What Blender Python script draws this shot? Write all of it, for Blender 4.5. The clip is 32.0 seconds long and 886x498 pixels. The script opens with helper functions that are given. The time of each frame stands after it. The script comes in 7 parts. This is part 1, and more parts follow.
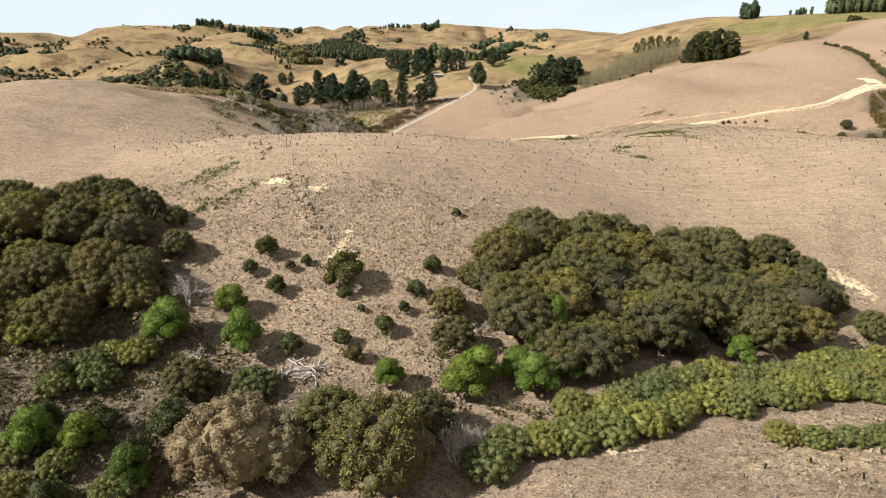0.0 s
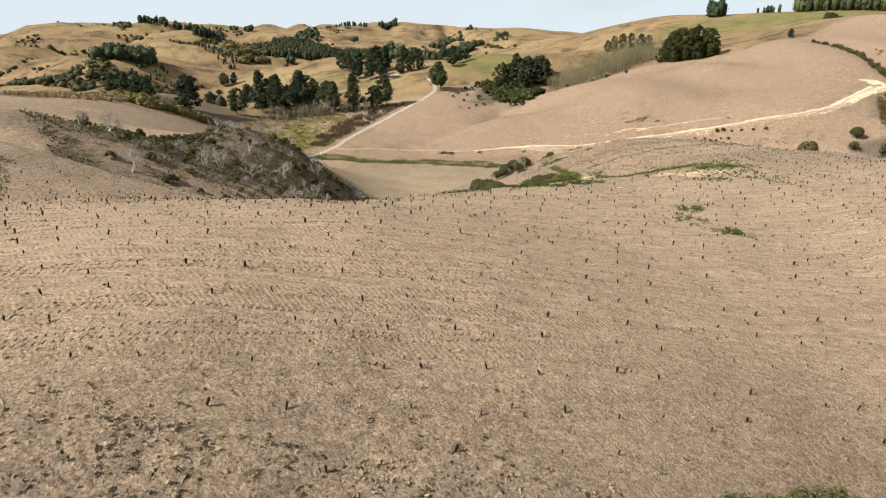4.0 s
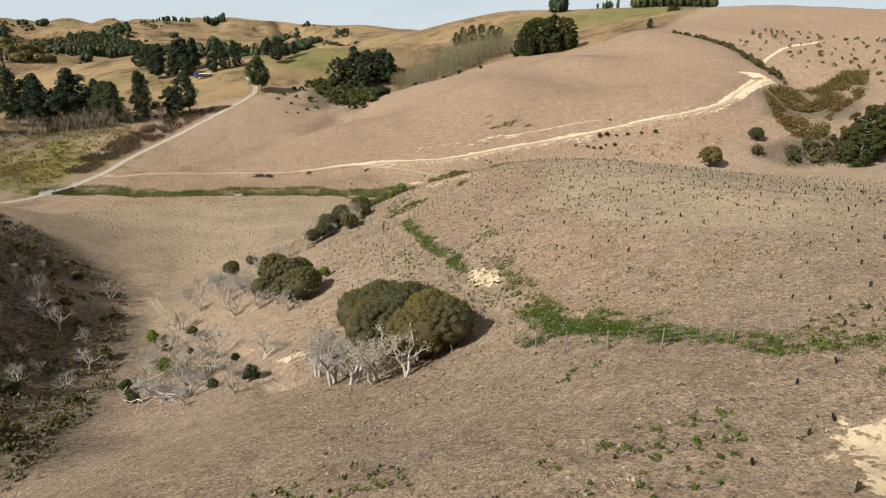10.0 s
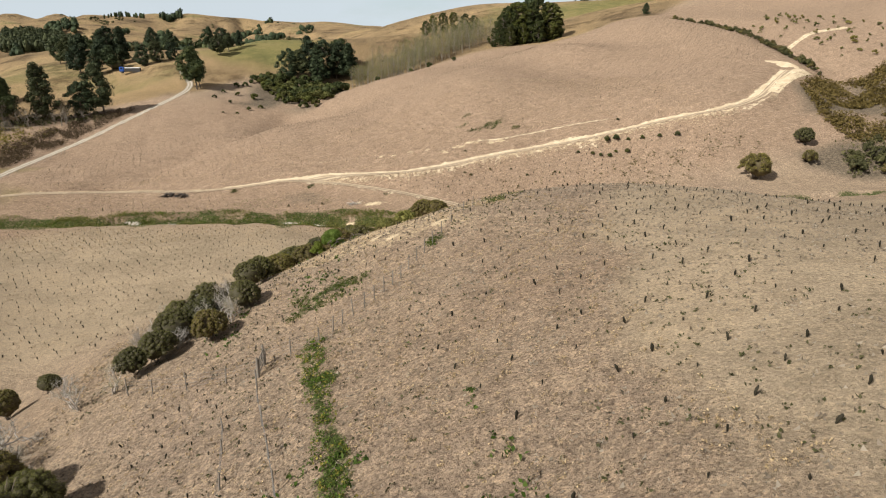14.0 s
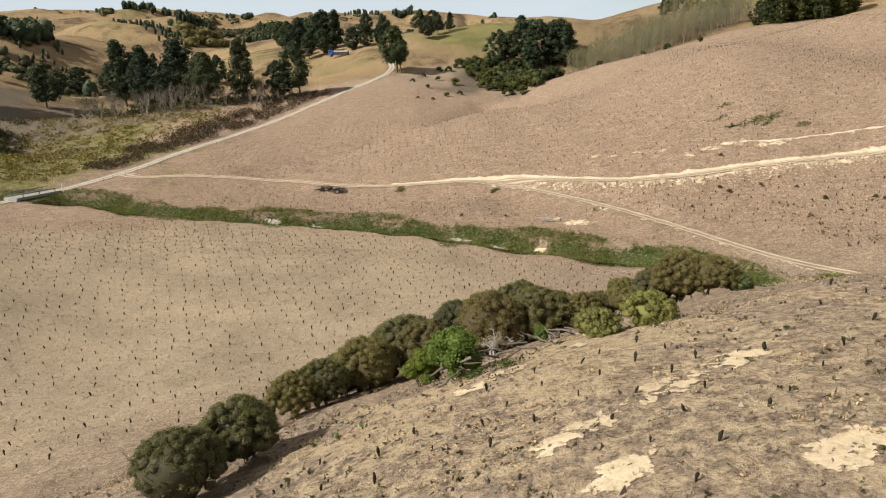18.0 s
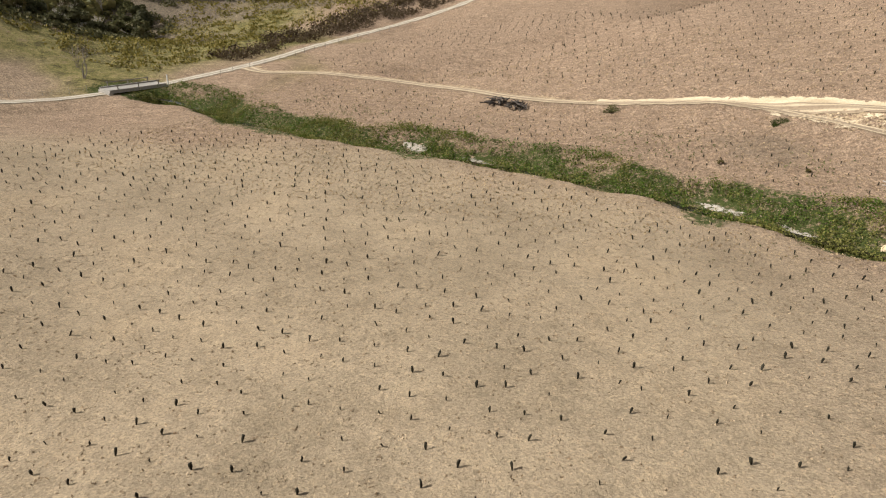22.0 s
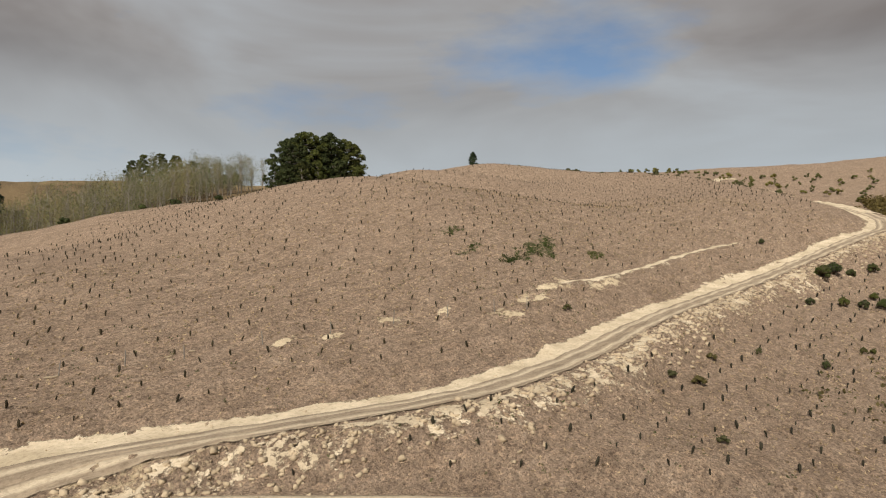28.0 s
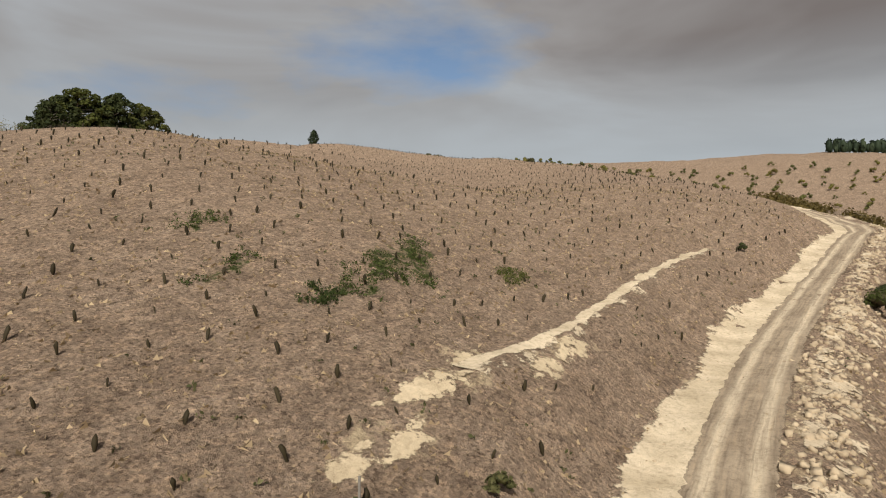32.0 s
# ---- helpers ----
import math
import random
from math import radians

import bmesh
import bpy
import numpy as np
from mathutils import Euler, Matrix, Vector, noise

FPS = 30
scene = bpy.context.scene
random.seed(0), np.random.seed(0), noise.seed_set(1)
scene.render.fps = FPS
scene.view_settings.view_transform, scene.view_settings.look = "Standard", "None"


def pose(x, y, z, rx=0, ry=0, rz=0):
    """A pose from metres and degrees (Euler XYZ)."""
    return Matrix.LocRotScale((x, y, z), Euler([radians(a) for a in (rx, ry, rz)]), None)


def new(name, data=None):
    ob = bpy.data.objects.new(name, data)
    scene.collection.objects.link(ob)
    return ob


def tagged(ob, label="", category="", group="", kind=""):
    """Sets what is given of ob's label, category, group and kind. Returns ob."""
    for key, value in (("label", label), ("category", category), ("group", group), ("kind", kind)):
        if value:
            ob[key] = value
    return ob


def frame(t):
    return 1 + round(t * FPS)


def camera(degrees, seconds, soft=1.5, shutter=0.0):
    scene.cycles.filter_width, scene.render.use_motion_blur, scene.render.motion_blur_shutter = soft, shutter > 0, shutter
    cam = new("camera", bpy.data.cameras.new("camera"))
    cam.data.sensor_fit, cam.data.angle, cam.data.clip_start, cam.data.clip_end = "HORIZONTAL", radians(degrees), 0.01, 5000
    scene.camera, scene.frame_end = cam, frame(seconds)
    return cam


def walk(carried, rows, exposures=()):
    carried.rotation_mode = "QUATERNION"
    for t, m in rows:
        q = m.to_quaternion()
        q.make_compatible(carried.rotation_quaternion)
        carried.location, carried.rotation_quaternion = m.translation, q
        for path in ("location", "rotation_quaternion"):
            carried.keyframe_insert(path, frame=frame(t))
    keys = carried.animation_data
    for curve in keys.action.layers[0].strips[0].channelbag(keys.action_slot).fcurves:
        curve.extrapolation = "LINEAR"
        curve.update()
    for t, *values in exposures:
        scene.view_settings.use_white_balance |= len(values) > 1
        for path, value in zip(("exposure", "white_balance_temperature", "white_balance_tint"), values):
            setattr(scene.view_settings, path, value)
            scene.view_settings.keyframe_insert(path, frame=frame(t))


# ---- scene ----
cam = camera(70.8, 32.0, soft=1.1)
METRES, EYE, TILT, LEAN, TURN = 340.0, 45.0, -17.0, 0.0, 0.0
ROWS = [
    (0.0, 0.0, 0.0, 0.0, 0.0, 0.0, -0.0),
    (0.5, 0.0004, 0.015, 0.0042, -1.57, -0.01, 0.49),
    (1.0, 0.0013, 0.0301, 0.0084, -2.67, -0.02, 0.82),
    (1.5, 0.0023, 0.0454, 0.0129, -2.67, -0.04, 0.8),
    (2.0, 0.0035, 0.0612, 0.0177, -2.65, -0.03, 0.76),
    (2.5, 0.0046, 0.0773, 0.0227, -2.63, -0.05, 0.76),
    (4.5, 0.0089, 0.1418, 0.0422, -4.45, -0.08, 1.36),
    (5.0, 0.0107, 0.158, 0.0467, -6.47, -0.11, 1.98),
    (5.5, 0.0132, 0.1738, 0.051, -8.91, -0.21, 2.74),
    (6.0, 0.0163, 0.1892, 0.0552, -11.15, -0.31, 3.43),
    (6.5, 0.0201, 0.2046, 0.0592, -12.98, -0.42, 4.01),
    (7.0, 0.0243, 0.2198, 0.0628, -14.16, -0.52, 4.36),
    (7.5, 0.0287, 0.2351, 0.0663, -14.89, -0.59, 4.61),
    (8.0, 0.0333, 0.2505, 0.0697, -15.59, -0.64, 4.83),
    (8.5, 0.0381, 0.266, 0.0729, -16.19, -0.68, 5.04),
    (9.0, 0.0431, 0.2814, 0.0764, -16.43, -0.72, 5.11),
    (9.5, 0.0484, 0.2966, 0.0803, -16.41, -0.75, 5.11),
    (10.0, 0.0537, 0.3122, 0.0843, -16.39, -0.77, 5.11),
    (10.5, 0.0591, 0.3282, 0.0882, -16.4, -0.77, 5.11),
    (11.0, 0.0647, 0.3444, 0.0921, -16.38, -0.77, 5.1),
    (11.5, 0.0703, 0.3607, 0.0959, -16.37, -0.79, 5.11),
    (12.0, 0.0758, 0.377, 0.0995, -16.44, -0.79, 5.14),
    (12.5, 0.0812, 0.3933, 0.1027, -16.62, -0.8, 5.21),
    (13.0, 0.0868, 0.4094, 0.1055, -17.3, -0.87, 5.44),
    (13.5, 0.0927, 0.4254, 0.1079, -18.91, -1.02, 5.93),
    (15.5, 0.1151, 0.4861, 0.1193, -16.43, -1.0, 5.02),
    (16.0, 0.1196, 0.5019, 0.1209, -13.27, -0.73, 4.05),
    (16.5, 0.1231, 0.5177, 0.1225, -10.0, -0.49, 3.1),
    (17.0, 0.1257, 0.5334, 0.1242, -6.8, -0.31, 2.12),
    (17.5, 0.1275, 0.5491, 0.1258, -3.67, -0.22, 1.16),
    (18.0, 0.1282, 0.5645, 0.1275, -0.5, -0.14, 0.09),
    (18.5, 0.1282, 0.5801, 0.1291, 2.42, -5.04, -0.8),
    (19.0, 0.1273, 0.5955, 0.1308, 5.23, -8.1, -1.72),
    (19.5, 0.1256, 0.6105, 0.1324, 8.08, -8.13, -2.61),
    (20.0, 0.1231, 0.625, 0.1338, 11.6, -8.28, -3.67),
    (20.5, 0.1195, 0.6393, 0.1352, 14.41, -8.47, -4.57),
    (21.0, 0.1157, 0.654, 0.1366, 14.99, -8.54, -4.71),
    (21.5, 0.1117, 0.669, 0.1384, 14.87, -8.57, -4.7),
    (22.0, 0.1076, 0.6846, 0.1398, 14.77, -8.58, -4.71),
    (22.5, 0.1034, 0.7006, 0.1412, 14.51, -8.56, -4.72),
    (23.0, 0.0995, 0.7168, 0.1429, 12.44, -8.37, -4.08),
    (23.5, 0.0974, 0.7321, 0.1461, 3.92, -2.73, -1.48),
    (24.0, 0.0974, 0.7456, 0.1492, -3.3, 4.18, 0.8),
    (24.5, 0.0989, 0.7591, 0.1516, -9.64, 11.31, 2.81),
    (25.0, 0.1019, 0.7721, 0.1533, -15.33, 16.96, 4.53),
    (25.5, 0.1063, 0.7843, 0.1551, -21.39, 18.5, 6.24),
    (26.0, 0.112, 0.7958, 0.1566, -28.63, 17.83, 8.21),
    (26.5, 0.1189, 0.8063, 0.1578, -35.41, 16.69, 9.94),
    (28.5, 0.1565, 0.8412, 0.166, -53.03, 12.77, 13.69),
    (29.0, 0.1677, 0.8484, 0.1682, -55.3, 12.15, 14.08),
    (29.5, 0.1795, 0.8556, 0.1705, -56.51, 11.84, 14.31),
    (30.0, 0.1919, 0.8628, 0.1729, -58.56, 11.34, 14.7),
    (30.5, 0.2037, 0.8691, 0.1751, -60.88, 10.74, 15.06),
    (31.0, 0.2156, 0.8747, 0.1784, -62.13, 10.37, 15.26),
    (31.5, 0.2281, 0.8799, 0.1829, -62.74, 10.18, 15.39),
    (32.0, 0.2412, 0.8851, 0.1876, -63.5, 9.95, 15.52),
]
EXPOSURES = [(0.0, 0.84), (3.5, 0.70), (7.0, 0.50), (12.0, 0.44), (16.0, 0.42), (20.0, 0.56), (24.1, 0.55), (25.3, 0.06), (32.0, 0.04)]
walk(cam, [(t, pose(0, 0, EYE, TILT, LEAN, TURN) @ pose(METRES * x, METRES * y, METRES * z, 90 + pitch, roll, yaw)) for t, x, y, z, yaw, pitch, roll in ROWS], EXPOSURES)

# ---- light ----
SUN_ELEVATION, SUN_TRAVEL = radians(38), Vector((0.93, 0.36, 0)).normalized()
sun = new("sun", bpy.data.lights.new("sun", "SUN"))
sun.data.energy, sun.data.angle, sun.data.color = 5.0, radians(0.6), (1.0, 0.94, 0.85)
ray_way = SUN_TRAVEL * math.cos(SUN_ELEVATION) - Vector((0, 0, math.sin(SUN_ELEVATION)))
sun.matrix_world = Matrix.Translation((0, 0, 200)) @ ray_way.to_track_quat("-Z", "Y").to_matrix().to_4x4()

world = bpy.data.worlds.new("sky")
scene.world = world
world.use_nodes = True
wn, wl = world.node_tree.nodes, world.node_tree.links
wn.clear()
sky = wn.new("ShaderNodeTexSky")
sky.sky_type, sky.sun_disc = "NISHITA", False
sky.sun_elevation = SUN_ELEVATION
sky.sun_rotation = math.atan2(-SUN_TRAVEL.x, -SUN_TRAVEL.y)
sky.air_density, sky.dust_density = 1.0, 1.5
lit_sky = wn.new("ShaderNodeMix")
lit_sky.data_type, lit_sky.blend_type = "RGBA", "MULTIPLY"
lit_sky.inputs["Factor"].default_value = 1.0
lit_sky.inputs["B"].default_value = (0.12, 0.12, 0.12, 1)
wl.new(sky.outputs["Color"], lit_sky.inputs["A"])
where = wn.new("ShaderNodeTexCoord")
stretch = wn.new("ShaderNodeMapping")
stretch.inputs["Scale"].default_value = (0.9, 0.9, 2.6)
stretch.inputs["Location"].default_value = (0.3, 0.9, 0.0)
wl.new(where.outputs["Generated"], stretch.inputs["Vector"])
banks = wn.new("ShaderNodeTexNoise")
banks.inputs["Scale"].default_value, banks.inputs["Detail"].default_value, banks.inputs["Roughness"].default_value = 3.0, 6, 0.55
wl.new(stretch.outputs["Vector"], banks.inputs["Vector"])
cover_ramp = wn.new("ShaderNodeValToRGB")
cover_ramp.color_ramp.elements[0].position, cover_ramp.color_ramp.elements[1].position = 0.18, 0.42
# one small soft break in the cloud, low in the east
gap_off = wn.new("ShaderNodeVectorMath")
gap_off.operation = "SUBTRACT"
gap_off.inputs[1].default_value = (0.825, 0.438, 0.335)
wl.new(where.outputs["Generated"], gap_off.inputs[0])
gap_wide = wn.new("ShaderNodeVectorMath")
gap_wide.operation = "MULTIPLY"
gap_wide.inputs[1].default_value = (0.75, 0.75, 2.0)
wl.new(gap_off.outputs["Vector"], gap_wide.inputs[0])
gap = wn.new("ShaderNodeVectorMath")
gap.operation = "LENGTH"
wl.new(gap_wide.outputs["Vector"], gap.inputs[0])
gap_in = wn.new("ShaderNodeMapRange")
gap_in.inputs["From Min"].default_value, gap_in.inputs["From Max"].default_value = 0.19, 0.02
gap_in.inputs["To Min"].default_value, gap_in.inputs["To Max"].default_value = 0.0, 0.31
wl.new(gap.outputs["Value"], gap_in.inputs["Value"])
broken = wn.new("ShaderNodeMath")
broken.operation = "SUBTRACT"
wl.new(banks.outputs["Fac"], broken.inputs[0])
wl.new(gap_in.outputs["Result"], broken.inputs[1])
wl.new(broken.outputs[0], cover_ramp.inputs["Fac"])
greys = wn.new("ShaderNodeTexNoise")
greys.inputs["Scale"].default_value, greys.inputs["Detail"].default_value, greys.inputs["Roughness"].default_value = 1.9, 5, 0.5
greys.inputs["Distortion"].default_value = 0.5
wl.new(stretch.outputs["Vector"], greys.inputs["Vector"])
cloud_ramp = wn.new("ShaderNodeValToRGB")
cloud_ramp.color_ramp.elements[0].position, cloud_ramp.color_ramp.elements[0].color = 0.33, (0.235, 0.208, 0.198, 1)
middle_grey = cloud_ramp.color_ramp.elements.new(0.5)
middle_grey.color = (0.37, 0.352, 0.345, 1)
cloud_ramp.color_ramp.elements[2].position, cloud_ramp.color_ramp.elements[2].color = 0.68, (0.50, 0.525, 0.55, 1)
wl.new(greys.outputs["Fac"], cloud_ramp.inputs["Fac"])
# towards the horizon the cloud thins to a pale band
upness = wn.new("ShaderNodeSeparateXYZ")
wl.new(where.outputs["Generated"], upness.inputs["Vector"])
low = wn.new("ShaderNodeMapRange")
low.inputs["From Min"].default_value, low.inputs["From Max"].default_value = 0.10, 0.34
low.inputs["To Min"].default_value, low.inputs["To Max"].default_value = 0.9, 0.0
wl.new(upness.outputs["Z"], low.inputs["Value"])
pale = wn.new("ShaderNodeMix")
pale.data_type = "RGBA"
pale.inputs["B"].default_value = (0.61, 0.69, 0.745, 1)
wl.new(low.outputs["Result"], pale.inputs["Factor"])
wl.new(cloud_ramp.outputs["Color"], pale.inputs["A"])
both = wn.new("ShaderNodeMix")
both.data_type = "RGBA"
wl.new(cover_ramp.outputs["Color"], both.inputs["Factor"])
wl.new(lit_sky.outputs["Result"], both.inputs["A"])
wl.new(pale.outputs["Result"], both.inputs["B"])
shine = wn.new("ShaderNodeBackground")
shine.inputs["Strength"].default_value = 0.8
wl.new(both.outputs["Result"], shine.inputs["Color"])
wl.new(shine.outputs["Background"], wn.new("ShaderNodeOutputWorld").inputs["Surface"])


# ---- materials ----
def material(name):
    m = bpy.data.materials.new(name)
    m.use_nodes = True
    return m, m.node_tree.nodes, m.node_tree.links, m.node_tree.nodes["Principled BSDF"]


def noise_node(n, l, scale, detail=5, rough=0.6, coords=None, stretch=None, turn=0.0):
    """A noise texture in metres (object space)."""
    if coords is None:
        coords = n.new("ShaderNodeTexCoord").outputs["Object"]
    if stretch:
        mp = n.new("ShaderNodeMapping")
        mp.inputs["Scale"].default_value = stretch
        mp.inputs["Rotation"].default_value = (0, 0, radians(turn))
        l.new(coords, mp.inputs["Vector"])
        coords = mp.outputs["Vector"]
    t = n.new("ShaderNodeTexNoise")
    t.inputs["Scale"].default_value, t.inputs["Detail"].default_value, t.inputs["Roughness"].default_value = scale, detail, rough
    l.new(coords, t.inputs["Vector"])
    return t.outputs["Fac"]


def noise_colour(n, l, scale, coords):
    t = n.new("ShaderNodeTexNoise")
    t.inputs["Scale"].default_value, t.inputs["Detail"].default_value = scale, 3
    l.new(coords, t.inputs["Vector"])
    return t.outputs["Color"]


def ramp(n, l, fac, stops):
    r = n.new("ShaderNodeValToRGB")
    e = r.color_ramp.elements
    while len(e) < len(stops):
        e.new(0.5)
    for el, (p, c) in zip(e, stops):
        el.position, el.color = p, (*c, 1) if len(c) == 3 else c
    l.new(fac, r.inputs["Fac"])
    return r.outputs["Color"]


def mix(n, l, fac, a, b, mode="MIX"):
    m = n.new("ShaderNodeMix")
    m.data_type, m.blend_type = "RGBA", mode
    for sock, v in (("Factor", fac), ("A", a), ("B", b)):
        if isinstance(v, (int, float)):
            m.inputs[sock].default_value = v
        elif isinstance(v, tuple):
            m.inputs[sock].default_value = (*v, 1)
        else:
            l.new(v, m.inputs[sock])
    return m.outputs["Result"]


def math_node(n, l, op, a, b=0.0, clamp=False):
    m = n.new("ShaderNodeMath")
    m.operation, m.use_clamp = op, clamp
    for i, v in enumerate((a, b)):
        if isinstance(v, (int, float)):
            m.inputs[i].default_value = v
        else:
            l.new(v, m.inputs[i])
    return m.outputs[0]


def bump(n, l, bsdf, height, strength, distance):
    b = n.new("ShaderNodeBump")
    b.inputs["Strength"].default_value, b.inputs["Distance"].default_value = strength, distance
    l.new(height, b.inputs["Height"])
    l.new(b.outputs["Normal"], bsdf.inputs["Normal"])


def surface(name, dark, light, scale=3.0, rough=0.8, grain=0.3, bump_m=0.02, metal=0.0):
    """A two-scale mottled surface: broad patches and fine grain."""
    m, n, l, s = material(name)
    broad = noise_node(n, l, scale * 0.25, 4)
    fine = noise_node(n, l, scale * 4, 6)
    c = mix(n, l, ramp(n, l, broad, [(0.3, (0, 0, 0)), (0.7, (1, 1, 1))]), dark, light)
    c = mix(n, l, grain, c, ramp(n, l, fine, [(0.25, (0.25, 0.25, 0.25)), (0.75, (1, 1, 1))]), "MULTIPLY")
    l.new(c, s.inputs["Base Color"])
    s.inputs["Roughness"].default_value, s.inputs["Metallic"].default_value = rough, metal
    if bump_m:
        bump(n, l, s, fine, 0.7, bump_m)
    return m


def leafage(name, dark, mid, light, glow=0.25):
    """Foliage: every leaf spray has its own tone, with broad drifts of colour across a crown."""
    m, n, l, s = material(name)
    geo = n.new("ShaderNodeNewGeometry")
    info = n.new("ShaderNodeObjectInfo")
    tone = ramp(n, l, geo.outputs["Random Per Island"], [(0.0, dark), (0.45, mid), (1.0, light)])
    drift = noise_node(n, l, 0.7, 3)
    tone = mix(n, l, ramp(n, l, drift, [(0.35, (0, 0, 0)), (0.65, (0.6, 0.6, 0.6))]), tone, mid)
    own = ramp(n, l, info.outputs["Random"], [(0.0, (0.66, 0.72, 0.78)), (0.3, (0.92, 0.94, 0.95)), (0.6, (1.0, 1.05, 0.95)), (0.8, (1.15, 1.0, 0.9)), (1.0, (1.35, 1.3, 0.95))])
    tone = mix(n, l, 1.0, tone, own, "MULTIPLY")
    l.new(tone, s.inputs["Base Color"])
    s.inputs["Roughness"].default_value = 0.6
    s.inputs["Specular IOR Level"].default_value = 0.1
    tr = n.new("ShaderNodeBsdfTranslucent")
    l.new(tone, tr.inputs["Color"])
    both = n.new("ShaderNodeMixShader")
    both.inputs["Fac"].default_value = glow
    l.new(s.outputs[0], both.inputs[1])
    l.new(tr.outputs[0], both.inputs[2])
    l.new(both.outputs[0], n["Material Output"].inputs["Surface"])
    return m


def ground_material():
    """Dry grazed hill: tan thatch with pink-brown seed heads, bare pale earth, green herbs and far yellow pasture, by the cover masks of the land."""
    m, n, l, s = material("dry_grass_land")
    pos = n.new("ShaderNodeTexCoord").outputs["Object"]

    def mask(name):
        a = n.new("ShaderNodeAttribute")
        a.attribute_name = name
        sep = n.new("ShaderNodeSeparateColor")
        l.new(a.outputs["Color"], sep.inputs["Color"])
        return sep.outputs["Red"], sep.outputs["Green"], sep.outputs["Blue"]

    herb, bare, pasture = mask("cover")
    scrub, field, tilled = mask("cover_b")
    planted, wet, green_field = mask("cover_c")
    broad = noise_node(n, l, 0.045, 5, 0.6, pos)
    patch = noise_node(n, l, 0.45, 8, 0.72, pos)
    blades = noise_node(n, l, 8.0, 6, 0.8, pos)
    tuft = noise_node(n, l, 1.8, 5, 0.7, pos)
    streak = noise_node(n, l, 2.4, 5, 0.7, pos, (0.10, 1.7, 1.0), -12)
    c = ramp(n, l, broad, [(0.3, (0.308, 0.236, 0.176)), (0.5, (0.350, 0.276, 0.206)), (0.7, (0.300, 0.236, 0.184))])
    c = mix(n, l, 0.8, c, ramp(n, l, patch, [(0.3, (0.64, 0.62, 0.61)), (0.45, (0.94, 0.93, 0.92)), (0.58, (1.06, 1.05, 1.03)), (0.72, (1.28, 1.25, 1.2))]), "MULTIPLY")
    terrace = math_node(n, l, "ADD", math_node(n, l, "MULTIPLY", patch, 0.45), math_node(n, l, "MULTIPLY", noise_node(n, l, 1.1, 6, 0.7, pos, (0.28, 1.5, 1.0), 9), 0.55))
    hc = ramp(n, l, terrace, [(0.36, (0.21, 0.15, 0.107)), (0.455, (0.288, 0.211, 0.155)), (0.545, (0.33, 0.245, 0.182)), (0.64, (0.41, 0.313, 0.236))])
    c = mix(n, l, math_node(n, l, "MULTIPLY", planted, 0.9), c, hc)
    wc = ramp(n, l, patch, [(0.34, (0.085, 0.075, 0.04)), (0.46, (0.165, 0.155, 0.06)), (0.56, (0.245, 0.215, 0.095)), (0.68, (0.26, 0.20, 0.13))])
    c = mix(n, l, wet, c, wc)
    fc = ramp(n, l, patch, [(0.3, (0.272, 0.22, 0.154)), (0.55, (0.334, 0.272, 0.194)), (0.75, (0.30, 0.25, 0.176))])
    calm = math_node(n, l, "SUBTRACT", 1.0, math_node(n, l, "MULTIPLY", math_node(n, l, "MAXIMUM", field, tilled), 0.5))
    fc = mix(n, l, 1.0, fc, ramp(n, l, noise_node(n, l, 0.09, 4, 0.6, pos), [(0.36, (0.84, 0.84, 0.83)), (0.5, (1, 1, 1)), (0.64, (1.12, 1.10, 1.07))]), "MULTIPLY")
    c = mix(n, l, math_node(n, l, "MULTIPLY", field, 0.85), c, fc)
    tc = ramp(n, l, streak, [(0.3, (0.25, 0.183, 0.126)), (0.5, (0.37, 0.284, 0.205)), (0.7, (0.47, 0.372, 0.275))])
    c = mix(n, l, math_node(n, l, "MULTIPLY", tilled, 0.75), c, tc)
    # tread marks of a tracked machine: short bars across long lanes
    turned = n.new("ShaderNodeMapping")
    turned.inputs["Rotation"].default_value = (0, 0, radians(-12))
    l.new(pos, turned.inputs["Vector"])
    sides = n.new("ShaderNodeSeparateXYZ")
    l.new(turned.outputs["Vector"], sides.inputs["Vector"])
    lanes = ramp(n, l, noise_node(n, l, 1.0, 2, 0.5, turned.outputs["Vector"], (0.03, 1.5, 0.0)), [(0.50, (0, 0, 0)), (0.56, (1, 1, 1))])
    bars = math_node(n, l, "SINE", math_node(n, l, "ADD", math_node(n, l, "MULTIPLY", sides.outputs["X"], 22.0), math_node(n, l, "MULTIPLY", math_node(n, l, "ADD", sides.outputs["Y"], math_node(n, l, "MULTIPLY", tuft, 1.1)), 9.0)))
    tread = math_node(n, l, "MULTIPLY", math_node(n, l, "MULTIPLY", bars, lanes), tilled)
    c = mix(n, l, 1.0, c, ramp(n, l, math_node(n, l, "ADD", math_node(n, l, "MULTIPLY", tread, 0.5), 0.5), [(0.0, (0.68, 0.66, 0.64)), (0.5, (1, 1, 1)), (1.0, (1.14, 1.13, 1.11))]), "MULTIPLY")
    pc = ramp(n, l, noise_node(n, l, 0.012, 8, 0.62, pos), [(0.30, (0.12, 0.088, 0.056)), (0.42, (0.21, 0.155, 0.092)), (0.56, (0.30, 0.222, 0.128)), (0.66, (0.20, 0.172, 0.085)), (0.74, (0.13, 0.128, 0.06))])
    rough_pasture = ramp(n, l, noise_node(n, l, 0.035, 7, 0.7, pos), [(0.38, (0.42, 0.40, 0.38)), (0.48, (1, 1, 1)), (0.62, (1.06, 1.04, 1.0)), (0.72, (0.7, 0.72, 0.62))])
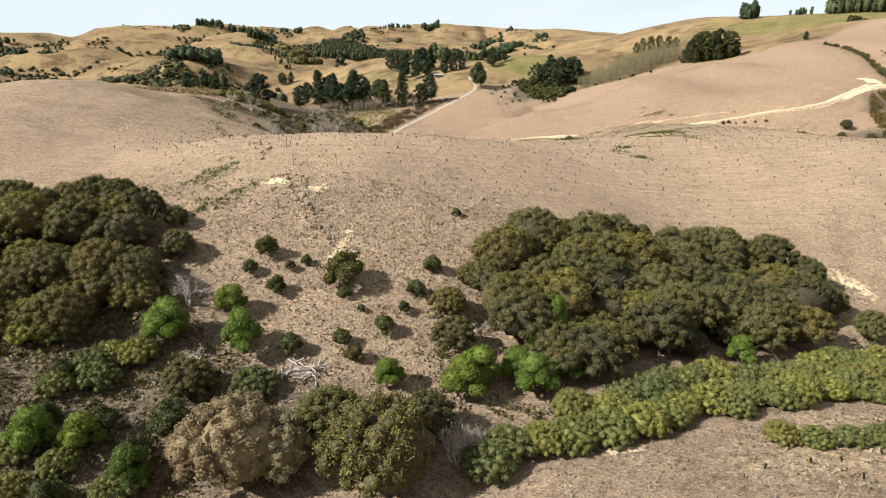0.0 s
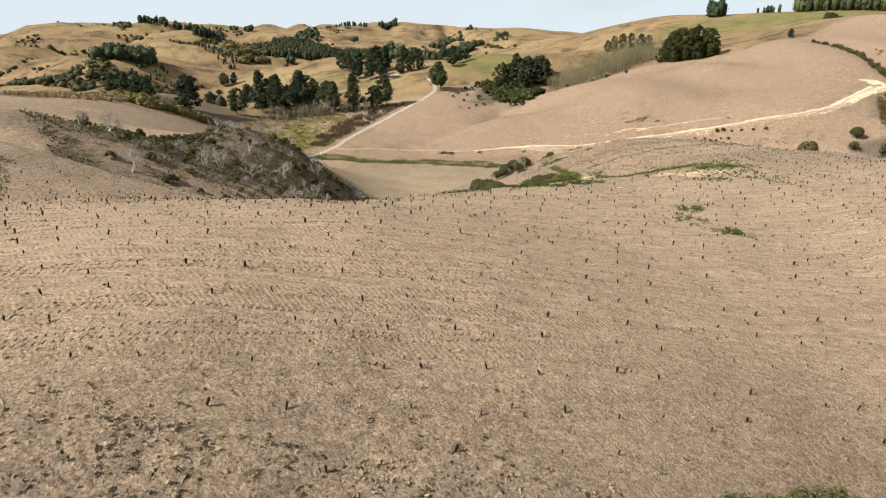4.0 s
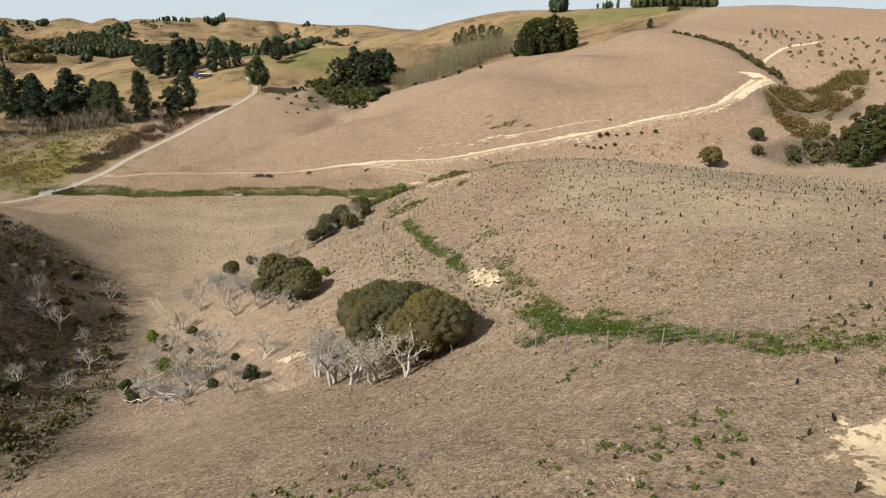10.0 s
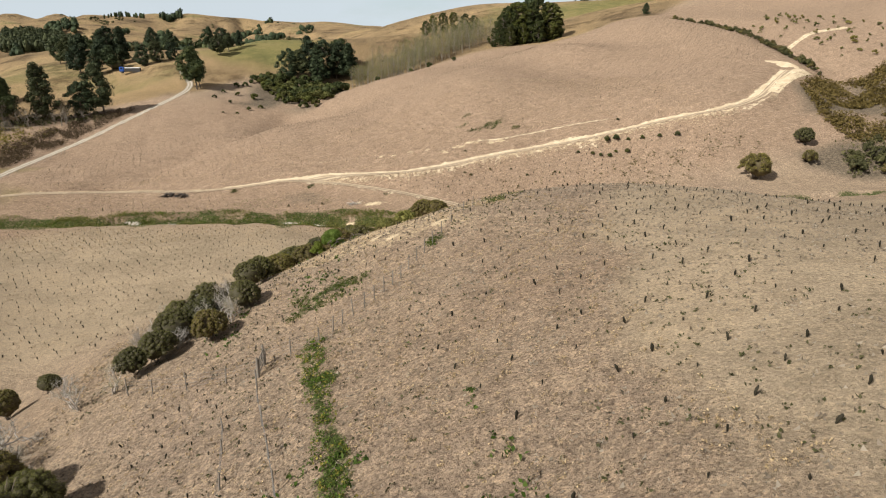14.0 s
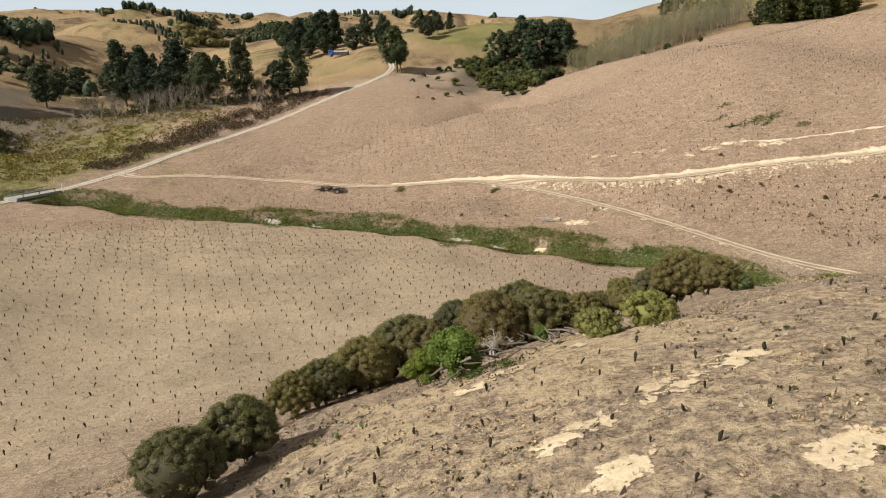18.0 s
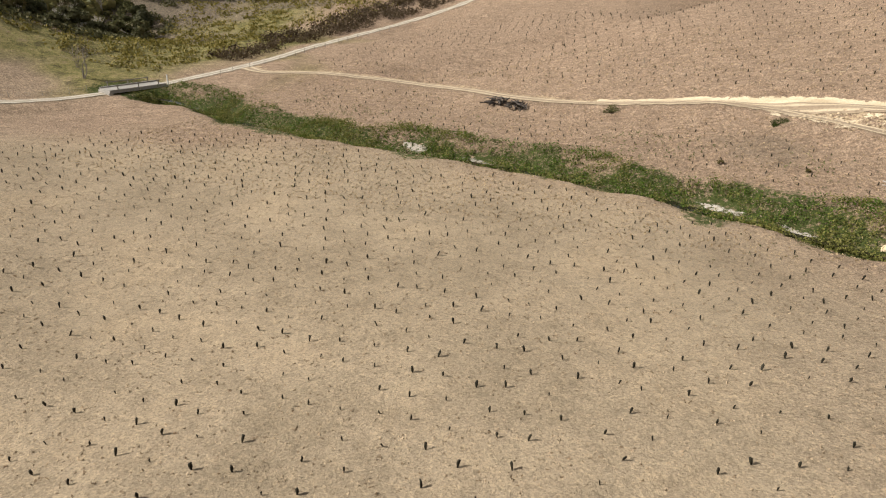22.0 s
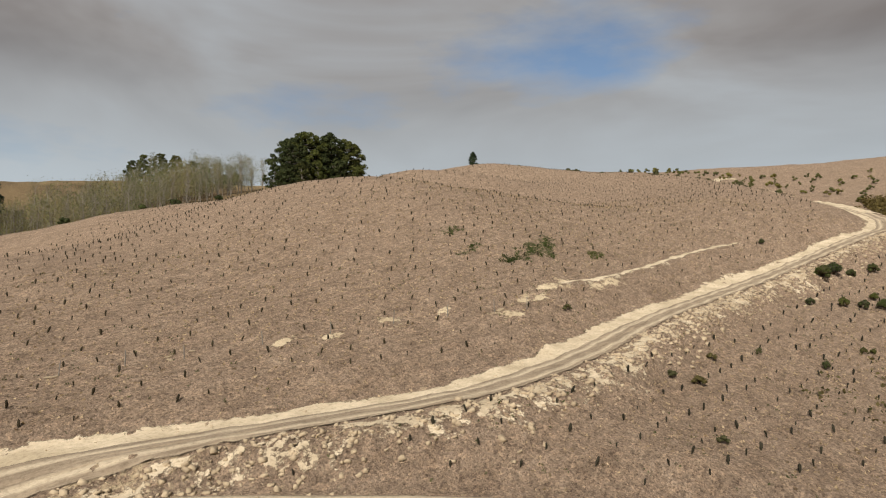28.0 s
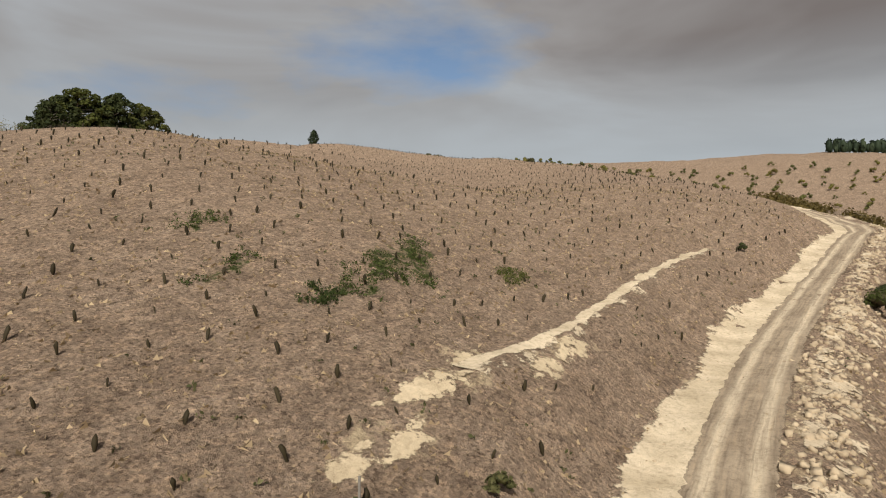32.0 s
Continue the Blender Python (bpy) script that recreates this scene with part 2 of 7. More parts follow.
    pc = mix(n, l, 0.9, pc, rough_pasture, "MULTIPLY")
    c = mix(n, l, pasture, c, pc)
    gc = ramp(n, l, noise_node(n, l, 0.06, 6, 0.6, pos), [(0.35, (0.135, 0.135, 0.055)), (0.55, (0.205, 0.185, 0.078)), (0.7, (0.225, 0.185, 0.092))])
    c = mix(n, l, green_field, c, gc)
    sc = ramp(n, l, tuft, [(0.3, (0.072, 0.06, 0.045)), (0.5, (0.16, 0.132, 0.10)), (0.7, (0.27, 0.225, 0.178))])
    c = mix(n, l, scrub, c, sc)
    # dead stalks between the tufts, and their small shadows painted as dark gaps
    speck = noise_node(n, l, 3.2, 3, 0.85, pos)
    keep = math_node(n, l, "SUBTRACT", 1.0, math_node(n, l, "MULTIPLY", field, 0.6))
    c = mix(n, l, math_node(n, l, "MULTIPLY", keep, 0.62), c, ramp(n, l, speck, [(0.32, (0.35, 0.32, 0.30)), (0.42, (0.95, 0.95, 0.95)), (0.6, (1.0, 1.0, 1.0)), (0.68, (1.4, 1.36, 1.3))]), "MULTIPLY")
    # every tuft its own tone
    for size, strength in ((3.6, 0.42), (12.0, 0.85)):
        cell = n.new("ShaderNodeTexVoronoi")
        cell.inputs["Scale"].default_value, cell.inputs["Randomness"].default_value = size, 1.0
        warp = mix(n, l, 0.12, pos, noise_colour(n, l, size * 1.5, pos))
        l.new(warp, cell.inputs["Vector"])
        one = n.new("ShaderNodeSeparateColor")
        l.new(cell.outputs["Color"], one.inputs["Color"])
        c = mix(n, l, math_node(n, l, "MULTIPLY", calm, strength), c, ramp(n, l, one.outputs["Red"], [(0.0, (0.50, 0.47, 0.45)), (0.3, (0.9, 0.9, 0.9)), (0.7, (1.1, 1.09, 1.07)), (1.0, (1.5, 1.45, 1.36))]), "MULTIPLY")
    # edges of the masks are broken up by the tufts
    edge = math_node(n, l, "MULTIPLY", math_node(n, l, "SUBTRACT", tuft, 0.5), 1.5)
    bare_m = math_node(n, l, "MULTIPLY", math_node(n, l, "SUBTRACT", math_node(n, l, "ADD", bare, edge), 0.42), 5.0, True)
    c = mix(n, l, bare_m, c, ramp(n, l, tuft, [(0.3, (0.40, 0.30, 0.18)), (0.6, (0.56, 0.44, 0.29))]))
    herb_m = math_node(n, l, "MULTIPLY", math_node(n, l, "SUBTRACT", math_node(n, l, "ADD", herb, edge), 0.42), 4.0, True)
    c = mix(n, l, herb_m, c, ramp(n, l, blades, [(0.3, (0.028, 0.038, 0.012)), (0.55, (0.07, 0.088, 0.026)), (0.8, (0.14, 0.14, 0.055))]))
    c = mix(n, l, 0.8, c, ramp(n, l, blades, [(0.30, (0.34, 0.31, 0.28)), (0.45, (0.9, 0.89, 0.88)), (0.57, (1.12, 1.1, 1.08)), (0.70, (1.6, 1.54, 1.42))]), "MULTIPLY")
    c = mix(n, l, 1.0, c, (0.895, 0.905, 0.90), "MULTIPLY")
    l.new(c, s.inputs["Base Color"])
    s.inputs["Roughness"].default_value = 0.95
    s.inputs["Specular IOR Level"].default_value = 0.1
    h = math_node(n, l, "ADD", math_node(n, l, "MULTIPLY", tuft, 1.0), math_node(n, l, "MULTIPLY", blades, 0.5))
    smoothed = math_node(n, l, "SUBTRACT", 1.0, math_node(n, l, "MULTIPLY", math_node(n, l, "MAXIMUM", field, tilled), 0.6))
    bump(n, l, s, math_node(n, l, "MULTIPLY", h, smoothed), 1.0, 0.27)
    return m


M_LAND = ground_material()


def worn(name, dark, light, rut=None, hole=1.5, grit=1.4):
    """Bare ground whose edge breaks up into the grass; lanes carry two wheel ruts."""
    m, n, l, s = material(name)

    def attr(key, out):
        a = n.new("ShaderNodeAttribute")
        a.attribute_name = key
        return a.outputs[out]

    pos = n.new("ShaderNodeTexCoord").outputs["Object"]
    broad, fine = noise_node(n, l, 0.5, 5, 0.6, pos), noise_node(n, l, 4.5, 7, 0.72, pos)
    c = mix(n, l, ramp(n, l, broad, [(0.35, (0, 0, 0)), (0.65, (1, 1, 1))]), dark, light)
    h = fine
    if rut:
        sep = n.new("ShaderNodeSeparateXYZ")
        lane = attr("lane", "Vector")
        l.new(lane, sep.inputs["Vector"])
        drag = noise_node(n, l, 1.0, 5, 0.65, lane, (5.0, 0.35, 1.0))
        off = math_node(n, l, "ABSOLUTE", math_node(n, l, "SUBTRACT", math_node(n, l, "ABSOLUTE", sep.outputs["X"]), 0.68))
        off = math_node(n, l, "ADD", off, math_node(n, l, "MULTIPLY", math_node(n, l, "SUBTRACT", drag, 0.5), 0.5))
        wheel = ramp(n, l, off, [(0.12, (1, 1, 1)), (0.36, (0, 0, 0))])
        c = mix(n, l, wheel, c, rut)
        c = mix(n, l, 0.7, c, ramp(n, l, drag, [(0.32, (0.55, 0.52, 0.5)), (0.5, (1, 1, 1)), (0.68, (1.3, 1.27, 1.2))]), "MULTIPLY")
        h = math_node(n, l, "SUBTRACT", fine, wheel)
    c = mix(n, l, 0.7, c, ramp(n, l, fine, [(0.28, (0.5, 0.46, 0.42)), (0.5, (1, 1, 1)), (0.72, (1.2, 1.18, 1.15))]), "MULTIPLY")
    l.new(c, s.inputs["Base Color"])
    s.inputs["Roughness"].default_value = 0.95
    s.inputs["Specular IOR Level"].default_value = 0.1
    bump(n, l, s, h, 0.8, 0.08)
    edge = noise_node(n, l, grit, 6, 0.7, pos)
    a = math_node(n, l, "ADD", attr("fade", "Fac"), math_node(n, l, "MULTIPLY", math_node(n, l, "SUBTRACT", edge, 0.5), hole))
    a = math_node(n, l, "MULTIPLY", math_node(n, l, "SUBTRACT", a, 0.42), 7.0, True)
    l.new(a, s.inputs["Alpha"])
    return m


M_SANDY = worn("packed_sandy_earth", (0.25, 0.195, 0.138), (0.35, 0.282, 0.202), (0.50, 0.415, 0.30), 0.9)
M_BANK = worn("cut_sandstone", (0.46, 0.375, 0.255), (0.64, 0.535, 0.385), None, 2.0, 1.3)
M_FAINT = worn("dusty_wheel_mark", (0.27, 0.21, 0.15), (0.34, 0.27, 0.195), None, 2.0, 2.0)
M_BAR = worn("creek_gravel_bar", (0.24, 0.22, 0.185), (0.40, 0.37, 0.32), None, 3.4, 2.2)
M_SPILL = worn("spilled_sandstone", (0.42, 0.34, 0.235), (0.60, 0.50, 0.36), None, 3.0, 0.8)
M_STONE = surface("broken_sandstone", (0.40, 0.31, 0.20), (0.58, 0.46, 0.31), 0.8, 0.95, 0.4, 0.10)
M_WOOD_GREY = surface("weathered_post_wood", (0.15, 0.135, 0.115), (0.29, 0.26, 0.22), 3.0, 0.9, 0.5, 0.01)
M_OLD_WOOD = surface("dark_rotten_wood", (0.045, 0.036, 0.03), (0.12, 0.10, 0.085), 3.0, 0.9, 0.5, 0.02)
M_BARK = surface("grey_brown_bark", (0.11, 0.085, 0.065), (0.24, 0.20, 0.16), 3.0, 0.9, 0.5, 0.02)
M_DEADWOOD = surface("bleached_dead_wood", (0.36, 0.33, 0.30), (0.60, 0.56, 0.51), 3.0, 0.9, 0.5, 0.02)
M_POPLAR_BARK = surface("pale_poplar_bark", (0.20, 0.175, 0.14), (0.33, 0.29, 0.24), 2.0, 0.9, 0.4, 0.02)
M_GRAVEL = worn("pale_gravel", (0.27, 0.245, 0.19), (0.34, 0.30, 0.245), (0.46, 0.42, 0.36), 0.8)
M_WIRE = surface("galvanised_wire", (0.25, 0.25, 0.25), (0.35, 0.35, 0.35), 3.0, 0.5, 0.2, 0, 0.8)
M_PAINT_WHITE = surface("white_painted_timber", (0.62, 0.62, 0.60), (0.78, 0.78, 0.76), 2.0, 0.6, 0.2, 0.004)
M_CONCRETE = surface("stained_concrete", (0.22, 0.21, 0.19), (0.36, 0.34, 0.31), 1.5, 0.9, 0.4, 0.01)
M_WATER = surface("still_brown_water", (0.012, 0.012, 0.008), (0.025, 0.022, 0.014), 0.5, 0.08, 0.1, 0.0)
L_KANUKA = leafage("kanuka_leaves", (0.056, 0.057, 0.019), (0.118, 0.115, 0.036), (0.20, 0.188, 0.072), 0.18)
L_SMALL = leafage("small_bush_leaves", (0.022, 0.030, 0.009), (0.052, 0.066, 0.018), (0.10, 0.118, 0.036), 0.15)
L_BRIGHT = leafage("bright_shrub_leaves", (0.05, 0.08, 0.015), (0.11, 0.157, 0.03), (0.19, 0.255, 0.062), 0.3)
L_GORSE = leafage("gorse_leaves", (0.06, 0.07, 0.022), (0.135, 0.148, 0.05), (0.225, 0.228, 0.095), 0.2)
# twig brown darkened to paint the shade inside the crowns
L_INNER = leafage("shaded_crown_inside", (0.04, 0.035, 0.02), (0.058, 0.051, 0.03), (0.082, 0.072, 0.043), 0.0)
L_PINE = leafage("pine_needles", (0.018, 0.027, 0.015), (0.042, 0.057, 0.031), (0.082, 0.10, 0.052), 0.15)
L_GUM = leafage("gum_leaves", (0.024, 0.031, 0.011), (0.052, 0.062, 0.021), (0.098, 0.106, 0.04), 0.15)
L_GREY = leafage("grey_twigs_and_leaves", (0.11, 0.095, 0.06), (0.20, 0.17, 0.11), (0.31, 0.26, 0.18))
L_TWIG = leafage("bleached_twigs", (0.18, 0.165, 0.14), (0.30, 0.28, 0.245), (0.44, 0.41, 0.365))
L_SCRUB = leafage("dark_scrub_leaves", (0.038, 0.042, 0.017), (0.085, 0.082, 0.036), (0.17, 0.148, 0.075))
L_LUSH = leafage("lush_creek_leaves", (0.026, 0.048, 0.007), (0.064, 0.112, 0.015), (0.14, 0.19, 0.038))
L_HERB = leafage("green_herb_leaves", (0.024, 0.042, 0.009), (0.056, 0.090, 0.018), (0.11, 0.145, 0.04))
L_RUSH = leafage("creek_rushes", (0.06, 0.065, 0.018), (0.14, 0.135, 0.036), (0.28, 0.25, 0.095))
L_SPRING = leafage("pale_spring_twigs", (0.11, 0.11, 0.05), (0.19, 0.185, 0.09), (0.29, 0.27, 0.15))
L_BRUSH = leafage("dry_brown_brush", (0.035, 0.027, 0.018), (0.075, 0.057, 0.037), (0.13, 0.10, 0.066), 0.1)
L_VALLEY = leafage("valley_scrub_leaves", (0.045, 0.036, 0.016), (0.085, 0.068, 0.03), (0.14, 0.115, 0.05), 0.15)
L_STRAW = leafage("straw_tussock", (0.21, 0.162, 0.12), (0.31, 0.25, 0.188), (0.42, 0.345, 0.268))
L_SEEDLING = leafage("planted_seedling_leaves", (0.018, 0.0155, 0.010), (0.028, 0.024, 0.016), (0.044, 0.038, 0.025), 0.03)
L_BLADE = leafage("dry_grass_blades", (0.075, 0.06, 0.042), (0.27, 0.215, 0.16), (0.50, 0.42, 0.32))
M_CLOD = surface("dry_turned_clods", (0.22, 0.168, 0.122), (0.36, 0.285, 0.21), 2.0, 0.95, 0.4, 0.03)


# ---- the land ----
# rounded landforms: x, y, radius, height
LANDFORM_A = [(5, 118, 15, 1.6), (20, 118, 15, 0.6), (-20, 120, 15, 0.8), (32, 132, 15, 3), (14, 136, 15, 7.3), (24, 140, 15, -7.7), (12, 160, 15, 0.5), (-14, 168, 15, 3), (22, 178, 15, 1.1), (-4, 180, 15, -5.1), (-18, 184, 15, 2), (-27, 192, 15, 10.8), (0, 196, 15, 4.5), (20, 196, 15, 6.2), (30, 196, 15, -3.1), (-10, 204, 15, -4), (-20, 206, 15, 4), (30, 210, 15, 3.7), (40, 222, 15, 1.3), (52, 230, 15, 1.6), (60, 232, 15, 1), (44, 240, 15, -5.7)]
LANDFORM_B = [(-63, -30, 26, 10.9), (1, -30, 26, 8.6), (65, -30, 26, 11.3), (-47, -1, 26, 6.1), (-15, -1, 26, -1.1), (17, -1, 26, 13), (81, -1, 26, 4.8), (-63, 28, 26, 6.4), (-31, 28, 26, -4.8), (1, 28, 26, -7.4), (33, 28, 26, 4.5), (65, 28, 26, 0.6), (-79, 57, 26, 5.9), (-47, 57, 26, -1.7), (-15, 57, 26, 12.7), (17, 57, 26, -0.9), (49, 57, 26, -4.8), (113, 57, 26, 0.4), (-63, 86, 26, 6.2), (-31, 86, 26, 3.4), (1, 86, 26, 10.6), (33, 86, 26, 4)]
LANDFORM_C = [(65, 86, 26, 8.6), (97, 86, 26, 4.9), (-79, 115, 26, 7.7), (17, 115, 26, 2.7), (49, 115, 26, 4.6), (81, 115, 26, 0.2), (113, 115, 26, 3.7), (145, 115, 26, 3.9), (-95, 144, 26, 1.5), (-63, 144, 26, 7.2), (-31, 144, 26, 9.7), (1, 144, 26, -6), (33, 144, 26, 5.5), (65, 144, 26, 6.7), (97, 144, 26, 1.5), (129, 144, 26, 4.6), (-79, 173, 26, 0.8), (-15, 173, 26, -1.8), (17, 173, 26, 0.5), (49, 173, 26, 6.3), (81, 173, 26, 1.1), (113, 173, 26, 3.6)]
LANDFORM_D = [(-63, 202, 26, -3.7), (-31, 202, 26, 4.7), (1, 202, 26, -14.4), (33, 202, 26, 1.4), (65, 202, 26, 6.7), (97, 202, 26, 1.8), (161, 202, 26, 6.4), (-79, 231, 26, -0.6), (-47, 231, 26, 5.4), (49, 231, 26, 1.4), (81, 231, 26, 5.8), (113, 231, 26, 3), (177, 231, 26, -1.4), (241, 231, 26, -2), (-63, 260, 26, -3.2), (-31, 260, 26, 4.9), (1, 260, 26, -11), (33, 260, 26, 3.6), (65, 260, 26, -2.3), (97, 260, 26, -4.8), (129, 260, 26, -0.3), (161, 260, 26, -4.6)]
LANDFORM_E = [(193, 260, 26, -4.7), (321, 260, 26, 0.5), (-47, 289, 26, -9.7), (17, 289, 26, 2.4), (49, 289, 26, -6.9), (81, 289, 26, 0.6), (113, 289, 26, -3.1), (145, 289, 26, 2.6), (177, 289, 26, 3.7), (273, 289, 26, -0.2), (305, 289, 26, 2.1), (-95, 318, 26, 5.3), (-63, 318, 26, -5.8), (-31, 318, 26, -0.2), (1, 318, 26, -4.3), (33, 318, 26, -1.7), (65, 318, 26, 1.8), (97, 318, 26, 3.8), (129, 318, 26, -0.9), (161, 318, 26, 8.9), (193, 318, 26, 4), (257, 318, 26, -1.1)]
LANDFORM_F = [(-47, 347, 26, -3.6), (-15, 347, 26, -0.9), (17, 347, 26, -2.1), (49, 347, 26, 2.8), (81, 347, 26, -5), (113, 347, 26, 11.7), (209, 347, 26, 9.6), (241, 347, 26, 3.8), (-95, 376, 26, -11.1), (-63, 376, 26, -4.9), (-31, 376, 26, 0.3), (65, 376, 26, 9.3), (129, 376, 26, 11.2), (257, 376, 26, 3.3), (-79, 405, 26, 0.8), (-47, 405, 26, 1.9), (-15, 405, 26, -6.2), (49, 405, 26, -3.8), (81, 405, 26, -7.5), (113, 405, 26, 4.1), (209, 405, 26, 14.4), (305, 405, 26, -6.1)]
LANDFORM_G = [(-63, 434, 26, -0.2), (-31, 434, 26, 6.5), (33, 434, 26, 6.4), (65, 434, 26, -3.6), (97, 434, 26, 14), (129, 434, 26, -1), (161, 434, 26, 11), (193, 434, 26, -6.3), (225, 434, 26, 3.4), (100, 465, 28, -11.3), (190, 460, 30, 2.8), (60, 480, 30, -3.4), (150, 480, 30, -1.3), (120, 500, 32, 1.5), (165, 515, 32, 5.3), (20, 500, 34, 3.8), (-146, 454, 40, 23), (220, 490, 40, -3.2), (-99, 530, 40, 21.9), (60, 540, 40, 4.8), (59, 538, 45, 2.1), (-89, 481, 50, -14.4)]
LANDFORM_H = [(-62, 758, 50, -11.2), (34, 811, 50, -6.7), (-202, 560, 55, 31.8), (-184, 503, 60, -10.9), (-162, 554, 60, -35.1), (-153, 620, 60, -18.5), (-125, 637, 60, 2.4), (-87, 655, 65, 25.3), (-46, 890, 70, 7.9), (-204, 937, 70, -24.1), (-240, 610, 75, 40.9), (-224, 849, 75, 11.3), (38, 911, 75, 18.4), (-4, 912, 75, 20.2), (-150, 60, 80, 14.6), (150, 60, 80, 14.1), (260, 130, 80, 3), (-150, 200, 80, 25), (-150, 350, 80, 15.6), (-170, 480, 80, -2.7), (86, 1058, 80, -8.5), (-289, 806, 85, 6.2)]
LANDFORM_I = [(-271, 866, 85, 32.1), (0, -120, 90, 19.3), (350, 250, 90, 42.8), (350, 430, 90, 44.7), (240, 520, 90, 21.5), (-100, 560, 90, 3.4), (120, 560, 90, 15.8), (0, 580, 90, 13.5), (540, 656, 100, 32.4), (485, 701, 100, 5), (456, 782, 100, 8.1), (389, 820, 100, 18.3), (309, 909, 100, 32.6), (-197, 1123, 100, 0.3), (-142, 1152, 100, 5.8), (-82, 1178, 100, 8.3), (350, 600, 110, 14.6), (200, 700, 120, 16.2), (0, 720, 120, 2.9), (289, 1124, 120, 30.5), (460, 740, 130, 20.5), (-614, 1428, 190, 29.3)]
LANDFORM_J = [(-506, 1525, 190, 13.2), (-370, 1668, 190, 10.1), (265, 1691, 190, 26.7), (-171, 1752, 190, 18.4), (44, 1761, 190, 16.7)]
LANDFORMS = LANDFORM_A + LANDFORM_B + LANDFORM_C + LANDFORM_D + LANDFORM_E + LANDFORM_F + LANDFORM_G + LANDFORM_H + LANDFORM_I + LANDFORM_J

# the shoulder between the cut track and the hilltop
LANDFORMS += [(173, 371, 15, 7.0), (162, 390, 15, 7.5)]
# the spur beside the farm road
LANDFORMS += [(0, 399, 7, 1.2), (9, 413, 7, 1.2)]


def value_noise(x, y, seed=0):
    """Smooth lattice noise from -1 to 1."""
    x, y = np.asarray(x, float), np.asarray(y, float)
    ix, iy = np.floor(x).astype(np.int64), np.floor(y).astype(np.int64)
    fx, fy = x - ix, y - iy
    fx, fy = fx * fx * (3 - 2 * fx), fy * fy * (3 - 2 * fy)

    def rnd(a, b):
        h = (a * 374761393 + b * 668265263 + seed * 144269) & 0xFFFFFFFF
        h = ((h ^ (h >> 13)) * 1274126177) & 0xFFFFFFFF
        return ((h ^ (h >> 16)) & 0xFFFF) / 32767.5 - 1

    return (rnd(ix, iy) * (1 - fx) + rnd(ix + 1, iy) * fx) * (1 - fy) + (rnd(ix, iy + 1) * (1 - fx) + rnd(ix + 1, iy + 1) * fx) * fy


def smooth(a, b, v):
    t = np.clip((np.asarray(v, float) - a) / (b - a), 0, 1)
    return t * t * (3 - 2 * t)


def landform(x, y):
    """The hills without roads or relief."""
    x, y = np.asarray(x, float), np.asarray(y, float)
    r = np.clip((np.hypot(x, y) - 420) / 1300, 0, 1)
    h = 6.0 + 78 * r * r * (3 - 2 * r)
    for cx, cy, s, a in LANDFORMS:
        h = h + a * np.exp(-((x - cx) ** 2 + (y - cy) ** 2) / (2 * s * s))
    away = smooth(520, 900, np.hypot(x - 60, y - 150))
    h = h + away * (7 * value_noise(x / 160, y / 140, 3) + 4 * value_noise(x / 60, y / 60, 4))
    for line_pts, reach, deep in FOLDS:
        d = near_line(x, y, line_pts)[0].reshape(x.shape)
        h = h - deep * np.exp(-(d / reach) ** 2)
    return h - gully_depth(x, y)


def gully_depth(x, y):
    """Winding valleys and side gullies worn into the far hills."""
    far = smooth(520, 680, y + 0.25 * np.abs(x)) * (1 - smooth(170, 300, x))
    wx, wy = x + 40 * value_noise(x / 120, y / 120, 5), y + 40 * value_noise(x / 120, y / 120, 6)
    main = np.exp(-(value_noise(wx / 210, wy / 260, 7) / 0.26) ** 2)
    side = np.exp(-(value_noise(wx / 85, wy / 110, 8) / 0.28) ** 2)
    return far * (26 * main + 12 * side)


def along(line, step=1.5):
    """Even points along a smooth curve through the corners of a line."""
    p = np.array([line[0], *line, line[-1]], float)
    out = []
    for a, b, c, d in zip(p, p[1:], p[2:], p[3:]):
        n = max(2, int(np.hypot(*(c - b)) / step))
        for t in np.arange(n) / n:
            out.append(0.5 * (2 * b + (c - a) * t + (2 * a - 5 * b + 4 * c - d) * t * t + (3 * b - a - 3 * c + d) * t ** 3))
    out.append(p[-1])
    return np.array(out)


def near_line(x, y, pts):
    """Distance to a line of close points, and the index of the nearest one."""
    x, y = np.asarray(x, float).ravel(), np.asarray(y, float).ravel()
    best, idx = np.full(x.shape, 1e9), np.zeros(x.shape, int)
    for i, (px_, py_) in enumerate(pts):
        d = (x - px_) ** 2 + (y - py_) ** 2
        k = d < best
        best[k], idx[k] = d[k], i
    return np.sqrt(best), idx


# the hollow between the two spurs, the side valley behind the planted hill and the gully behind the first ridge: line, reach, depth
FOLDS = [(along([(62, 425), (50, 396), (42, 377), (31, 370), (23.7, 364), (17, 357), (11, 350), (3, 344)], 4), 6.5, 2.2),
         (along([(242, 405), (245, 387), (241, 368), (235, 350), (230, 335), (228, 327), (228, 319), (224, 310), (211, 293)], 4), 8.0, 4.5),
         (along([(-56, 136), (-46, 136), (-34, 137), (-24, 136), (-14, 138), (-5, 142)], 4), 9.0, 5.0)]
TRACK_HIGH = along([(-30, 341), (-24, 338), (-15, 340.3), (-1, 340.5), (11, 335.5), (22.5, 328), (35, 323.6), (44, 322.4), (52, 320.4), (61, 317.8), (72, 312.3), (81, 308.3), (92, 307), (103, 306.8), (118.5, 305), (133, 302), (146, 298.6), (157, 296), (165, 294.2), (180, 296), (192, 302.3), (208, 312)])
TRACK_LOW = along([(50, 320.8), (56, 317.2), (62.4, 312), (71, 303.6), (78.6, 295.4), (85, 287.5), (90, 280.4), (95, 274), (101, 268)])
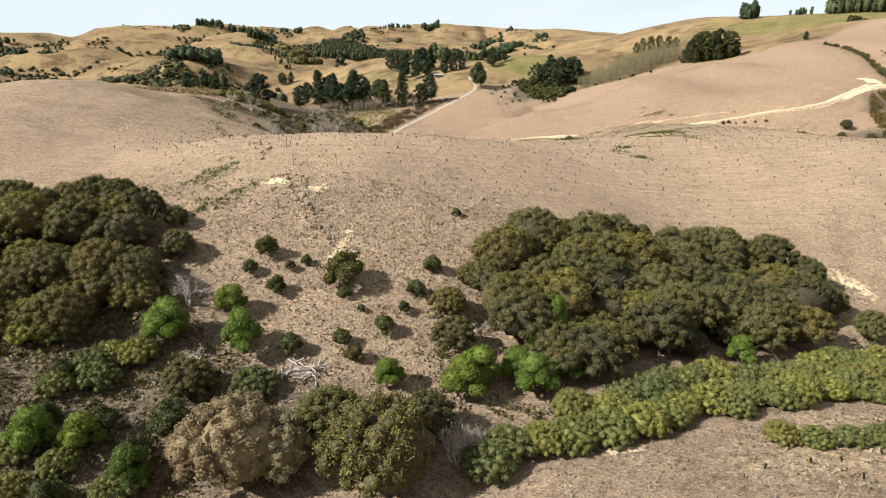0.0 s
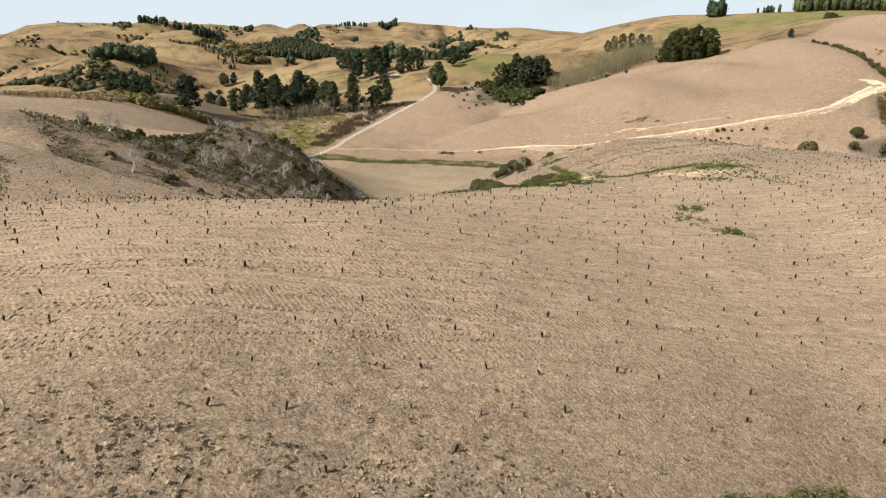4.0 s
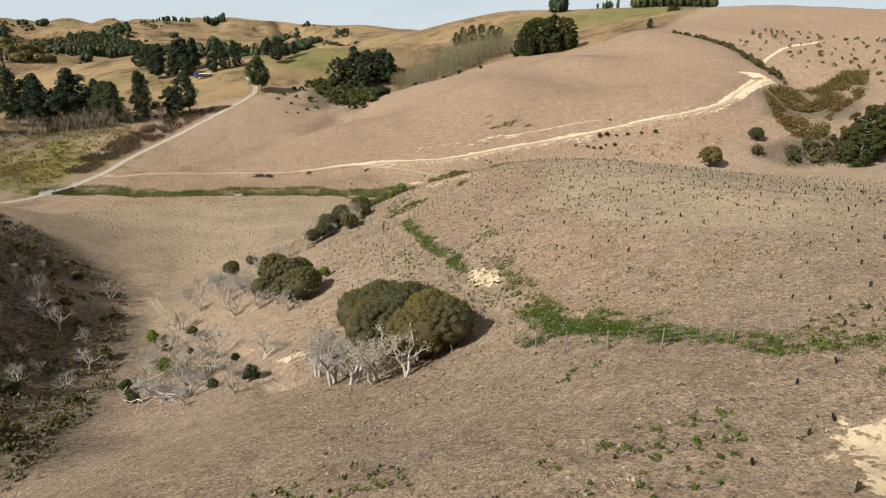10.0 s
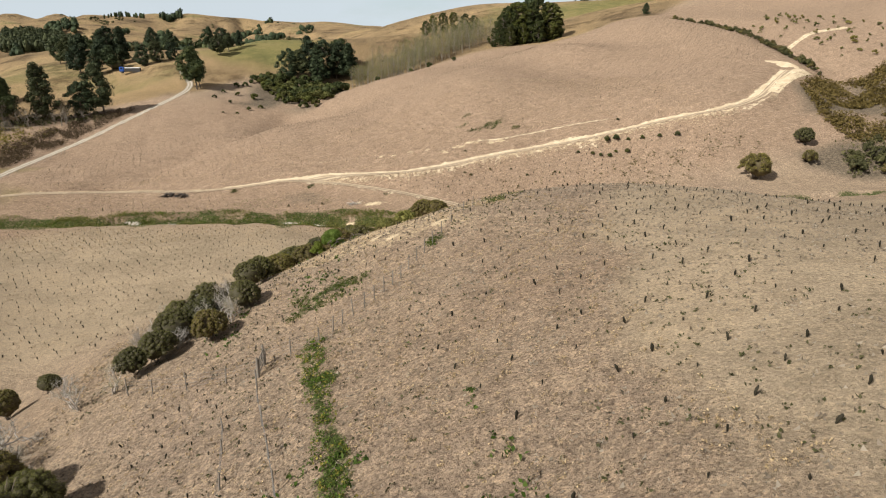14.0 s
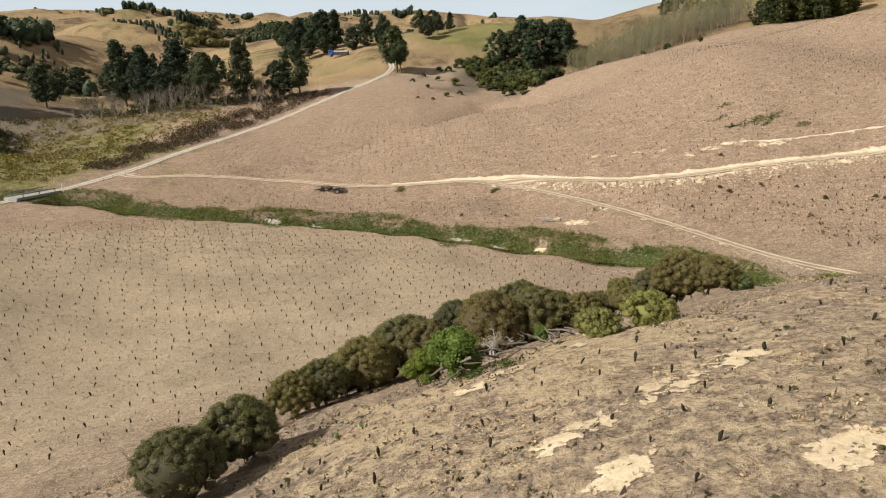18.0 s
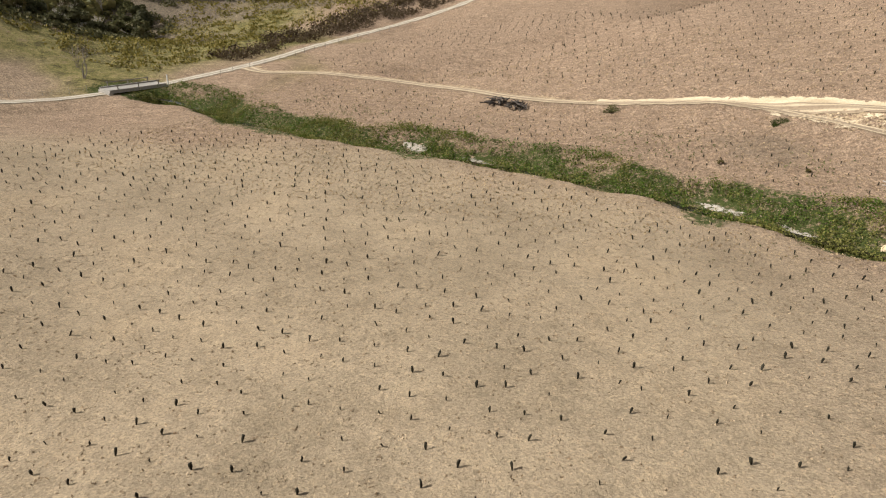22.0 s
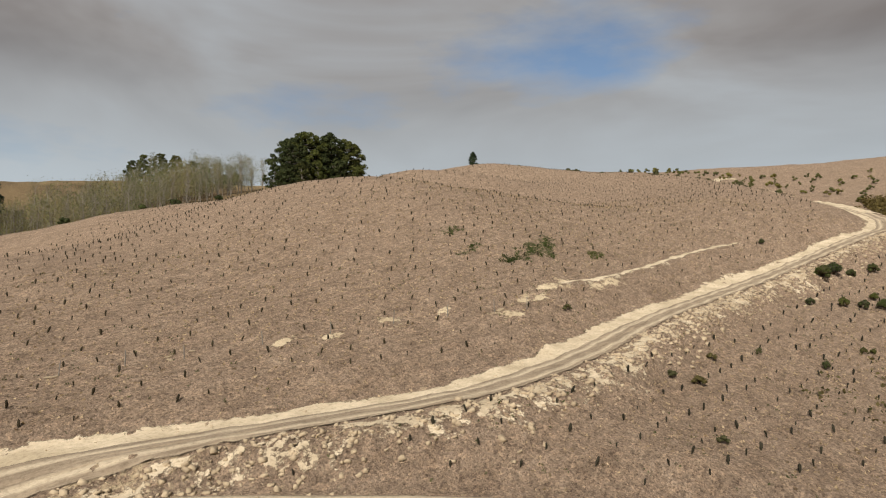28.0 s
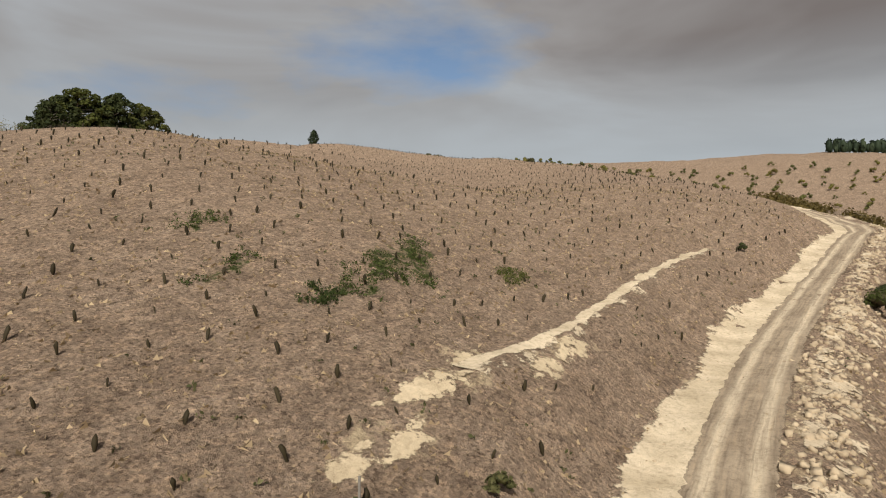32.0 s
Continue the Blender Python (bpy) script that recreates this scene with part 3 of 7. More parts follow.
ROAD = along([(-60, 290), (-47, 307), (-42, 316), (-37.2, 325), (-32.5, 337), (-28.8, 348.5), (-25.2, 366.5), (-17.4, 394.8), (-5.2, 416.5), (9.2, 436), (19, 454), (24, 475), (20, 500)])
TRACK_TOP = along([(101, 314.8), (108.6, 313.4), (117, 312.8), (126, 311.6), (139, 309)])
CREEK = along([(-41, 320), (-31, 320), (-22, 317), (-13, 313), (-2, 308.5), (8, 306), (18, 305.5), (30, 302.5), (41, 298.5), (50, 294.5), (60, 289), (70, 283.5), (80, 277), (92, 266), (110, 258), (135, 252), (160, 246)])
TRACK_GULLY = along([(1, 212), (3.2, 203.9), (6.9, 192.2), (10, 182.9), (13.3, 173.1), (16.5, 163.1), (18.9, 155)])
TRACKS = [(TRACK_HIGH, 3.6, 4.0), (TRACK_LOW, 2.6, 2.5), (ROAD, 4.2, 3.0), (TRACK_TOP, 0.9, 1.3), (TRACK_GULLY, 1.4, 1.6)]
for_tracks = []
for line_pts, wide, bank in TRACKS:
    zs = landform(line_pts[:, 0], line_pts[:, 1])
    pad = np.pad(zs, 6, mode="edge")
    for_tracks.append((line_pts, np.convolve(pad, np.ones(13) / 13, "valid"), wide, bank))


def ground(x, y):
    """The height of the land: hills, creek bed, benches cut for the tracks, and small relief."""
    shape = np.shape(x)
    x, y = np.ravel(np.asarray(x, float)), np.ravel(np.asarray(y, float))
    h = landform(x, y)
    close = 1 - smooth(300, 700, np.hypot(x - 40, y - 180))
    relief = 0.35 * value_noise(x / 9, y / 9, 11) + 0.16 * value_noise(x / 3.3, y / 3.3, 12) + 0.07 * value_noise(x / 1.3, y / 1.3, 13)
    flat = np.exp(-(((x - 15) / 60) ** 2 + ((y - 275) / 32) ** 4))
    h = h + close * relief * (1 - 0.75 * flat)
    k = (x > -60) & (x < 180) & (y > 225) & (y < 340)
    if k.any():
        d, _ = near_line(x[k], y[k], CREEK)
        wob = d + 1.1 * value_noise(x[k] / 5, y[k] / 5, 21)
        h[k] -= 1.5 * (1 - smooth(1.0, 4.2, wob))
    for line_pts, zs, wide, bank in for_tracks:
        lo, hi = line_pts.min(0) - 12, line_pts.max(0) + 12
        k = (x > lo[0]) & (x < hi[0]) & (y > lo[1]) & (y < hi[1])
        if k.any():
            d, i = near_line(x[k], y[k], line_pts)
            ragged = d + 0.5 * value_noise(x[k] / 2.5, y[k] / 2.5, 22) + 0.3 * value_noise(x[k] / 0.9, y[k] / 0.9, 23)
            w = 1 - smooth(wide / 2 + 0.2, wide / 2 + bank, ragged)
            h[k] = h[k] * (1 - w) + (zs[i] + 0.04 * value_noise(x[k] / 1.5, y[k] / 1.5, 24)) * w
    return h.reshape(shape)


def spaced(lo, hi, step, end, grow, back):
    out = list(np.arange(lo, hi + step / 2, step))
    s, v = step, out[-1]
    while v < end:
        s *= grow
        v += s
        out.append(v)
    s, v, front = step, lo, []
    while v > -end:
        s *= back
        v -= s
        front.append(v)
    return np.array(front[::-1] + out)


GX, GY = spaced(-62, 165, 1.0, 4300, 1.075, 1.075), spaced(18, 352, 1.0, 4300, 1.036, 1.25)
mesh_x, mesh_y = np.meshgrid(GX, GY)
GZ = ground(mesh_x, mesh_y)


def on_land(x, y):
    """The height of the built ground mesh at a place."""
    x, y = np.asarray(x, float), np.asarray(y, float)
    i, j = np.clip(np.searchsorted(GX, x) - 1, 0, len(GX) - 2), np.clip(np.searchsorted(GY, y) - 1, 0, len(GY) - 2)
    u, v = (x - GX[i]) / (GX[i + 1] - GX[i]), (y - GY[j]) / (GY[j + 1] - GY[j])
    return (GZ[j, i] * (1 - u) + GZ[j, i + 1] * u) * (1 - v) + (GZ[j + 1, i] * (1 - u) + GZ[j + 1, i + 1] * u) * v


def slope_of(x, y, d=1.5):
    return np.hypot(landform(x + d, y) - landform(x - d, y), landform(x, y + d) - landform(x, y - d)) / (2 * d)


def blob(x, y, cx, cy, rx, ry, turn=0.0, rag=0.5, scale=3.0, seed=31):
    """A ragged-edged oval: 1 inside, 0 outside."""
    c, s = math.cos(radians(turn)), math.sin(radians(turn))
    u, v = ((x - cx) * c + (y - cy) * s) / rx, (-(x - cx) * s + (y - cy) * c) / ry
    return 1 - smooth(0.6, 1.15, np.hypot(u, v) + rag * value_noise(x / scale, y / scale, seed))


def cover_masks(x, y):
    herb, bare, pasture, scrub = (np.zeros(x.shape) for _ in range(4))
    # creek side greens
    k = (x > -60) & (x < 180) & (y > 225) & (y < 340)
    d, _ = near_line(x[k], y[k], CREEK)
    herb[k] = 0.72 * (1 - smooth(2.0, 5.8, d + 3.0 * value_noise(x[k] / 5, y[k] / 5, 41)))
    # the banks of the cut tracks
    for (line_pts, wide, bank), amount in zip(TRACKS, (0.55, 0.4, 0.25, 0.4, 0.2)):
        lo, hi = line_pts.min(0) - 12, line_pts.max(0) + 12
        k = (x > lo[0]) & (x < hi[0]) & (y > lo[1]) & (y < hi[1])
        d, i = near_line(x[k], y[k], line_pts)
        way = np.gradient(line_pts, axis=0)
        below = (x[k] - line_pts[i, 0]) * way[i, 1] - (y[k] - line_pts[i, 1]) * way[i, 0] > 0
        spill = amount * (1 - smooth(wide * 0.5, wide * 0.5 + bank * 0.8, d + 1.6 * value_noise(x[k] / 1.6, y[k] / 3, 42))) * (0.55 + 0.45 * value_noise(x[k] / 5, y[k] / 5, 50))
        cut = amount * (1 - smooth(wide * 0.5, wide * 0.5 + bank * 0.62, d + 0.5 * value_noise(x[k] / 2, y[k] / 2, 51)))
        bare[k] = np.maximum(bare[k], np.where(below, spill, cut))
    for cx, cy, rx, ry, turn in BARE_PATCHES:
        bare = np.maximum(bare, 0.55 * blob(x, y, cx, cy, rx, ry, turn, 0.6, 1.6, 43))
    for cx, cy, rx, ry, turn in GREEN_PATCHES:
        herb = np.maximum(herb, 0.6 * blob(x, y, cx, cy, rx, ry, turn, 1.0, 1.3, 44))
    for line_pts, half, thin in GREEN_STRIPS:
        k = (np.abs(x - 38) < 9) & (y > 118) & (y < 196)
        d = near_line(x[k], y[k], line_pts)[0] + 0.5 * value_noise(x[k] / 1.1, y[k] / 1.1, 92)
        herb[k] = np.maximum(herb[k], (0.45 - 0.6 * thin) * (1 - smooth(half * 0.6, half * 1.5, d)))
    for cx, cy, rx, ry, turn in SCRUB_SLOPES:
        scrub = np.maximum(scrub, blob(x, y, cx, cy, rx, ry, turn, 0.4, 9, 45))
    scrub = np.maximum(scrub, 0.45 * blob(x, y, 52.5, 308, 5.5, 3.2, -20, 0.4, 3, 96))
    knoll_edge = np.interp(y, [140, 148, 157, 169, 180, 190, 200, 211, 225], [53, 49, 46.5, 47.2, 51.3, 57, 64, 73, 86])
    knoll = smooth(-1.0, 2.5, x - knoll_edge + 2.5 * value_noise(x / 5, y / 5, 47)) * smooth(136, 146, y) * (1 - smooth(218, 228, y)) * (1 - smooth(130, 150, x))
    field = np.maximum(blob(x, y, 12, 268, 62, 36, -8, 0.2, 12, 46), 0.9 * knoll)
    tilled = blob(x, y, 22, 92, 75, 26, 10, 0.2, 12, 48)
    bare = np.maximum(bare, 0.5 * blob(x, y, 24, 31, 22, 7, 12, 0.5, 5, 52))
    dist = np.hypot(x - 40, y - 250)
    edge = np.interp(x, [-200, -60, 0, 25, 50, 75, 100, 140, 175, 205, 235, 300, 600], [390, 415, 452, 462, 486, 482, 462, 447, 434, 420, 424, 470, 560])
    pasture = smooth(-5, 6, y - edge + 4 * value_noise(x / 12, y / 12, 49)) * smooth(150, 190, dist)
    pasture = np.maximum(pasture, smooth(430, 520, dist) * 0.9)
    planted = smooth(282, 300, y + 0.12 * x + 5 * value_noise(x / 14, y / 14, 54)) * smooth(-60, -30, x) * (1 - smooth(430, 470, y))
    rough = smooth(34, 38, x) * (1 - knoll) * smooth(136, 146, y) * (1 - smooth(200, 212, y)) * (1 - smooth(66, 76, x))
    planted = np.maximum(planted, 0.25 * rough)
    bare = np.maximum(bare, np.maximum(0.5 * blob(x, y, 50, 212, 15, 8, 35, 0.5, 3, 57), 0.62 * blob(x, y, 48, 220, 11, 7, 40, 0.5, 2.5, 58)))
    green_field = np.maximum(blob(x, y, 62, 540, 34, 46, 20, 0.25, 14, 55), blob(x, y, 390, 690, 120, 60, -30, 0.2, 40, 56))
    wet = np.maximum(blob(x, y, -60, 368, 34, 52, 12, 0.4, 9, 53), blob(x, y, -68, 328, 26, 14, 35, 0.4, 7, 59))
    return herb, bare, pasture, scrub, field, tilled, planted, wet, green_field


# x, y, half length, half width, turn
BARE_PATCHES = [(36.7, 157.2, 1.15, 2.9, 6), (35.2, 121.0, 2.0, 1.5, 10), (34.2, 119.6, 1.6, 0.8, 10), (38.2, 118.8, 3.0, 1.2, 10), (41.5, 118.2, 2.4, 1.0, 10), (37.4, 116.8, 1.6, 0.6, 10), (34.3, 115.3, 0.7, 0.4, 0), (-16.9, 62.9, 1.8, 0.8, 0), (-12.8, 61.9, 1.5, 0.7, 20), (-9.3, 54.5, 0.5, 2.2, -20), (44.75, 216.4, 0.62, 0.6, 0), (50.5, 212.4, 1.5, 0.5, 30), (47.5, 210.8, 1.6, 0.5, 30), (43.6, 61.9, 1.4, 2.6, 20), (53, 213.9, 1.6, 0.7, 30), (47.8, 208.4, 1.0, 0.5, 30), (52.3, 207.4, 1.3, 0.6, 20), (20.3, 161.5, 1.8, 0.8, -40), (26.0, 109.5, 0.8, 0.4, 0), (20.4, 112.0, 0.6, 0.4, 0)]
BARE_PATCHES += [(91, 314.3, 1.7, 0.6, -40), (83.1, 319.5, 1.0, 0.45, -20), (78.7, 320.5, 0.8, 0.4, 0), (75.1, 321.9, 0.9, 0.4, 0), (87.3, 317.6, 0.8, 0.35, 0), (102, 315.2, 1.3, 0.7, 0), (99, 314.9, 2.6, 0.8, -20), (96.2, 314.2, 1.4, 0.6, 0), (94.4, 314.8, 1.3, 0.6, 0), (104, 312.9, 1.6, 0.7, 0), (107, 312.6, 2.0, 0.6, -10), (67, 297.5, 2.2, 1.0, -10), (64, 299.5, 0.9, 0.6, 0), (10.9, 32.8, 1.4, 0.5, 0), (22, 305.6, 1.7, 0.6, -20), (13.5, 307.6, 2.0, 0.6, -20), (47.2, 297.4, 2.0, 0.45, -30), (53.6, 293.6, 1.4, 0.5, -30), (60, 290.8, 1.2, 0.5, -30), (46.3, 217.6, 1.25, 0.55, 35), (49.4, 219.6, 0.3, 0.6, 0)]
GREEN_PATCHES = [(36.4, 139.6, 2.6, 1.3, -30), (41.8, 122.4, 2.4, 0.7, -30), (18.9, 121.2, 2.9, 2.2, 10), (21.0, 119.4, 1.6, 1.2, 10), (22.4, 113.9, 2.2, 1.2, 10), (20.3, 112.2, 1.1, 0.8, 0), (8.7, 119.4, 1.2, 0.6, 0), (12.9, 118.2, 1.4, 0.6, 0), (16.5, 116.5, 2.2, 0.9, 0), (10.1, 117.3, 0.8, 0.5, 0)]
GREEN_PATCHES += [(28.4, 97.8, 1.5, 0.7, 10), (28.4, 93.2, 3.4, 1.0, -30), (10.6, 110.7, 1.4, 0.7, 0), (-6.5, 101, 1.2, 0.5, 0), (107.5, 321.2, 3.6, 1.4, 10), (103, 329.5, 1.6, 0.7, 0), (101.4, 325, 1.9, 0.6, 0), (101.5, 321.1, 0.8, 0.5, 0), (114.3, 317.2, 1.2, 0.5, 0), (50.2, 202.7, 1.2, 0.9, 45), (60, 212.5, 3.0, 0.9, 30), (40.5, 200.3, 2.6, 1.2, 20), (-24, 66, 3.0, 1.2, 50), (-22, 59.5, 2.6, 0.9, 50), (46, 219, 1.0, 0.5, 0), (36.2, 320.2, 1.2, 0.6, 0), (54.9, 314.2, 0.7, 0.4, 0), (71, 300.2, 0.7, 0.4, 0)]
# lush growth along the old fence: line and half width
GREEN_STRIPS = [(along([(37.6, 191), (37.4, 186), (36.5, 177), (36.3, 170), (36.3, 165), (36.1, 161)], 1.0), 0.55, -0.6),
                (along([(38.3, 159), (37.9, 154), (36.9, 149.5), (36.1, 146)], 1.0), 0.8, 0.0),
                (along([(36.1, 146), (35.6, 142), (35.8, 140), (36.4, 138), (36.8, 136), (37.2, 133.5)], 1.0), 0.9, -0.6),
                (along([(37.2, 133.5), (38.6, 128.5), (40.8, 125.8), (44.5, 121.5)], 1.0), 0.75, -0.2)]
SCRUB_SLOPES = [(-36, 176, 36, 42, 0), (-8, 178, 13, 40, 8), (-16, 222, 16, 16, 0), (-145, 302, 38, 34, 10), (-29, 36, 20, 15, 0), (-120, 380, 60, 60, 0), (-60, 430, 45, 26, 30), (212, 288, 22, 17, 35), (184, 264, 16, 12, 20), (-90, 362, 24, 42, -10), (-88, 400, 30, 20, 0), (68, 462, 26, 30, 0)]

land_mesh = bpy.data.meshes.new("ground")
ny, nx = mesh_x.shape
corner = np.arange(ny * nx).reshape(ny, nx)
quads = np.stack([corner[:-1, :-1], corner[:-1, 1:], corner[1:, 1:], corner[1:, :-1]], -1).reshape(-1, 4)
land_mesh.vertices.add(ny * nx)
land_mesh.vertices.foreach_set("co", np.stack([mesh_x, mesh_y, GZ], -1).astype(np.float32).ravel())
land_mesh.loops.add(quads.size)
land_mesh.loops.foreach_set("vertex_index", quads.ravel().astype(np.int32))
land_mesh.polygons.add(len(quads))
land_mesh.polygons.foreach_set("loop_start", (np.arange(len(quads)) * 4).astype(np.int32))
land_mesh.polygons.foreach_set("use_smooth", np.ones(len(quads), bool))
land_mesh.update(calc_edges=True)
masks = cover_masks(mesh_x.ravel(), mesh_y.ravel())
for attr, three in (("cover", masks[:3]), ("cover_b", masks[3:6]), ("cover_c", masks[6:])):
    layer = land_mesh.color_attributes.new(attr, "FLOAT_COLOR", "POINT")
    layer.data.foreach_set("color", np.stack([*three, np.ones(ny * nx)], -1).astype(np.float32).ravel())
land_mesh.materials.append(M_LAND)
tagged(new("ground", land_mesh), "dry tan hill pasture with pale earth and green patches", "ground", kind="structure")


def add_mesh(name, verts, faces, mat, shade=False):
    me = bpy.data.meshes.new(name)
    me.from_pydata([tuple(map(float, v)) for v in verts], [], [tuple(map(int, f)) for f in faces])
    if shade:
        me.polygons.foreach_set("use_smooth", np.ones(len(me.polygons), bool))
    me.materials.append(mat)
    me.update()
    return me


def worn_mesh(name, verts, faces, fade, lane, mat):
    """A sheet lying on the ground, with how firmly it covers and its own lane coordinates."""
    me = add_mesh(name, verts, faces, mat, True)
    me.attributes.new("fade", "FLOAT", "POINT").data.foreach_set("value", np.asarray(fade, np.float32))
    me.attributes.new("lane", "FLOAT_VECTOR", "POINT").data.foreach_set("vector", np.asarray(lane, np.float32).ravel())
    return me


def sideways(line_pts):
    way = np.gradient(line_pts, axis=0)
    way /= np.linalg.norm(way, axis=1)[:, None]
    return np.stack([-way[:, 1], way[:, 0]], 1)


def ribbon(name, line_pts, wide, lift, mat, rag=0.25, seed=1, firm=1.0):
    """A worn lane along a line, with ragged edges and two wheel ruts."""
    fine = along(line_pts[::2], 0.7)
    across = np.array([-0.62, -0.5, -0.38, -0.26, -0.12, 0.0, 0.12, 0.26, 0.38, 0.5, 0.62])
    rut = np.array([-0.05, -0.02, 0.0, -0.05, 0.0, 0.02, 0.0, -0.05, 0.0, -0.02, -0.05])
    cover = np.array([0.0, 0.55, 0.95, 1, 0.95, 0.85, 0.95, 1, 0.95, 0.55, 0.0]) * firm
    side = sideways(fine)
    i = np.arange(len(fine))
    w = wide * (1 + rag * value_noise(i / 7.0, np.full(len(i), 0.5), seed))
    q = fine[:, None, :] + side[:, None, :] * (across[None, :] * w[:, None])[..., None]
    z = on_land(q[..., 0], q[..., 1]) + lift + rut[None, :]
    m = len(across)
    verts = np.concatenate([q, z[..., None]], -1).reshape(-1, 3)
    lane = np.stack([across[None, :] * w[:, None], np.repeat(i[:, None] * 0.7, m, 1), np.zeros((len(i), m))], -1)
    faces = [(a * m + j, a * m + j + 1, (a + 1) * m + j + 1, (a + 1) * m + j) for a in range(len(fine) - 1) for j in range(m - 1)]
    return new(name, worn_mesh(name, verts, faces, np.tile(cover, len(fine)), lane, mat))


def verge(name, line_pts, start, reach, side, mat, label, seed, lift=0.05, spare=0.0, firm=1.0):
    """A ragged bare face beside a track, lying on the cut ground."""
    fine = along(line_pts[::2], 0.6)
    out = sideways(fine) * side
    cover = np.array([0.4, 1.0, 1.0, 0.95, 0.85, 0.5, 0.0]) * firm
    i = np.arange(len(fine))
    w = reach * np.maximum(0.04, 0.8 + 0.35 * value_noise(i / 14.0, np.full(len(i), 0.5), seed) + 0.15 * value_noise(i / 2.6, np.full(len(i), 3.5), seed) - spare * (1 + value_noise(i / 9.0, np.full(len(i), 7.5), seed)))
    u = np.linspace(0, 1.25, 7)
    q = fine[:, None, :] + out[:, None, :] * (start + u[None, :] * w[:, None])[..., None]
    z = on_land(q[..., 0], q[..., 1]) + np.array([0.02, *[lift] * 5, 0.0])[None, :]
    verts = np.concatenate([q, z[..., None]], -1).reshape(-1, 3)
    lane = np.stack([np.repeat(u[None, :], len(i), 0), np.repeat(i[:, None] * 0.6, 7, 1), np.zeros((len(i), 7))], -1)
    faces = []
    for a in range(len(fine) - 1):
        for j in range(6):
            f = (a * 7 + j, a * 7 + j + 1, (a + 1) * 7 + j + 1, (a + 1) * 7 + j)
            faces.append(f if side < 0 else f[::-1])
    tagged(new(name, worn_mesh(name, verts, faces, np.tile(cover, len(fine)), lane, mat)), label, "bank", kind="structure")


cut_from = int(len(TRACK_HIGH) * 0.27)
verge("ground_cut_bank", TRACK_HIGH[cut_from:], 0.95, 2.2, 1, M_BANK, "smooth pale sandstone face cut above the track", 81, 0.07)
verge("ground_spill_bank", TRACK_HIGH[int(len(TRACK_HIGH) * 0.36):], 1.6, 3.4, -1, M_SPILL, "pale crumbled stone spilled among grass below the track", 83, 0.05, 0.2, 0.47)
verge("ground_upper_cut", TRACK_TOP, -0.3, 1.0, 1, M_BANK, "narrow pale cut across the hillside", 85, 0.05, 0.1, 0.9)
verge("ground_upper_spill", TRACK_TOP, -0.2, 1.6, -1, M_SPILL, "pale crumbs below the narrow cut", 86, 0.04, 0.2, 0.42)
verge("ground_lower_spill", TRACK_LOW, 0.6, 2.2, -1, M_SPILL, "pale crumbs scattered below the lower track", 87, 0.04, 0.2, 0.36)


def earth_patch(cx, cy, rx, ry, turn, seed, mat):
    """A thin ragged spread of pale bare earth on the grass."""
    c, s = math.cos(radians(turn)), math.sin(radians(turn))
    seg, rings = 24, 4
    k, j = np.meshgrid(np.arange(rings + 1), np.arange(seg), indexing="ij")
    a = 2 * math.pi * j / seg
    r = (k / rings) * (1.3 + 0.5 * value_noise(np.cos(a) * 2.2 + seed, np.sin(a) * 2.2, 91) * (k / rings))
    u, v = np.cos(a) * r * rx, np.sin(a) * r * ry
    x, y = cx + u * c - v * s, cy + u * s + v * c
    z = on_land(x, y) + np.where(k < rings, 0.045, 0.01)
    verts = np.stack([x, y, z], -1).reshape(-1, 3)
    fade = np.array([0.74, 0.72, 0.62, 0.40, 0.0])[k].ravel()
    faces = [(b * seg + i, (b + 1) * seg + i, (b + 1) * seg + (i + 1) % seg, b * seg + (i + 1) % seg) for b in range(rings) for i in range(seg)]
    tagged(new("ground_bare_patch", worn_mesh("ground_bare_patch", verts, faces, fade, np.stack([u, v, u * 0], -1).reshape(-1, 3), mat)), "ragged patch of bare pale earth in dry grass", "bare earth", kind="structure")


M_SCAR = worn("bare_pale_earth", (0.42, 0.335, 0.22), (0.60, 0.49, 0.335), None, 2.7, 1.8)
for i, row in enumerate(BARE_PATCHES):
    cx, cy, rx, ry, turn = row
    size = 0.72 if cx > 90 and cy > 311 else 1.0
    earth_patch(cx, cy, rx * size, ry * size, turn, i * 3.7, M_BAR if abs(row[1] - 300) < 9 and row[0] < 62 else M_SCAR)
tagged(ribbon("ground_track_pad", along([(186, 297), (197, 303.5), (206, 308), (213, 311.5), (217, 312)]), 4.2, 0.12, M_BANK, 0.3, 13), "broad pad of pale cut stone where the track tops the hill", "bare earth", kind="structure")
tagged(ribbon("ground_pad_spur", along([(214, 314), (208, 317), (203, 319.5)]), 2.2, 0.10, M_BANK, 0.3, 15, 0.8), "pale strip cut back from the track's end", "bare earth", kind="structure")
tagged(ribbon("road_far_track", along([(231, 336), (244, 339.5), (253, 339.5), (264, 339)]), 2.0, 0.12, M_BANK, 0.3, 17, 0.7), "pale farm track on the hill beyond the side valley", "track", kind="structure")
for start, stop, wide in (((-27.5, 82), (-12.5, 62.5), 0.7), ((-25.2, 82), (-10.4, 63), 0.6)):
    tagged(ribbon("ground_wheel_mark", along([start, ((start[0] + stop[0]) / 2 - 0.8, (start[1] + stop[1]) / 2), stop]), wide, 0.05, M_FAINT, 0.4, 21, 0.5), "faint wheel mark worn up the ridge", "track mark", kind="structure")
tagged(ribbon("road", ROAD, 2.7, 0.10, M_GRAVEL, 0.1), "pale grey gravel farm road over the creek bridge", "road", kind="structure")
tagged(ribbon("road_upper_track", TRACK_HIGH, 2.5, 0.09, M_SANDY, 0.12, 5), "rutted sandy farm track cut along the hillside", "track", kind="structure")
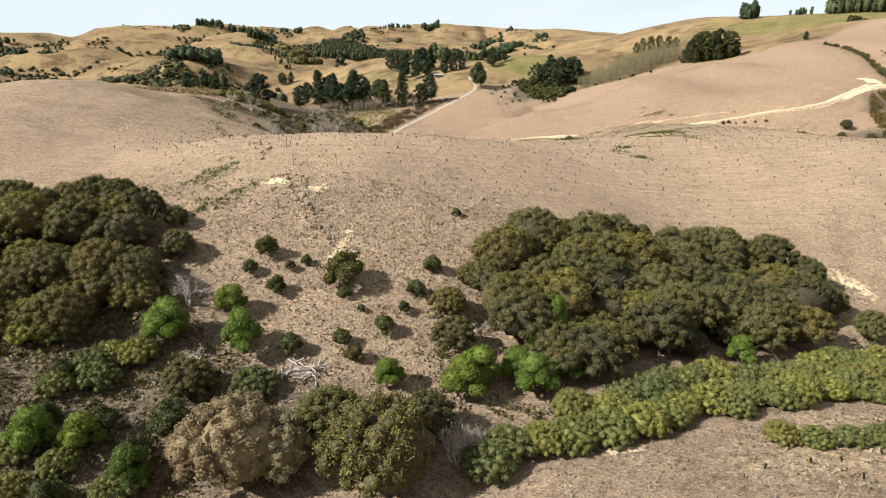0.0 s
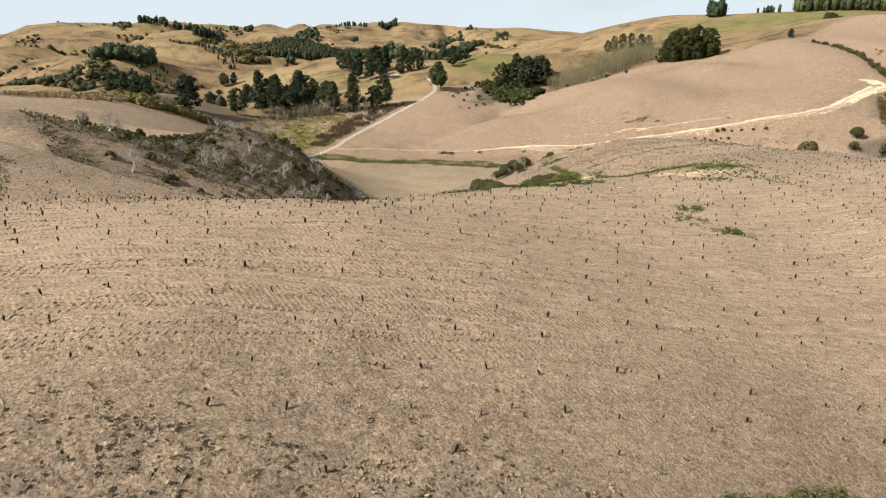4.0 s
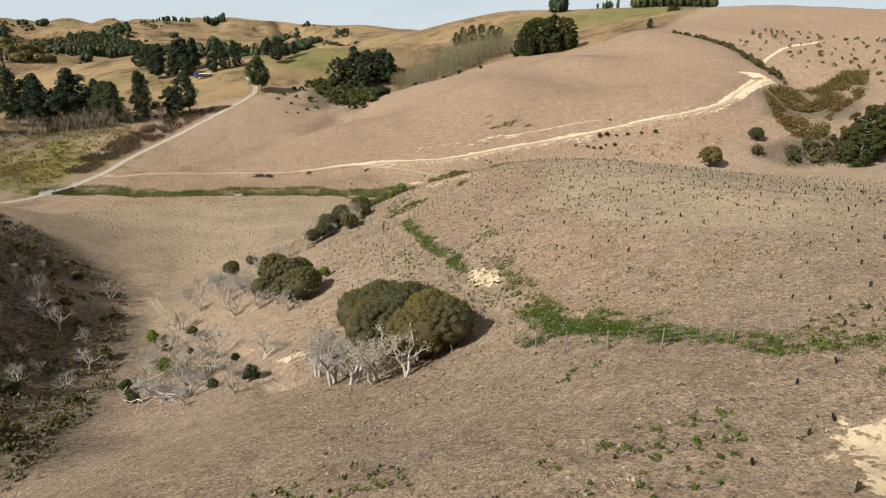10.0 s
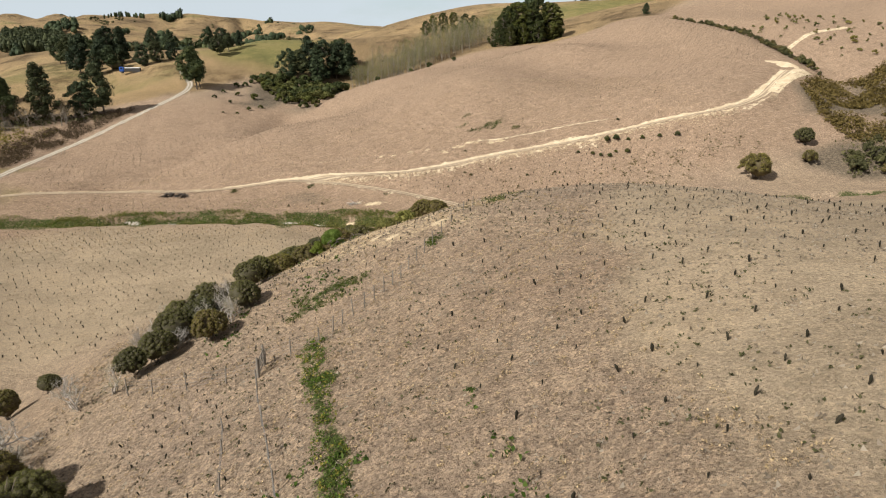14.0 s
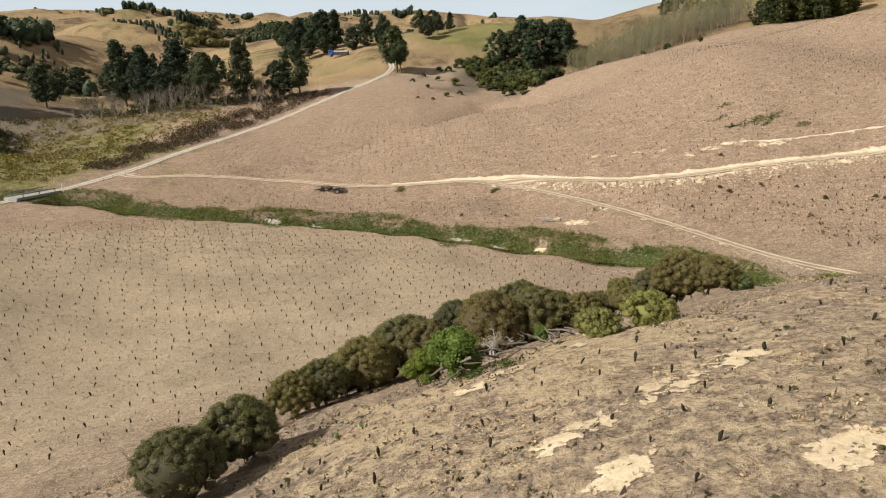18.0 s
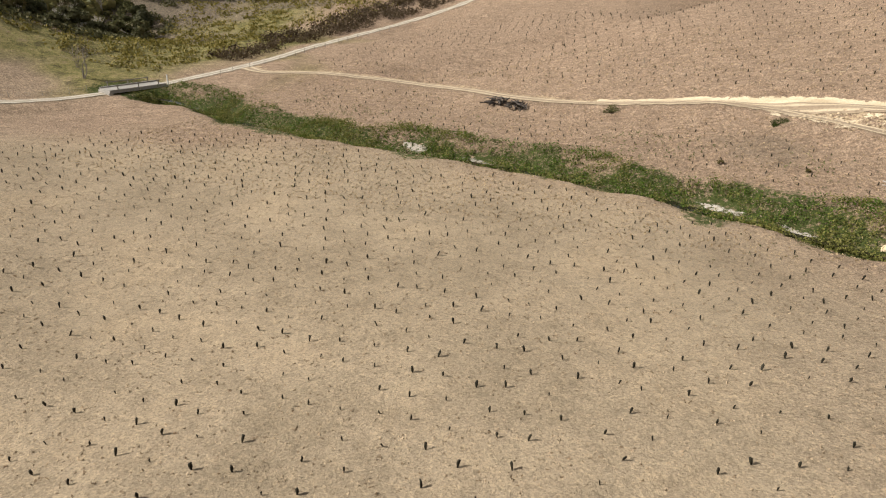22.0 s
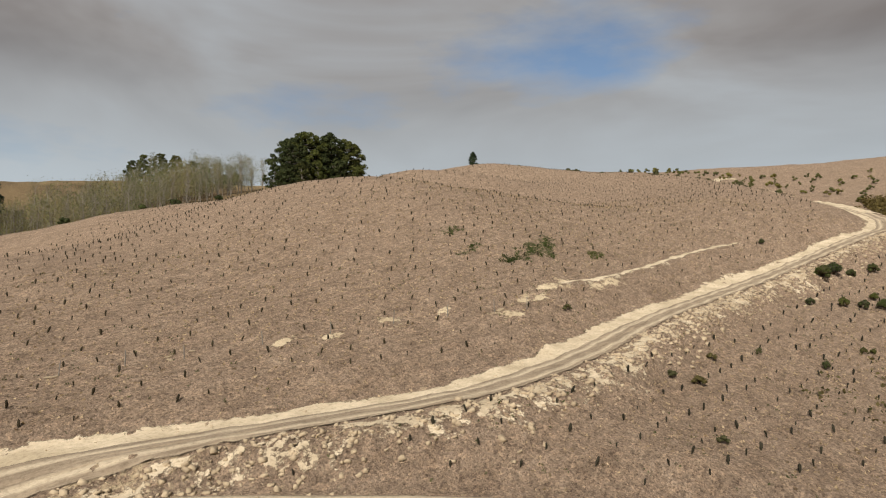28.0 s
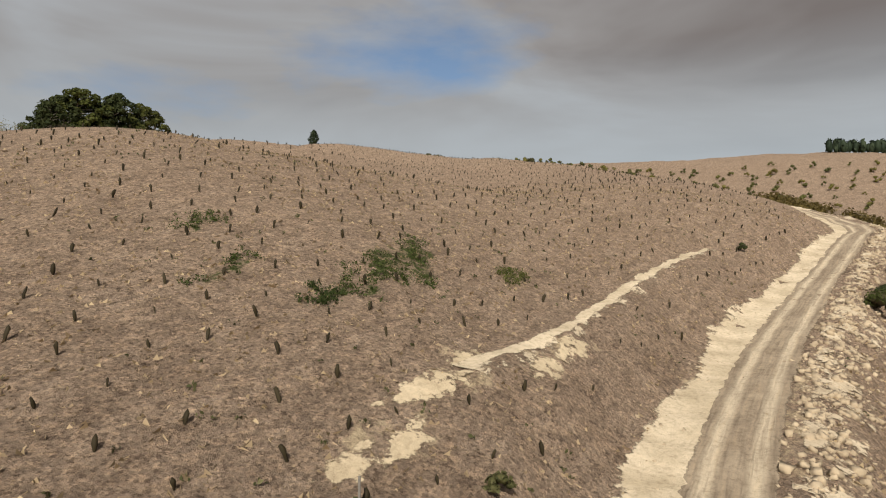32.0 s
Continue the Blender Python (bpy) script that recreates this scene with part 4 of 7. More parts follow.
tagged(ribbon("road_gully_track", TRACK_GULLY, 1.8, 0.07, M_FAINT, 0.2, 9, 0.75), "faint dirt track down the side gully", "track", kind="structure")
tagged(ribbon("road_lower_track", TRACK_LOW, 2.0, 0.09, M_SANDY, 0.12, 7), "narrow sandy track dropping to the creek flat", "track", kind="structure")


# ---- builders ----
def fast_mesh(name, verts, quads, mats, slots=None, tris=None):
    """A mesh from arrays: corner places, four-sided and three-sided faces."""
    me = bpy.data.meshes.new(name)
    verts = np.asarray(verts, np.float32)
    quads = np.asarray(quads, np.int32).reshape(-1, 4)
    tris = np.zeros((0, 3), np.int32) if tris is None else np.asarray(tris, np.int32).reshape(-1, 3)
    me.vertices.add(len(verts))
    me.vertices.foreach_set("co", verts.ravel())
    me.loops.add(quads.size + tris.size)
    me.loops.foreach_set("vertex_index", np.concatenate([quads.ravel(), tris.ravel()]))
    me.polygons.add(len(quads) + len(tris))
    starts = np.concatenate([np.arange(len(quads)) * 4, quads.size + np.arange(len(tris)) * 3])
    me.polygons.foreach_set("loop_start", starts.astype(np.int32))
    for m in mats if isinstance(mats, (list, tuple)) else [mats]:
        me.materials.append(m)
    if slots is not None:
        me.polygons.foreach_set("material_index", np.asarray(slots, np.int32))
    me.update(calc_edges=True)
    return me


def unit(v):
    return v / np.maximum(np.linalg.norm(v, axis=-1, keepdims=True), 1e-9)


def sprays(rng, centres, outward, size, droop=0.0, long=1.0):
    """Leaf sprays: one small bent diamond of leaves at each centre, lying roughly across the outward way."""
    n = len(centres)
    out = unit(outward + rng.normal(0, 0.55, (n, 3)))
    u = unit(np.cross(out, rng.normal(0, 1, (n, 3))))
    v = np.cross(out, u)
    s = (size * rng.uniform(0.6, 1.35, n))[:, None]
    a, b = centres + u * s * long, centres - u * s * long
    c, d = centres + v * s * 0.62 + out * s * 0.25, centres - v * s * 0.62 + out * s * 0.25
    a[:, 2] -= droop * s[:, 0]
    b[:, 2] -= droop * s[:, 0]
    verts = np.stack([a, c, b, d], 1).reshape(-1, 3)
    return verts, np.arange(4 * n).reshape(-1, 4)


def leaflets(rng, centres, outward, size):
    """Small pointed leaf tufts, one triangle each, standing roughly across the outward way."""
    n = len(centres)
    out = unit(outward + rng.normal(0, 0.42, (n, 3)))
    u = unit(np.cross(out, rng.normal(0, 1, (n, 3))))
    v = np.cross(out, u)
    s = (size * rng.uniform(0.6, 1.4, n))[:, None]
    verts = np.stack([centres - u * s, centres + u * s, centres + v * s * 1.1 + out * s * 0.5], 1).reshape(-1, 3)
    return verts, np.arange(3 * n).reshape(-1, 3)


def shell(rng, n, centre, radii, low=-0.25):
    """Places and outward ways over an oval, mostly on its upper side."""
    way = unit(rng.normal(0, 1, (n, 3)))
    way[:, 2] = np.where(way[:, 2] < low, -way[:, 2], way[:, 2])
    r = rng.uniform(0.82, 1.06, n)[:, None]
    return centre + way * radii * r, unit(way / radii)


def core(centre, radii, rings=4, seg=7, rough=0.0, rng=None):
    """The inner mass of a crown, just inside the leaves."""
    vs, qs = [], []
    for i in range(rings + 1):
        th = math.pi * i / rings
        for j in range(seg):
            ph = 2 * math.pi * (j + 0.5 * (i % 2)) / seg
            k = 1.0 + (rng.uniform(-rough, rough) if rough else 0.0)
            vs.append(centre + radii * k * np.array([math.sin(th) * math.cos(ph), math.sin(th) * math.sin(ph), math.cos(th)]))
    for i in range(rings):
        for j in range(seg):
            qs.append((i * seg + j, (i + 1) * seg + j, (i + 1) * seg + (j + 1) % seg, i * seg + (j + 1) % seg))
    return np.array(vs), np.array(qs)


def join(pieces):
    vs, qs, k = [], [], 0
    for v, q in pieces:
        vs.append(v)
        qs.append(np.asarray(q) + k)
        k += len(v)
    return np.concatenate(vs), np.concatenate(qs)


def limb(points, radii, sides=5):
    """A tapered tube along points."""
    points = np.asarray(points, float)
    vs, qs = [], []
    for i, p in enumerate(points):
        way = unit(points[min(i + 1, len(points) - 1)] - points[max(i - 1, 0)])
        u = unit(np.cross(way, (0.3, 0.9, 0.2)))
        v = np.cross(way, u)
        for j in range(sides):
            a = 2 * math.pi * j / sides
            vs.append(p + radii[i] * (math.cos(a) * u + math.sin(a) * v))
    for i in range(len(points) - 1):
        for j in range(sides):
            qs.append((i * sides + j, i * sides + (j + 1) % sides, (i + 1) * sides + (j + 1) % sides, (i + 1) * sides + j))
    return np.array(vs), np.array(qs)


def bent(rng, a, b, r0, r1, n=4, wander=0.12, sides=5):
    a, b = np.asarray(a, float), np.asarray(b, float)
    t = np.linspace(0, 1, n)[:, None]
    p = a + (b - a) * t
    p[1:-1] += rng.normal(0, wander * np.linalg.norm(b - a) / n, (n - 2, 3))
    return limb(p, np.linspace(r0, r1, n), sides)


def branching(rng, base, way, length, radius, depth, spread=0.6, pieces=None, tips=None, sides=4):
    """Limbs that fork again and again."""
    pieces = [] if pieces is None else pieces
    tips = [] if tips is None else tips
    end = base + way * length
    pieces.append(bent(rng, base, end, radius, radius * 0.62, 3, 0.25, sides if depth > 1 else 3))
    if depth == 0:
        tips.append(end)
        return pieces, tips
    for _ in range(rng.integers(2, 4)):
        w = unit(way + rng.normal(0, spread, 3) + np.array([0, 0, 0.12]))
        branching(rng, base + way * length * rng.uniform(0.6, 1.0), w, length * rng.uniform(0.55, 0.8), radius * 0.6, depth - 1, spread, pieces, tips, sides)
    return pieces, tips


def broad_tree(rng, high, wide, leaf, count, bark, blobs=11, clear=0.22, flat=0.8, stems=3, core_in=0.8, spray=0.17, fine=True, inner=None, drop=0.74):
    """A many-stemmed small tree or bush with a billowing crown, modelled in metres at its own height."""
    trunk, crown, tufts = [], [], []
    for _ in range(stems):
        a = rng.uniform(0, 6.28)
        top = np.array([math.cos(a) * wide * 0.25, math.sin(a) * wide * 0.25, high * rng.uniform(0.5, 0.7)])
        trunk.append(bent(rng, (rng.normal(0, 0.05), rng.normal(0, 0.05), -0.3), top, 0.035 * high * 0.5, 0.012 * high, 5, 0.3))
        for _ in range(3):
            b = rng.uniform(0, 6.28)
            trunk.append(bent(rng, top * rng.uniform(0.5, 0.95), top + np.array([math.cos(b) * wide * 0.25, math.sin(b) * wide * 0.25, high * 0.18]), 0.012 * high, 0.005 * high, 3, 0.2, 4))
    lo = clear * high
    for i in range(blobs):
        a = i * 2.4 + rng.uniform(-0.4, 0.4)
        f = math.sqrt((i + 0.4) / blobs)
        r = wide * 0.5 * rng.uniform(0.30, 0.54) * (1.1 - 0.35 * f)
        z = lo + (high - lo) * (drop - 0.5 * f * f + rng.uniform(-0.1, 0.1))
        c = np.array([math.cos(a) * f * wide * 0.36, math.sin(a) * f * wide * 0.36, z])
        rad = np.array([r, r, min(r * flat, high - z + 0.02)]) * rng.uniform(0.9, 1.1)
        n = max(12, int(count / blobs))
        pc, pw = shell(rng, n, c, rad)
        if fine:
            tufts.append(leaflets(rng, pc, pw, spray))
        else:
            crown.append(sprays(rng, pc, pw, spray))
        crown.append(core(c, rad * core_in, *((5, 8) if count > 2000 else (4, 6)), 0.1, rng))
    cv, cq = join(crown)
    if not fine:
        return (("trunk", fast_mesh("trunk", *join(trunk), bark)), ("crown", fast_mesh("crown", cv, cq, leaf)))
    tv, tt = join(tufts)
    return (("trunk", fast_mesh("trunk", *join(trunk), bark)), ("crown", fast_mesh("crown", np.concatenate([cv, tv]), cq, [leaf, inner or leaf], np.r_[np.ones(len(cq), int), np.zeros(len(tt), int)], tt + len(cv))))


def dome_tree(rng, high, wide, leaf, count, bark, knobs=54, low=0.16, spray=0.075, inner=None, stems=4):
    """A kanuka: many thin stems under a dome of small rounded leaf clumps, like a cauliflower."""
    trunk, crown, tufts = [], [], []
    for k in range(stems):
        a = k * 6.28 / stems + rng.uniform(-0.5, 0.5)
        top = np.array([math.cos(a) * wide * 0.28, math.sin(a) * wide * 0.28, high * rng.uniform(0.55, 0.75)])
        trunk.append(bent(rng, (rng.normal(0, 0.12), rng.normal(0, 0.12), -0.3), top, 0.017 * high, 0.008 * high, 5, 0.4))
        for _ in range(3):
            b = rng.uniform(0, 6.28)
            trunk.append(bent(rng, top * rng.uniform(0.4, 0.9), top + np.array([math.cos(b) * wide * 0.2, math.sin(b) * wide * 0.2, high * 0.12]), 0.009 * high, 0.004 * high, 3, 0.2, 4))
    mid = np.array([0, 0, high * (low + 0.34)])
    lobes = [(rng.uniform(0, 6.28), rng.uniform(0.10, 0.2)) for _ in range(3)]
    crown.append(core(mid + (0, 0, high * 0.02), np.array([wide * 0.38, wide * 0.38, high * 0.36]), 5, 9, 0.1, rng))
    for i in range(knobs):
        f = (i + 0.5) / knobs
        a = i * 2.39996 + rng.uniform(-0.2, 0.2)
        up = 1 - 1.32 * f
        flat = math.sqrt(max(0.0, 1 - up * up)) if up > -0.3 else 0.95
        bulge = 1 + sum(g * math.cos(a - b) for b, g in lobes) + rng.uniform(-0.12, 0.1)
        r = wide * rng.uniform(0.062, 0.112)
        rad = np.array([r, r, r * 0.85])
        c = mid + np.array([math.cos(a) * flat * (wide * 0.5 - r) * bulge, math.sin(a) * flat * (wide * 0.5 - r) * bulge, up * (high * (0.66 - low) - r) * rng.uniform(0.92, 1.02)])
        pc, pw = shell(rng, max(10, count // knobs), c, rad, -0.5)
        tufts.append(leaflets(rng, pc, pw, spray))
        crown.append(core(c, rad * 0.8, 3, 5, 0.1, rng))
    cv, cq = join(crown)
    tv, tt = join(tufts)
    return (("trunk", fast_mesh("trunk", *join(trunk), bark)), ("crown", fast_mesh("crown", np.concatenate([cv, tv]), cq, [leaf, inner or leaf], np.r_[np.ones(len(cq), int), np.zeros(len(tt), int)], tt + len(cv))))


def tall_tree(rng, high, wide, leaf, bark, boughs=30, per=110, spray=0.34, bare=0.1, round_top=False, knob=0.12, skew=0.15):
    """A tall tree whose boughs each carry a clump of foliage: a ragged pine, or a round-headed gum."""
    lean = rng.normal(0, 0.02, 2) * high
    axis = lambda z: np.array([lean[0] * z / high, lean[1] * z / high, z])
    trunk = [bent(rng, (0, 0, -0.5), axis(high * 0.94), high * 0.02, high * 0.004, 6, 0.1, 6)]
    crown, tufts = [], []
    heavy = rng.uniform(0, 6.28)
    for i in range(boughs):
        f = (i + 0.5) / boughs
        z = high * (bare + (0.95 - bare) * f)
        if round_top:
            reach = math.sqrt(max(0.04, 1 - ((f - 0.38) / 0.64) ** 2)) if f > 0.38 else 1 - 0.45 * ((0.38 - f) / 0.38) ** 2
        else:
            reach = (1 - f) ** 0.62 * min(1.0, 0.55 + 1.7 * f) + 0.05
        a = i * 2.39996 + rng.uniform(-0.5, 0.5)
        r = knob * wide * rng.uniform(0.7, 1.35) * (1.12 - 0.45 * f)
        out = max(0.0, wide * 0.5 * reach * rng.uniform(0.5, 1.08) * (1 + skew * math.cos(a - heavy)) - r * 0.6)
        c = axis(z) + np.array([math.cos(a) * out, math.sin(a) * out, rng.uniform(-0.02, 0.02) * high])
        rad = np.array([r, r, r * 0.72])
        trunk.append(bent(rng, axis(z - 0.05 * high), c, high * 0.006, high * 0.002, 3, 0.1, 3))
        pc, pw = shell(rng, per, c, rad, -0.6)
        tufts.append(leaflets(rng, pc, pw, spray))
        crown.append(core(c, rad * 0.6, 3, 6, 0.12, rng))
    cv, cq = join(crown)
    tv, tt = join(tufts)
    return (("trunk", fast_mesh("trunk", *join(trunk), bark)), ("crown", fast_mesh("crown", np.concatenate([cv, tv]), cq, leaf, None, tt + len(cv))))


def bare_tree(rng, high, bark, twig=None, depth=4, spread=0.5, stems=2, twigs=0, spray=0.12, thick=0.031):
    """A leafless tree of fine forking branches, with a few dry twigs."""
    pieces, tips = [], []
    for _ in range(stems):
        w = unit(np.array([rng.normal(0, 0.25), rng.normal(0, 0.25), 1.0]))
        branching(rng, np.array([rng.normal(0, 0.1), rng.normal(0, 0.1), -0.2]), w, high * 0.36, high * thick, depth, spread, pieces, tips)
    out = [("trunk", fast_mesh("trunk", *join(pieces), bark))]
    if twig and twigs:
        tips = np.array(tips)
        p = tips[rng.integers(0, len(tips), twigs)] + rng.normal(0, high * 0.04, (twigs, 3))
        out.append(("crown", fast_mesh("crown", *sprays(rng, p, unit(rng.normal(0, 1, (twigs, 3))), spray), twig)))
    return tuple(out)


def poplar_tree(rng, high):
    """A slim upright tree just coming into leaf."""
    pieces = [bent(rng, (0, 0, -0.4), (rng.normal(0, 0.3), rng.normal(0, 0.3), high), 0.10, 0.02, 5, 0.1, 4)]
    tips = []
    for _ in range(26):
        z, a = high * rng.uniform(0.1, 0.85), rng.uniform(0, 6.28)
        e = np.array([math.cos(a) * high * 0.1, math.sin(a) * high * 0.1, z + high * 0.16])
        pieces.append(bent(rng, (0, 0, z), e, 0.03, 0.01, 3, 0.1, 3))
        tips.append(e)
    tips = np.array(tips)
    p = tips[rng.integers(0, len(tips), 380)] + rng.normal(0, 0.6, (380, 3))
    return (("trunk", fast_mesh("trunk", *join(pieces), M_POPLAR_BARK)), ("crown", fast_mesh("crown", *sprays(rng, p, unit(rng.normal(0, 1, (380, 3))), 0.12), L_SPRING)))


KINDS = {}


def kind_of(name, label, category, group, variants):
    """Registers a kind of plant: its name, tags and built variants with their modelled height."""
    KINDS[name] = (label, category, group, variants)


def plant(name, x, y, high, rng, label="", lean=0.06, z=None, slim=1.0):
    """Sets one plant, an Empty at its foot with its parts under it."""
    tag, category, group, variants = KINDS[name]
    model, parts = variants[int(rng.integers(0, len(variants)))]
    root = new(name.replace("_close", "_tree"))
    s = high / model
    root.matrix_world = Matrix.Translation((x, y, float(on_land(x, y)) if z is None else z)) @ Euler((rng.normal(0, lean), rng.normal(0, lean), rng.uniform(0, 6.28))).to_matrix().to_4x4() @ Matrix.Diagonal((slim * s * rng.uniform(0.92, 1.1), slim * s * rng.uniform(0.92, 1.1), s, 1))
    tagged(root, label or tag, category, group)
    for pname, me in parts:
        o = new(pname, me)
        o.parent = root
    return root


seed_of = np.random.default_rng
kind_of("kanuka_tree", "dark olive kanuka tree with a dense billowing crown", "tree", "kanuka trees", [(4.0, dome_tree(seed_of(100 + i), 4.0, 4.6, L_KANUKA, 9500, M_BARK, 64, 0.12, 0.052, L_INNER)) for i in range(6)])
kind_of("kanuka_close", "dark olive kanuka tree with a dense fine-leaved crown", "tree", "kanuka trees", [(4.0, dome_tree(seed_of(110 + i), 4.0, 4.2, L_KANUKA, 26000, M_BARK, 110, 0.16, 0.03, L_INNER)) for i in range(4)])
kind_of("green_shrub", "bright green leafy shrub on the dry slope", "shrub", "green shrubs", [(3.0, broad_tree(seed_of(120 + i), 3.0, 3.0, L_BRIGHT, 6000, M_BARK, 16, 0.06, 0.9, 3, 0.8, 0.062)) for i in range(3)])
kind_of("gorse_bush", "low rounded grey-green gorse bush", "bush", "gorse bushes", [(1.8, dome_tree(seed_of(130 + i), 1.8, 3.1, L_GORSE, 5200, M_BARK, 64, 0.0, 0.045, L_GORSE, 3)) for i in range(4)])
kind_of("grey_tree", "half-bare grey-brown spreading tree in the gully", "tree", "grey trees", [(5.0, dome_tree(seed_of(140 + i), 5.0, 6.0, L_GREY, 9000, M_BARK, 60, 0.10, 0.06, L_GREY, 6)) for i in range(2)])
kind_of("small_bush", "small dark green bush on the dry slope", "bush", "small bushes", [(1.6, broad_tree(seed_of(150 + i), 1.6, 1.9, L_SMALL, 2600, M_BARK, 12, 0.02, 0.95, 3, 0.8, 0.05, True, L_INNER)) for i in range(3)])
kind_of("hill_bush", "dark round bush dotted on the bare slope", "bush", "hillside bushes", [(1.6, broad_tree(seed_of(155 + i), 1.6, 2.0, L_KANUKA, 110, M_BARK, 3, 0.0, 0.9, 1, 0.9, 0.16)) for i in range(3)])
kind_of("dead_tree", "leafless bleached grey dead tree", "tree", "dead trees", [(4.0, bare_tree(seed_of(160 + i), 4.0, M_DEADWOOD, L_TWIG, 4, 0.55, 3, 900, 0.05)) for i in range(5)])
kind_of("bare_tree", "slender bare grey tree below the pines", "tree", "bare trees", [(8.0, bare_tree(seed_of(220 + i), 8.0, M_POPLAR_BARK, L_BRUSH, 4, 0.38, 3, 300, 0.12, 0.016)) for i in range(4)])
kind_of("dead_shrub", "low grey leafless shrub", "shrub", "dead shrubs", [(2.0, bare_tree(seed_of(165 + i), 2.0, M_DEADWOOD, L_TWIG, 2, 0.7, 5, 150, 0.07)) for i in range(4)])
kind_of("pine_tree", "tall dark green pine tree", "tree", "pine trees", [(20.0, tall_tree(seed_of(170 + i), 20.0, 14.5 + 1.2 * i, L_PINE, M_BARK, 46, 150, 0.30, 0.12 + 0.06 * i, False, 0.13, 0.3)) for i in range(4)])
kind_of("cypress_tree", "broad dark cypress tree with a rounded crown", "tree", "cypress trees", [(18.0, tall_tree(seed_of(176 + i), 18.0, 14.5, L_PINE, M_BARK, 54, 140, 0.30, 0.08 + 0.05 * i, True, 0.125, 0.25)) for i in range(3)])
kind_of("gum_tree", "tall rounded dark gum tree on the hilltop", "tree", "gum trees", [(16.0, tall_tree(seed_of(180 + i), 16.0, 11.0, L_GUM, M_POPLAR_BARK, 60, 130, 0.24, 0.04, True, 0.11, 0.15)) for i in range(4)])
kind_of("poplar_tree", "slim pale poplar coming into leaf", "tree", "poplar grove", [(9.0, poplar_tree(seed_of(190 + i), 9.0)) for i in range(5)])
kind_of("scrub_bush", "low dark scrub bush on the shaded slope", "bush", "scrub bushes", [(1.5, broad_tree(seed_of(200 + i), 1.5, 2.3, L_SCRUB, 320, M_BARK, 5, 0.0, 0.85, 1, 0.85, 0.13)) for i in range(4)])
kind_of("thicket_bush", "dark dense bush in the thicket below the pines", "bush", "thicket bushes", [(1.5, broad_tree(seed_of(210 + i), 1.5, 2.3, L_GUM, 260, M_BARK, 5, 0.0, 0.85, 1, 0.88, 0.15)) for i in range(3)])


# ---- far trees: x, y, height ----
VALLEY_PINES = [(-95, 424, 18), (-90, 472, 27), (-83, 476, 24), (-77, 468, 26), (-70, 474, 23), (-65, 467, 28), (-58, 472, 20), (-38.5, 425.7, 18), (-27.3, 430, 21), (-14.7, 432.7, 16), (-7.4, 436, 20), (-104.6, 488.8, 16), (-45, 436, 18),
                (26.9, 466, 19), (28.5, 469, 17), (39.4, 517.3, 12), (49.4, 531, 9), (44, 524, 10),
                (71.8, 487, 18), (76.5, 485, 16), (81.6, 488, 21), (88.3, 489, 22), (94.4, 486, 22), (101, 482, 18), (99, 491, 20), (84, 481, 19),
                (-21.7, 530, 13), (-14.4, 530, 13), (0.8, 526, 13), (8, 524, 13), (14.8, 524, 11), (-30, 536, 15), (231, 420, 6.2)]
FAR_PINES = [(-116.8, 404, 20), (-203, 525, 17), (-147, 415, 13), (-138, 410, 11), (-155, 420, 13), (-209, 520, 15), (-180, 600, 17), (-163, 603, 15), (-204, 560, 14), (-161, 643, 12), (-152, 646, 11), (-225, 577, 10), (-46.6, 578, 15), (-32.7, 554, 18), (-17.9, 548, 20), (-10, 545, 19), (2.3, 568, 15), (14.2, 562, 12), (34, 826, 18), (34.3, 545, 12), (42.4, 545, 11), (108, 870, 15), (-40, 566, 16), (-25, 560, 18), (-62, 505, 14), (-190, 535, 14), (-216, 545, 14)]
GUMS = [(168, 443, 15), (173, 447, 18), (179, 449, 20), (184, 445, 19), (188, 450, 20), (194, 446, 18), (199, 450, 17), (182, 454, 19), (190, 456, 18), (176, 455, 18), (150, 508, 8), (156, 511, 10), (163, 513, 11), (170, 514, 11), (177, 518, 10), (184, 520, 9), (335, 545, 11), (342, 550, 12), (349, 556, 12), (357, 560, 11)]
GUMS += [(170, 440, 9), (178, 442, 10), (186, 441, 10), (194, 443, 9), (201, 447, 10), (165, 447, 9)]
DARK_BUSHES = [(53.5, 481, 4), (58.8, 472, 4.4), (63.4, 460, 4.4), (66.5, 444, 3.8), (69.8, 433, 3.4), (74.4, 430, 3.4), (80.4, 432, 3.6), (64.6, 480, 4.6), (56.3, 478, 4), (70, 471, 4.6), (75, 464, 4.8), (78.2, 450, 4.4), (89.9, 468, 4.6), (50.7, 451, 2.6), (48.6, 475, 2.4), (44.2, 473, 2), (84, 459, 4.6), (72, 456, 4.2)]
DARK_BUSHES += [(66, 468, 4.4), (80, 472, 4.6), (87, 449, 4), (93, 458, 4), (62, 452, 3.6), (36.6, 425, 0.9), (42, 426, 1), (47, 432, 1.6), (52, 436, 1.8), (40, 440, 1.4), (34, 448, 1.6), (44, 456, 1.8), (38, 462, 1.5), (105, 441, 2), (118, 432, 1.6), (128, 436, 2.2), (140, 436, 1.8)]
EAST_TREES = [(151, 265, 6.5), (175.5, 275, 4.6), (170, 268, 3.4), (186, 262, 3.6), (178, 262, 3)]


# ---- trees and bushes: x, y, height ----
rng = seed_of(7)


def inside(x, y, poly):
    c, j = False, len(poly) - 1
    for i in range(len(poly)):
        (xi, yi), (xj, yj) = poly[i], poly[j]
        if (yi > y) != (yj > y) and x < (xj - xi) * (y - yi) / (yj - yi) + xi:
            c = not c
        j = i
    return c


